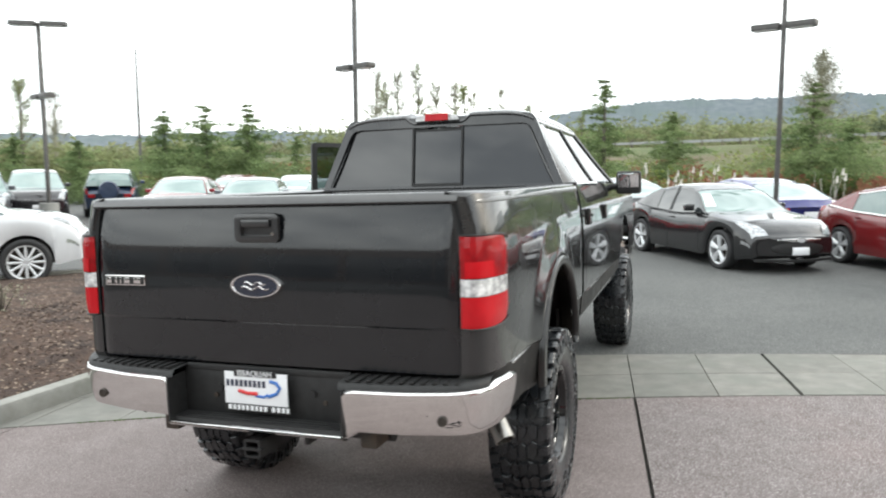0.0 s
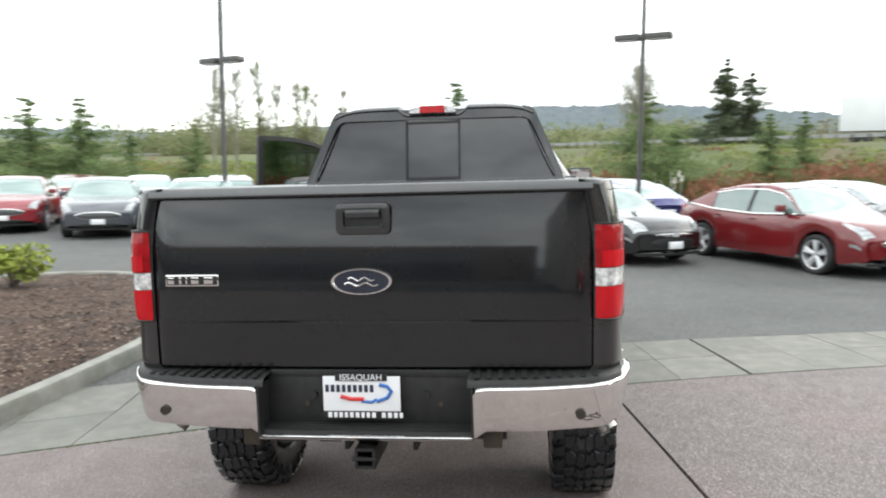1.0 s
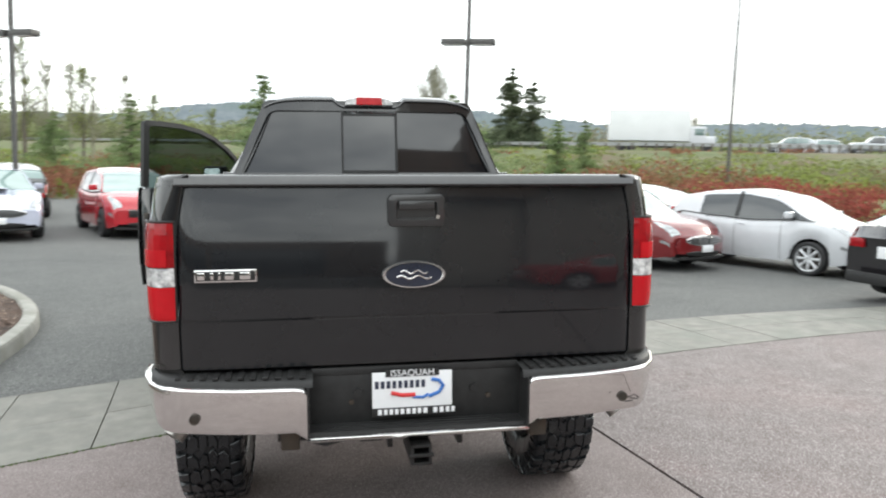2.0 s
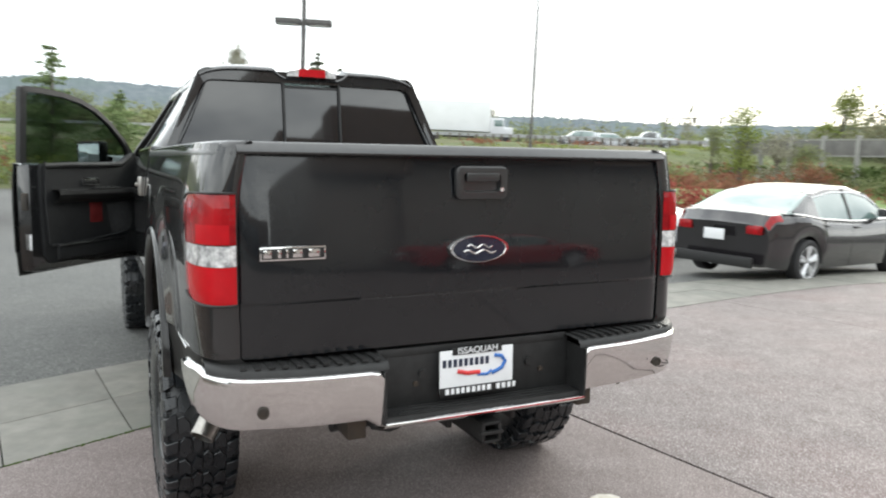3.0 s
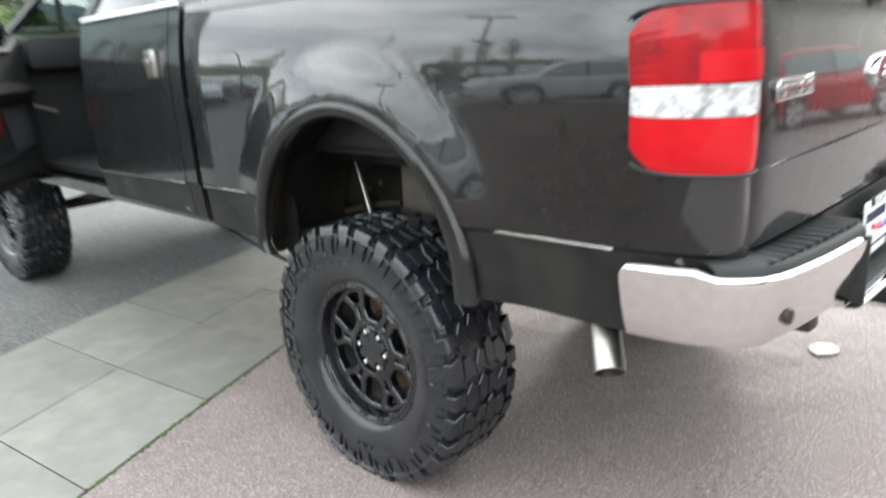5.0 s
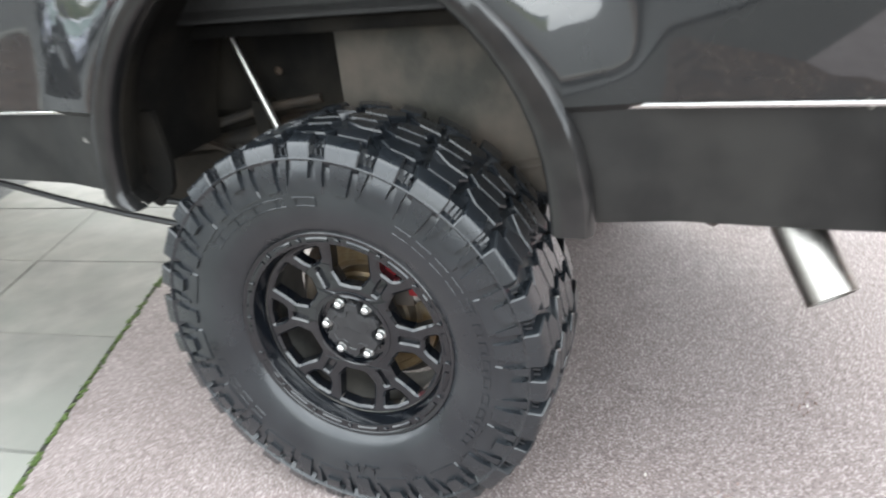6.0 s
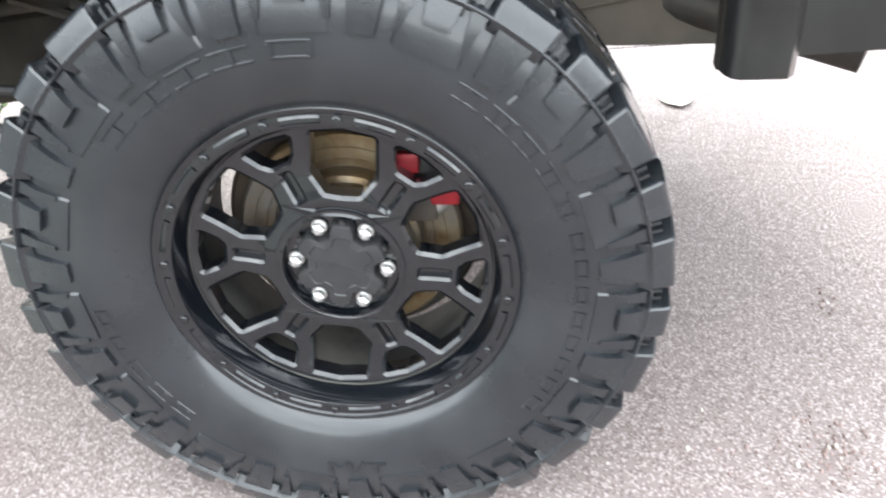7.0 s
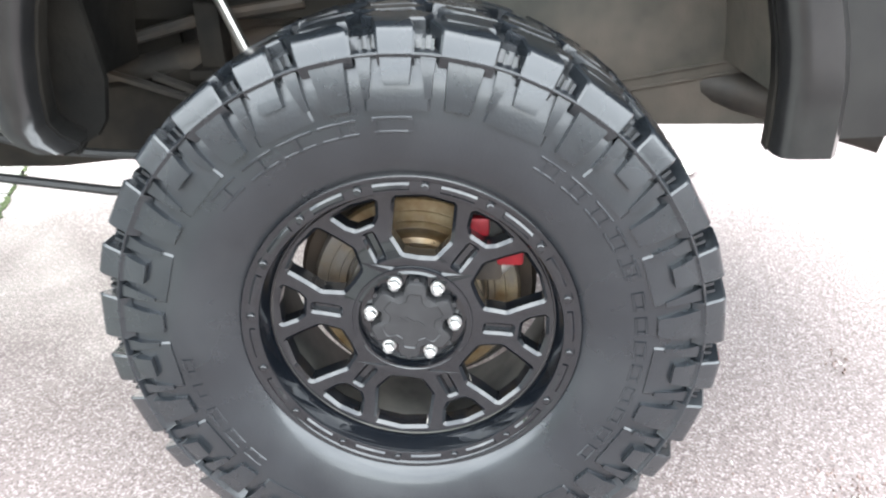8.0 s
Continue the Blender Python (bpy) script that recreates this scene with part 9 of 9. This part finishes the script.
# ---------------------------------------------------------------- showroom behind the walk
def showroom():
    root = thing("showroom_building", "tan showroom with a deep brown fascia and an added dark low wing", "building", Matrix.Translation((0, 0, -0.1)), kind="structure")
    for x0, x1, front, h in ((2.2, 4.3, -12.2, 6.05), (4.3, 54.2, -12.0, 6.9)):
        bm = bmesh.new()
        box(bm, ((x0 + x1) / 2, front - 5, h / 2), (x1 - x0, 10, h), 0.03)
        part("wall", bm, M_STUCCO, root)
        bm = bmesh.new()
        box(bm, ((x0 + x1) / 2, front + 0.45, h - 0.5), (x1 - x0 + 0.2, 0.9, 1.25), 0.03)
        part("fascia", bm, M_FASCIA, root)
    # unseen wing and dark panes, added to darken the tailgate's left reflection
    bm = bmesh.new()
    box(bm, (-24, -29, 1.9), (52, 10, 3.8), 0.03)
    part("wing_wall", bm, M_FASCIA, root, "unseen low brown wing added for dark reflections")
    for i in range(9):
        bm = bmesh.new()
        box(bm, (-3 - 5.4 * i, -23.97, 1.7), (4.9, 0.06, 2.6), 0.01)
        part("shop_window", bm, M_DARKPANE, root)


showroom()


# ---------------------------------------------------------------- small things on the ground
def litter():
    rnd = random.Random(3)
    bm = bmesh.new()
    z = ground_z(0.891, 0.316)
    vs = [bm.verts.new((0.891 + 0.075 * math.cos(a * 0.7854) * (1 + 0.3 * rnd.random()), 0.316 + 0.05 * math.sin(a * 0.7854) * (1 + 0.3 * rnd.random()), z + 0.004 + 0.01 * rnd.random())) for a in range(8)]
    bm.faces.new(vs)
    bmesh.ops.triangulate(bm, faces=bm.faces[:])
    thick(bm, 0.002)
    tagged(part("dry_leaf", bm, M_LEAF), "pale curled scrap lying on the concrete", "leaf")
    # flecks of dirt swept together on the concrete, a few pale scraps among them
    bm, pale = bmesh.new(), bmesh.new()
    for x, y, w, n in ((-0.86, 0.40, 0.045, 110), (-0.95, 0.56, 0.13, 50), (-0.42, 0.25, 0.03, 20), (0.1, -0.6, 0.04, 70), (-3.0, 3.3, 0.04, 8), (-0.185, 1.066, 0.02, 6)):
        for k in range(n):
            px, py = x + rnd.gauss(0, w), y + rnd.gauss(0, w * 0.7)
            r = rnd.uniform(0.0014, 0.0042)
            tgt = pale if k % 14 == 0 else bm
            m = pose(px, py, ground_z(px, py) + r * 0.4, rnd.uniform(0, 360), rnd.uniform(0, 360), 0) @ Matrix.Diagonal((r * 1.5, r, r * 0.6, 1))
            bmesh.ops.create_icosphere(tgt, subdivisions=1, radius=1.0, matrix=m)
    tagged(part("dirt_flecks", bm, M_STAIN, smooth=False), "brown crumbs of dirt on the concrete", "dirt", kind="stuff")
    tagged(part("pale_grit", pale, M_LEAF, smooth=False), "pale bits of grit on the concrete", "grit", kind="stuff")


litter()


def reeds():
    rnd = random.Random(14)
    bm = bmesh.new()
    for az0, d in ((-1.0, 27), (0.8, 27.5), (2.2, 28), (-2.4, 28), (4.0, 28.5), (-12.5, 28)):
        for k in range(7):
            p = polar(az0 + rnd.gauss(0, 0.5), d + rnd.gauss(0, 0.3), 0.0)
            hh = rnd.uniform(0.9, 1.7)
            tip = p + Vector((rnd.gauss(0, 0.12), rnd.gauss(0, 0.12), hh))
            rod(bm, p, tip, 0.012, 0.008, n=4)
            if k % 2:
                rod(bm, tip, tip + Vector((0.02, 0, 0.22)), 0.05, 0.02, n=6)
    tagged(part("dry_reeds", bm, M_LEAF, smooth=False), "pale dry reeds with feathery heads behind the cars", "reeds", kind="stuff")


reeds()


def bucket(m):
    b = thing("bucket", "white plastic bucket with a lid beside the pale shrub", "bucket", m)
    bm = bmesh.new()
    lathe(bm, [(0.0, 0.002), (0.0, 0.125), (0.006, 0.130), (0.30, 0.146), (0.302, 0.158), (0.318, 0.159), (0.320, 0.147), (0.36, 0.149), (0.36, 0.142), (0.34, 0.140), (0.34, 0.002)], 28, "z")
    part("pail", bm, M_WHITE, b)
    bm = bmesh.new()
    lathe(bm, [(0.352, 0.151), (0.352, 0.163), (0.383, 0.163), (0.388, 0.158), (0.388, 0.146), (0.380, 0.142), (0.380, 0.002)], 28, "z")
    part("lid", bm, M_WHITE, b)
    bm = bmesh.new()
    pts = [Vector((0.160 * math.cos(a), -0.162 * abs(math.sin(a)) ** 0.8 - 0.002, 0.31 - 0.17 * math.sin(a))) for a in [math.pi * k / 14 for k in range(15)]]
    for p, q in zip(pts, pts[1:]):
        rod(bm, p, q, 0.003, 0.003, n=6)
    part("handle", bm, M_GALV, b, "thin wire handle")


bucket(pose(-6.97, 6.5, ground_z(-6.97, 6.5) + 0.115, 2, -3, 25))

build_slabs()
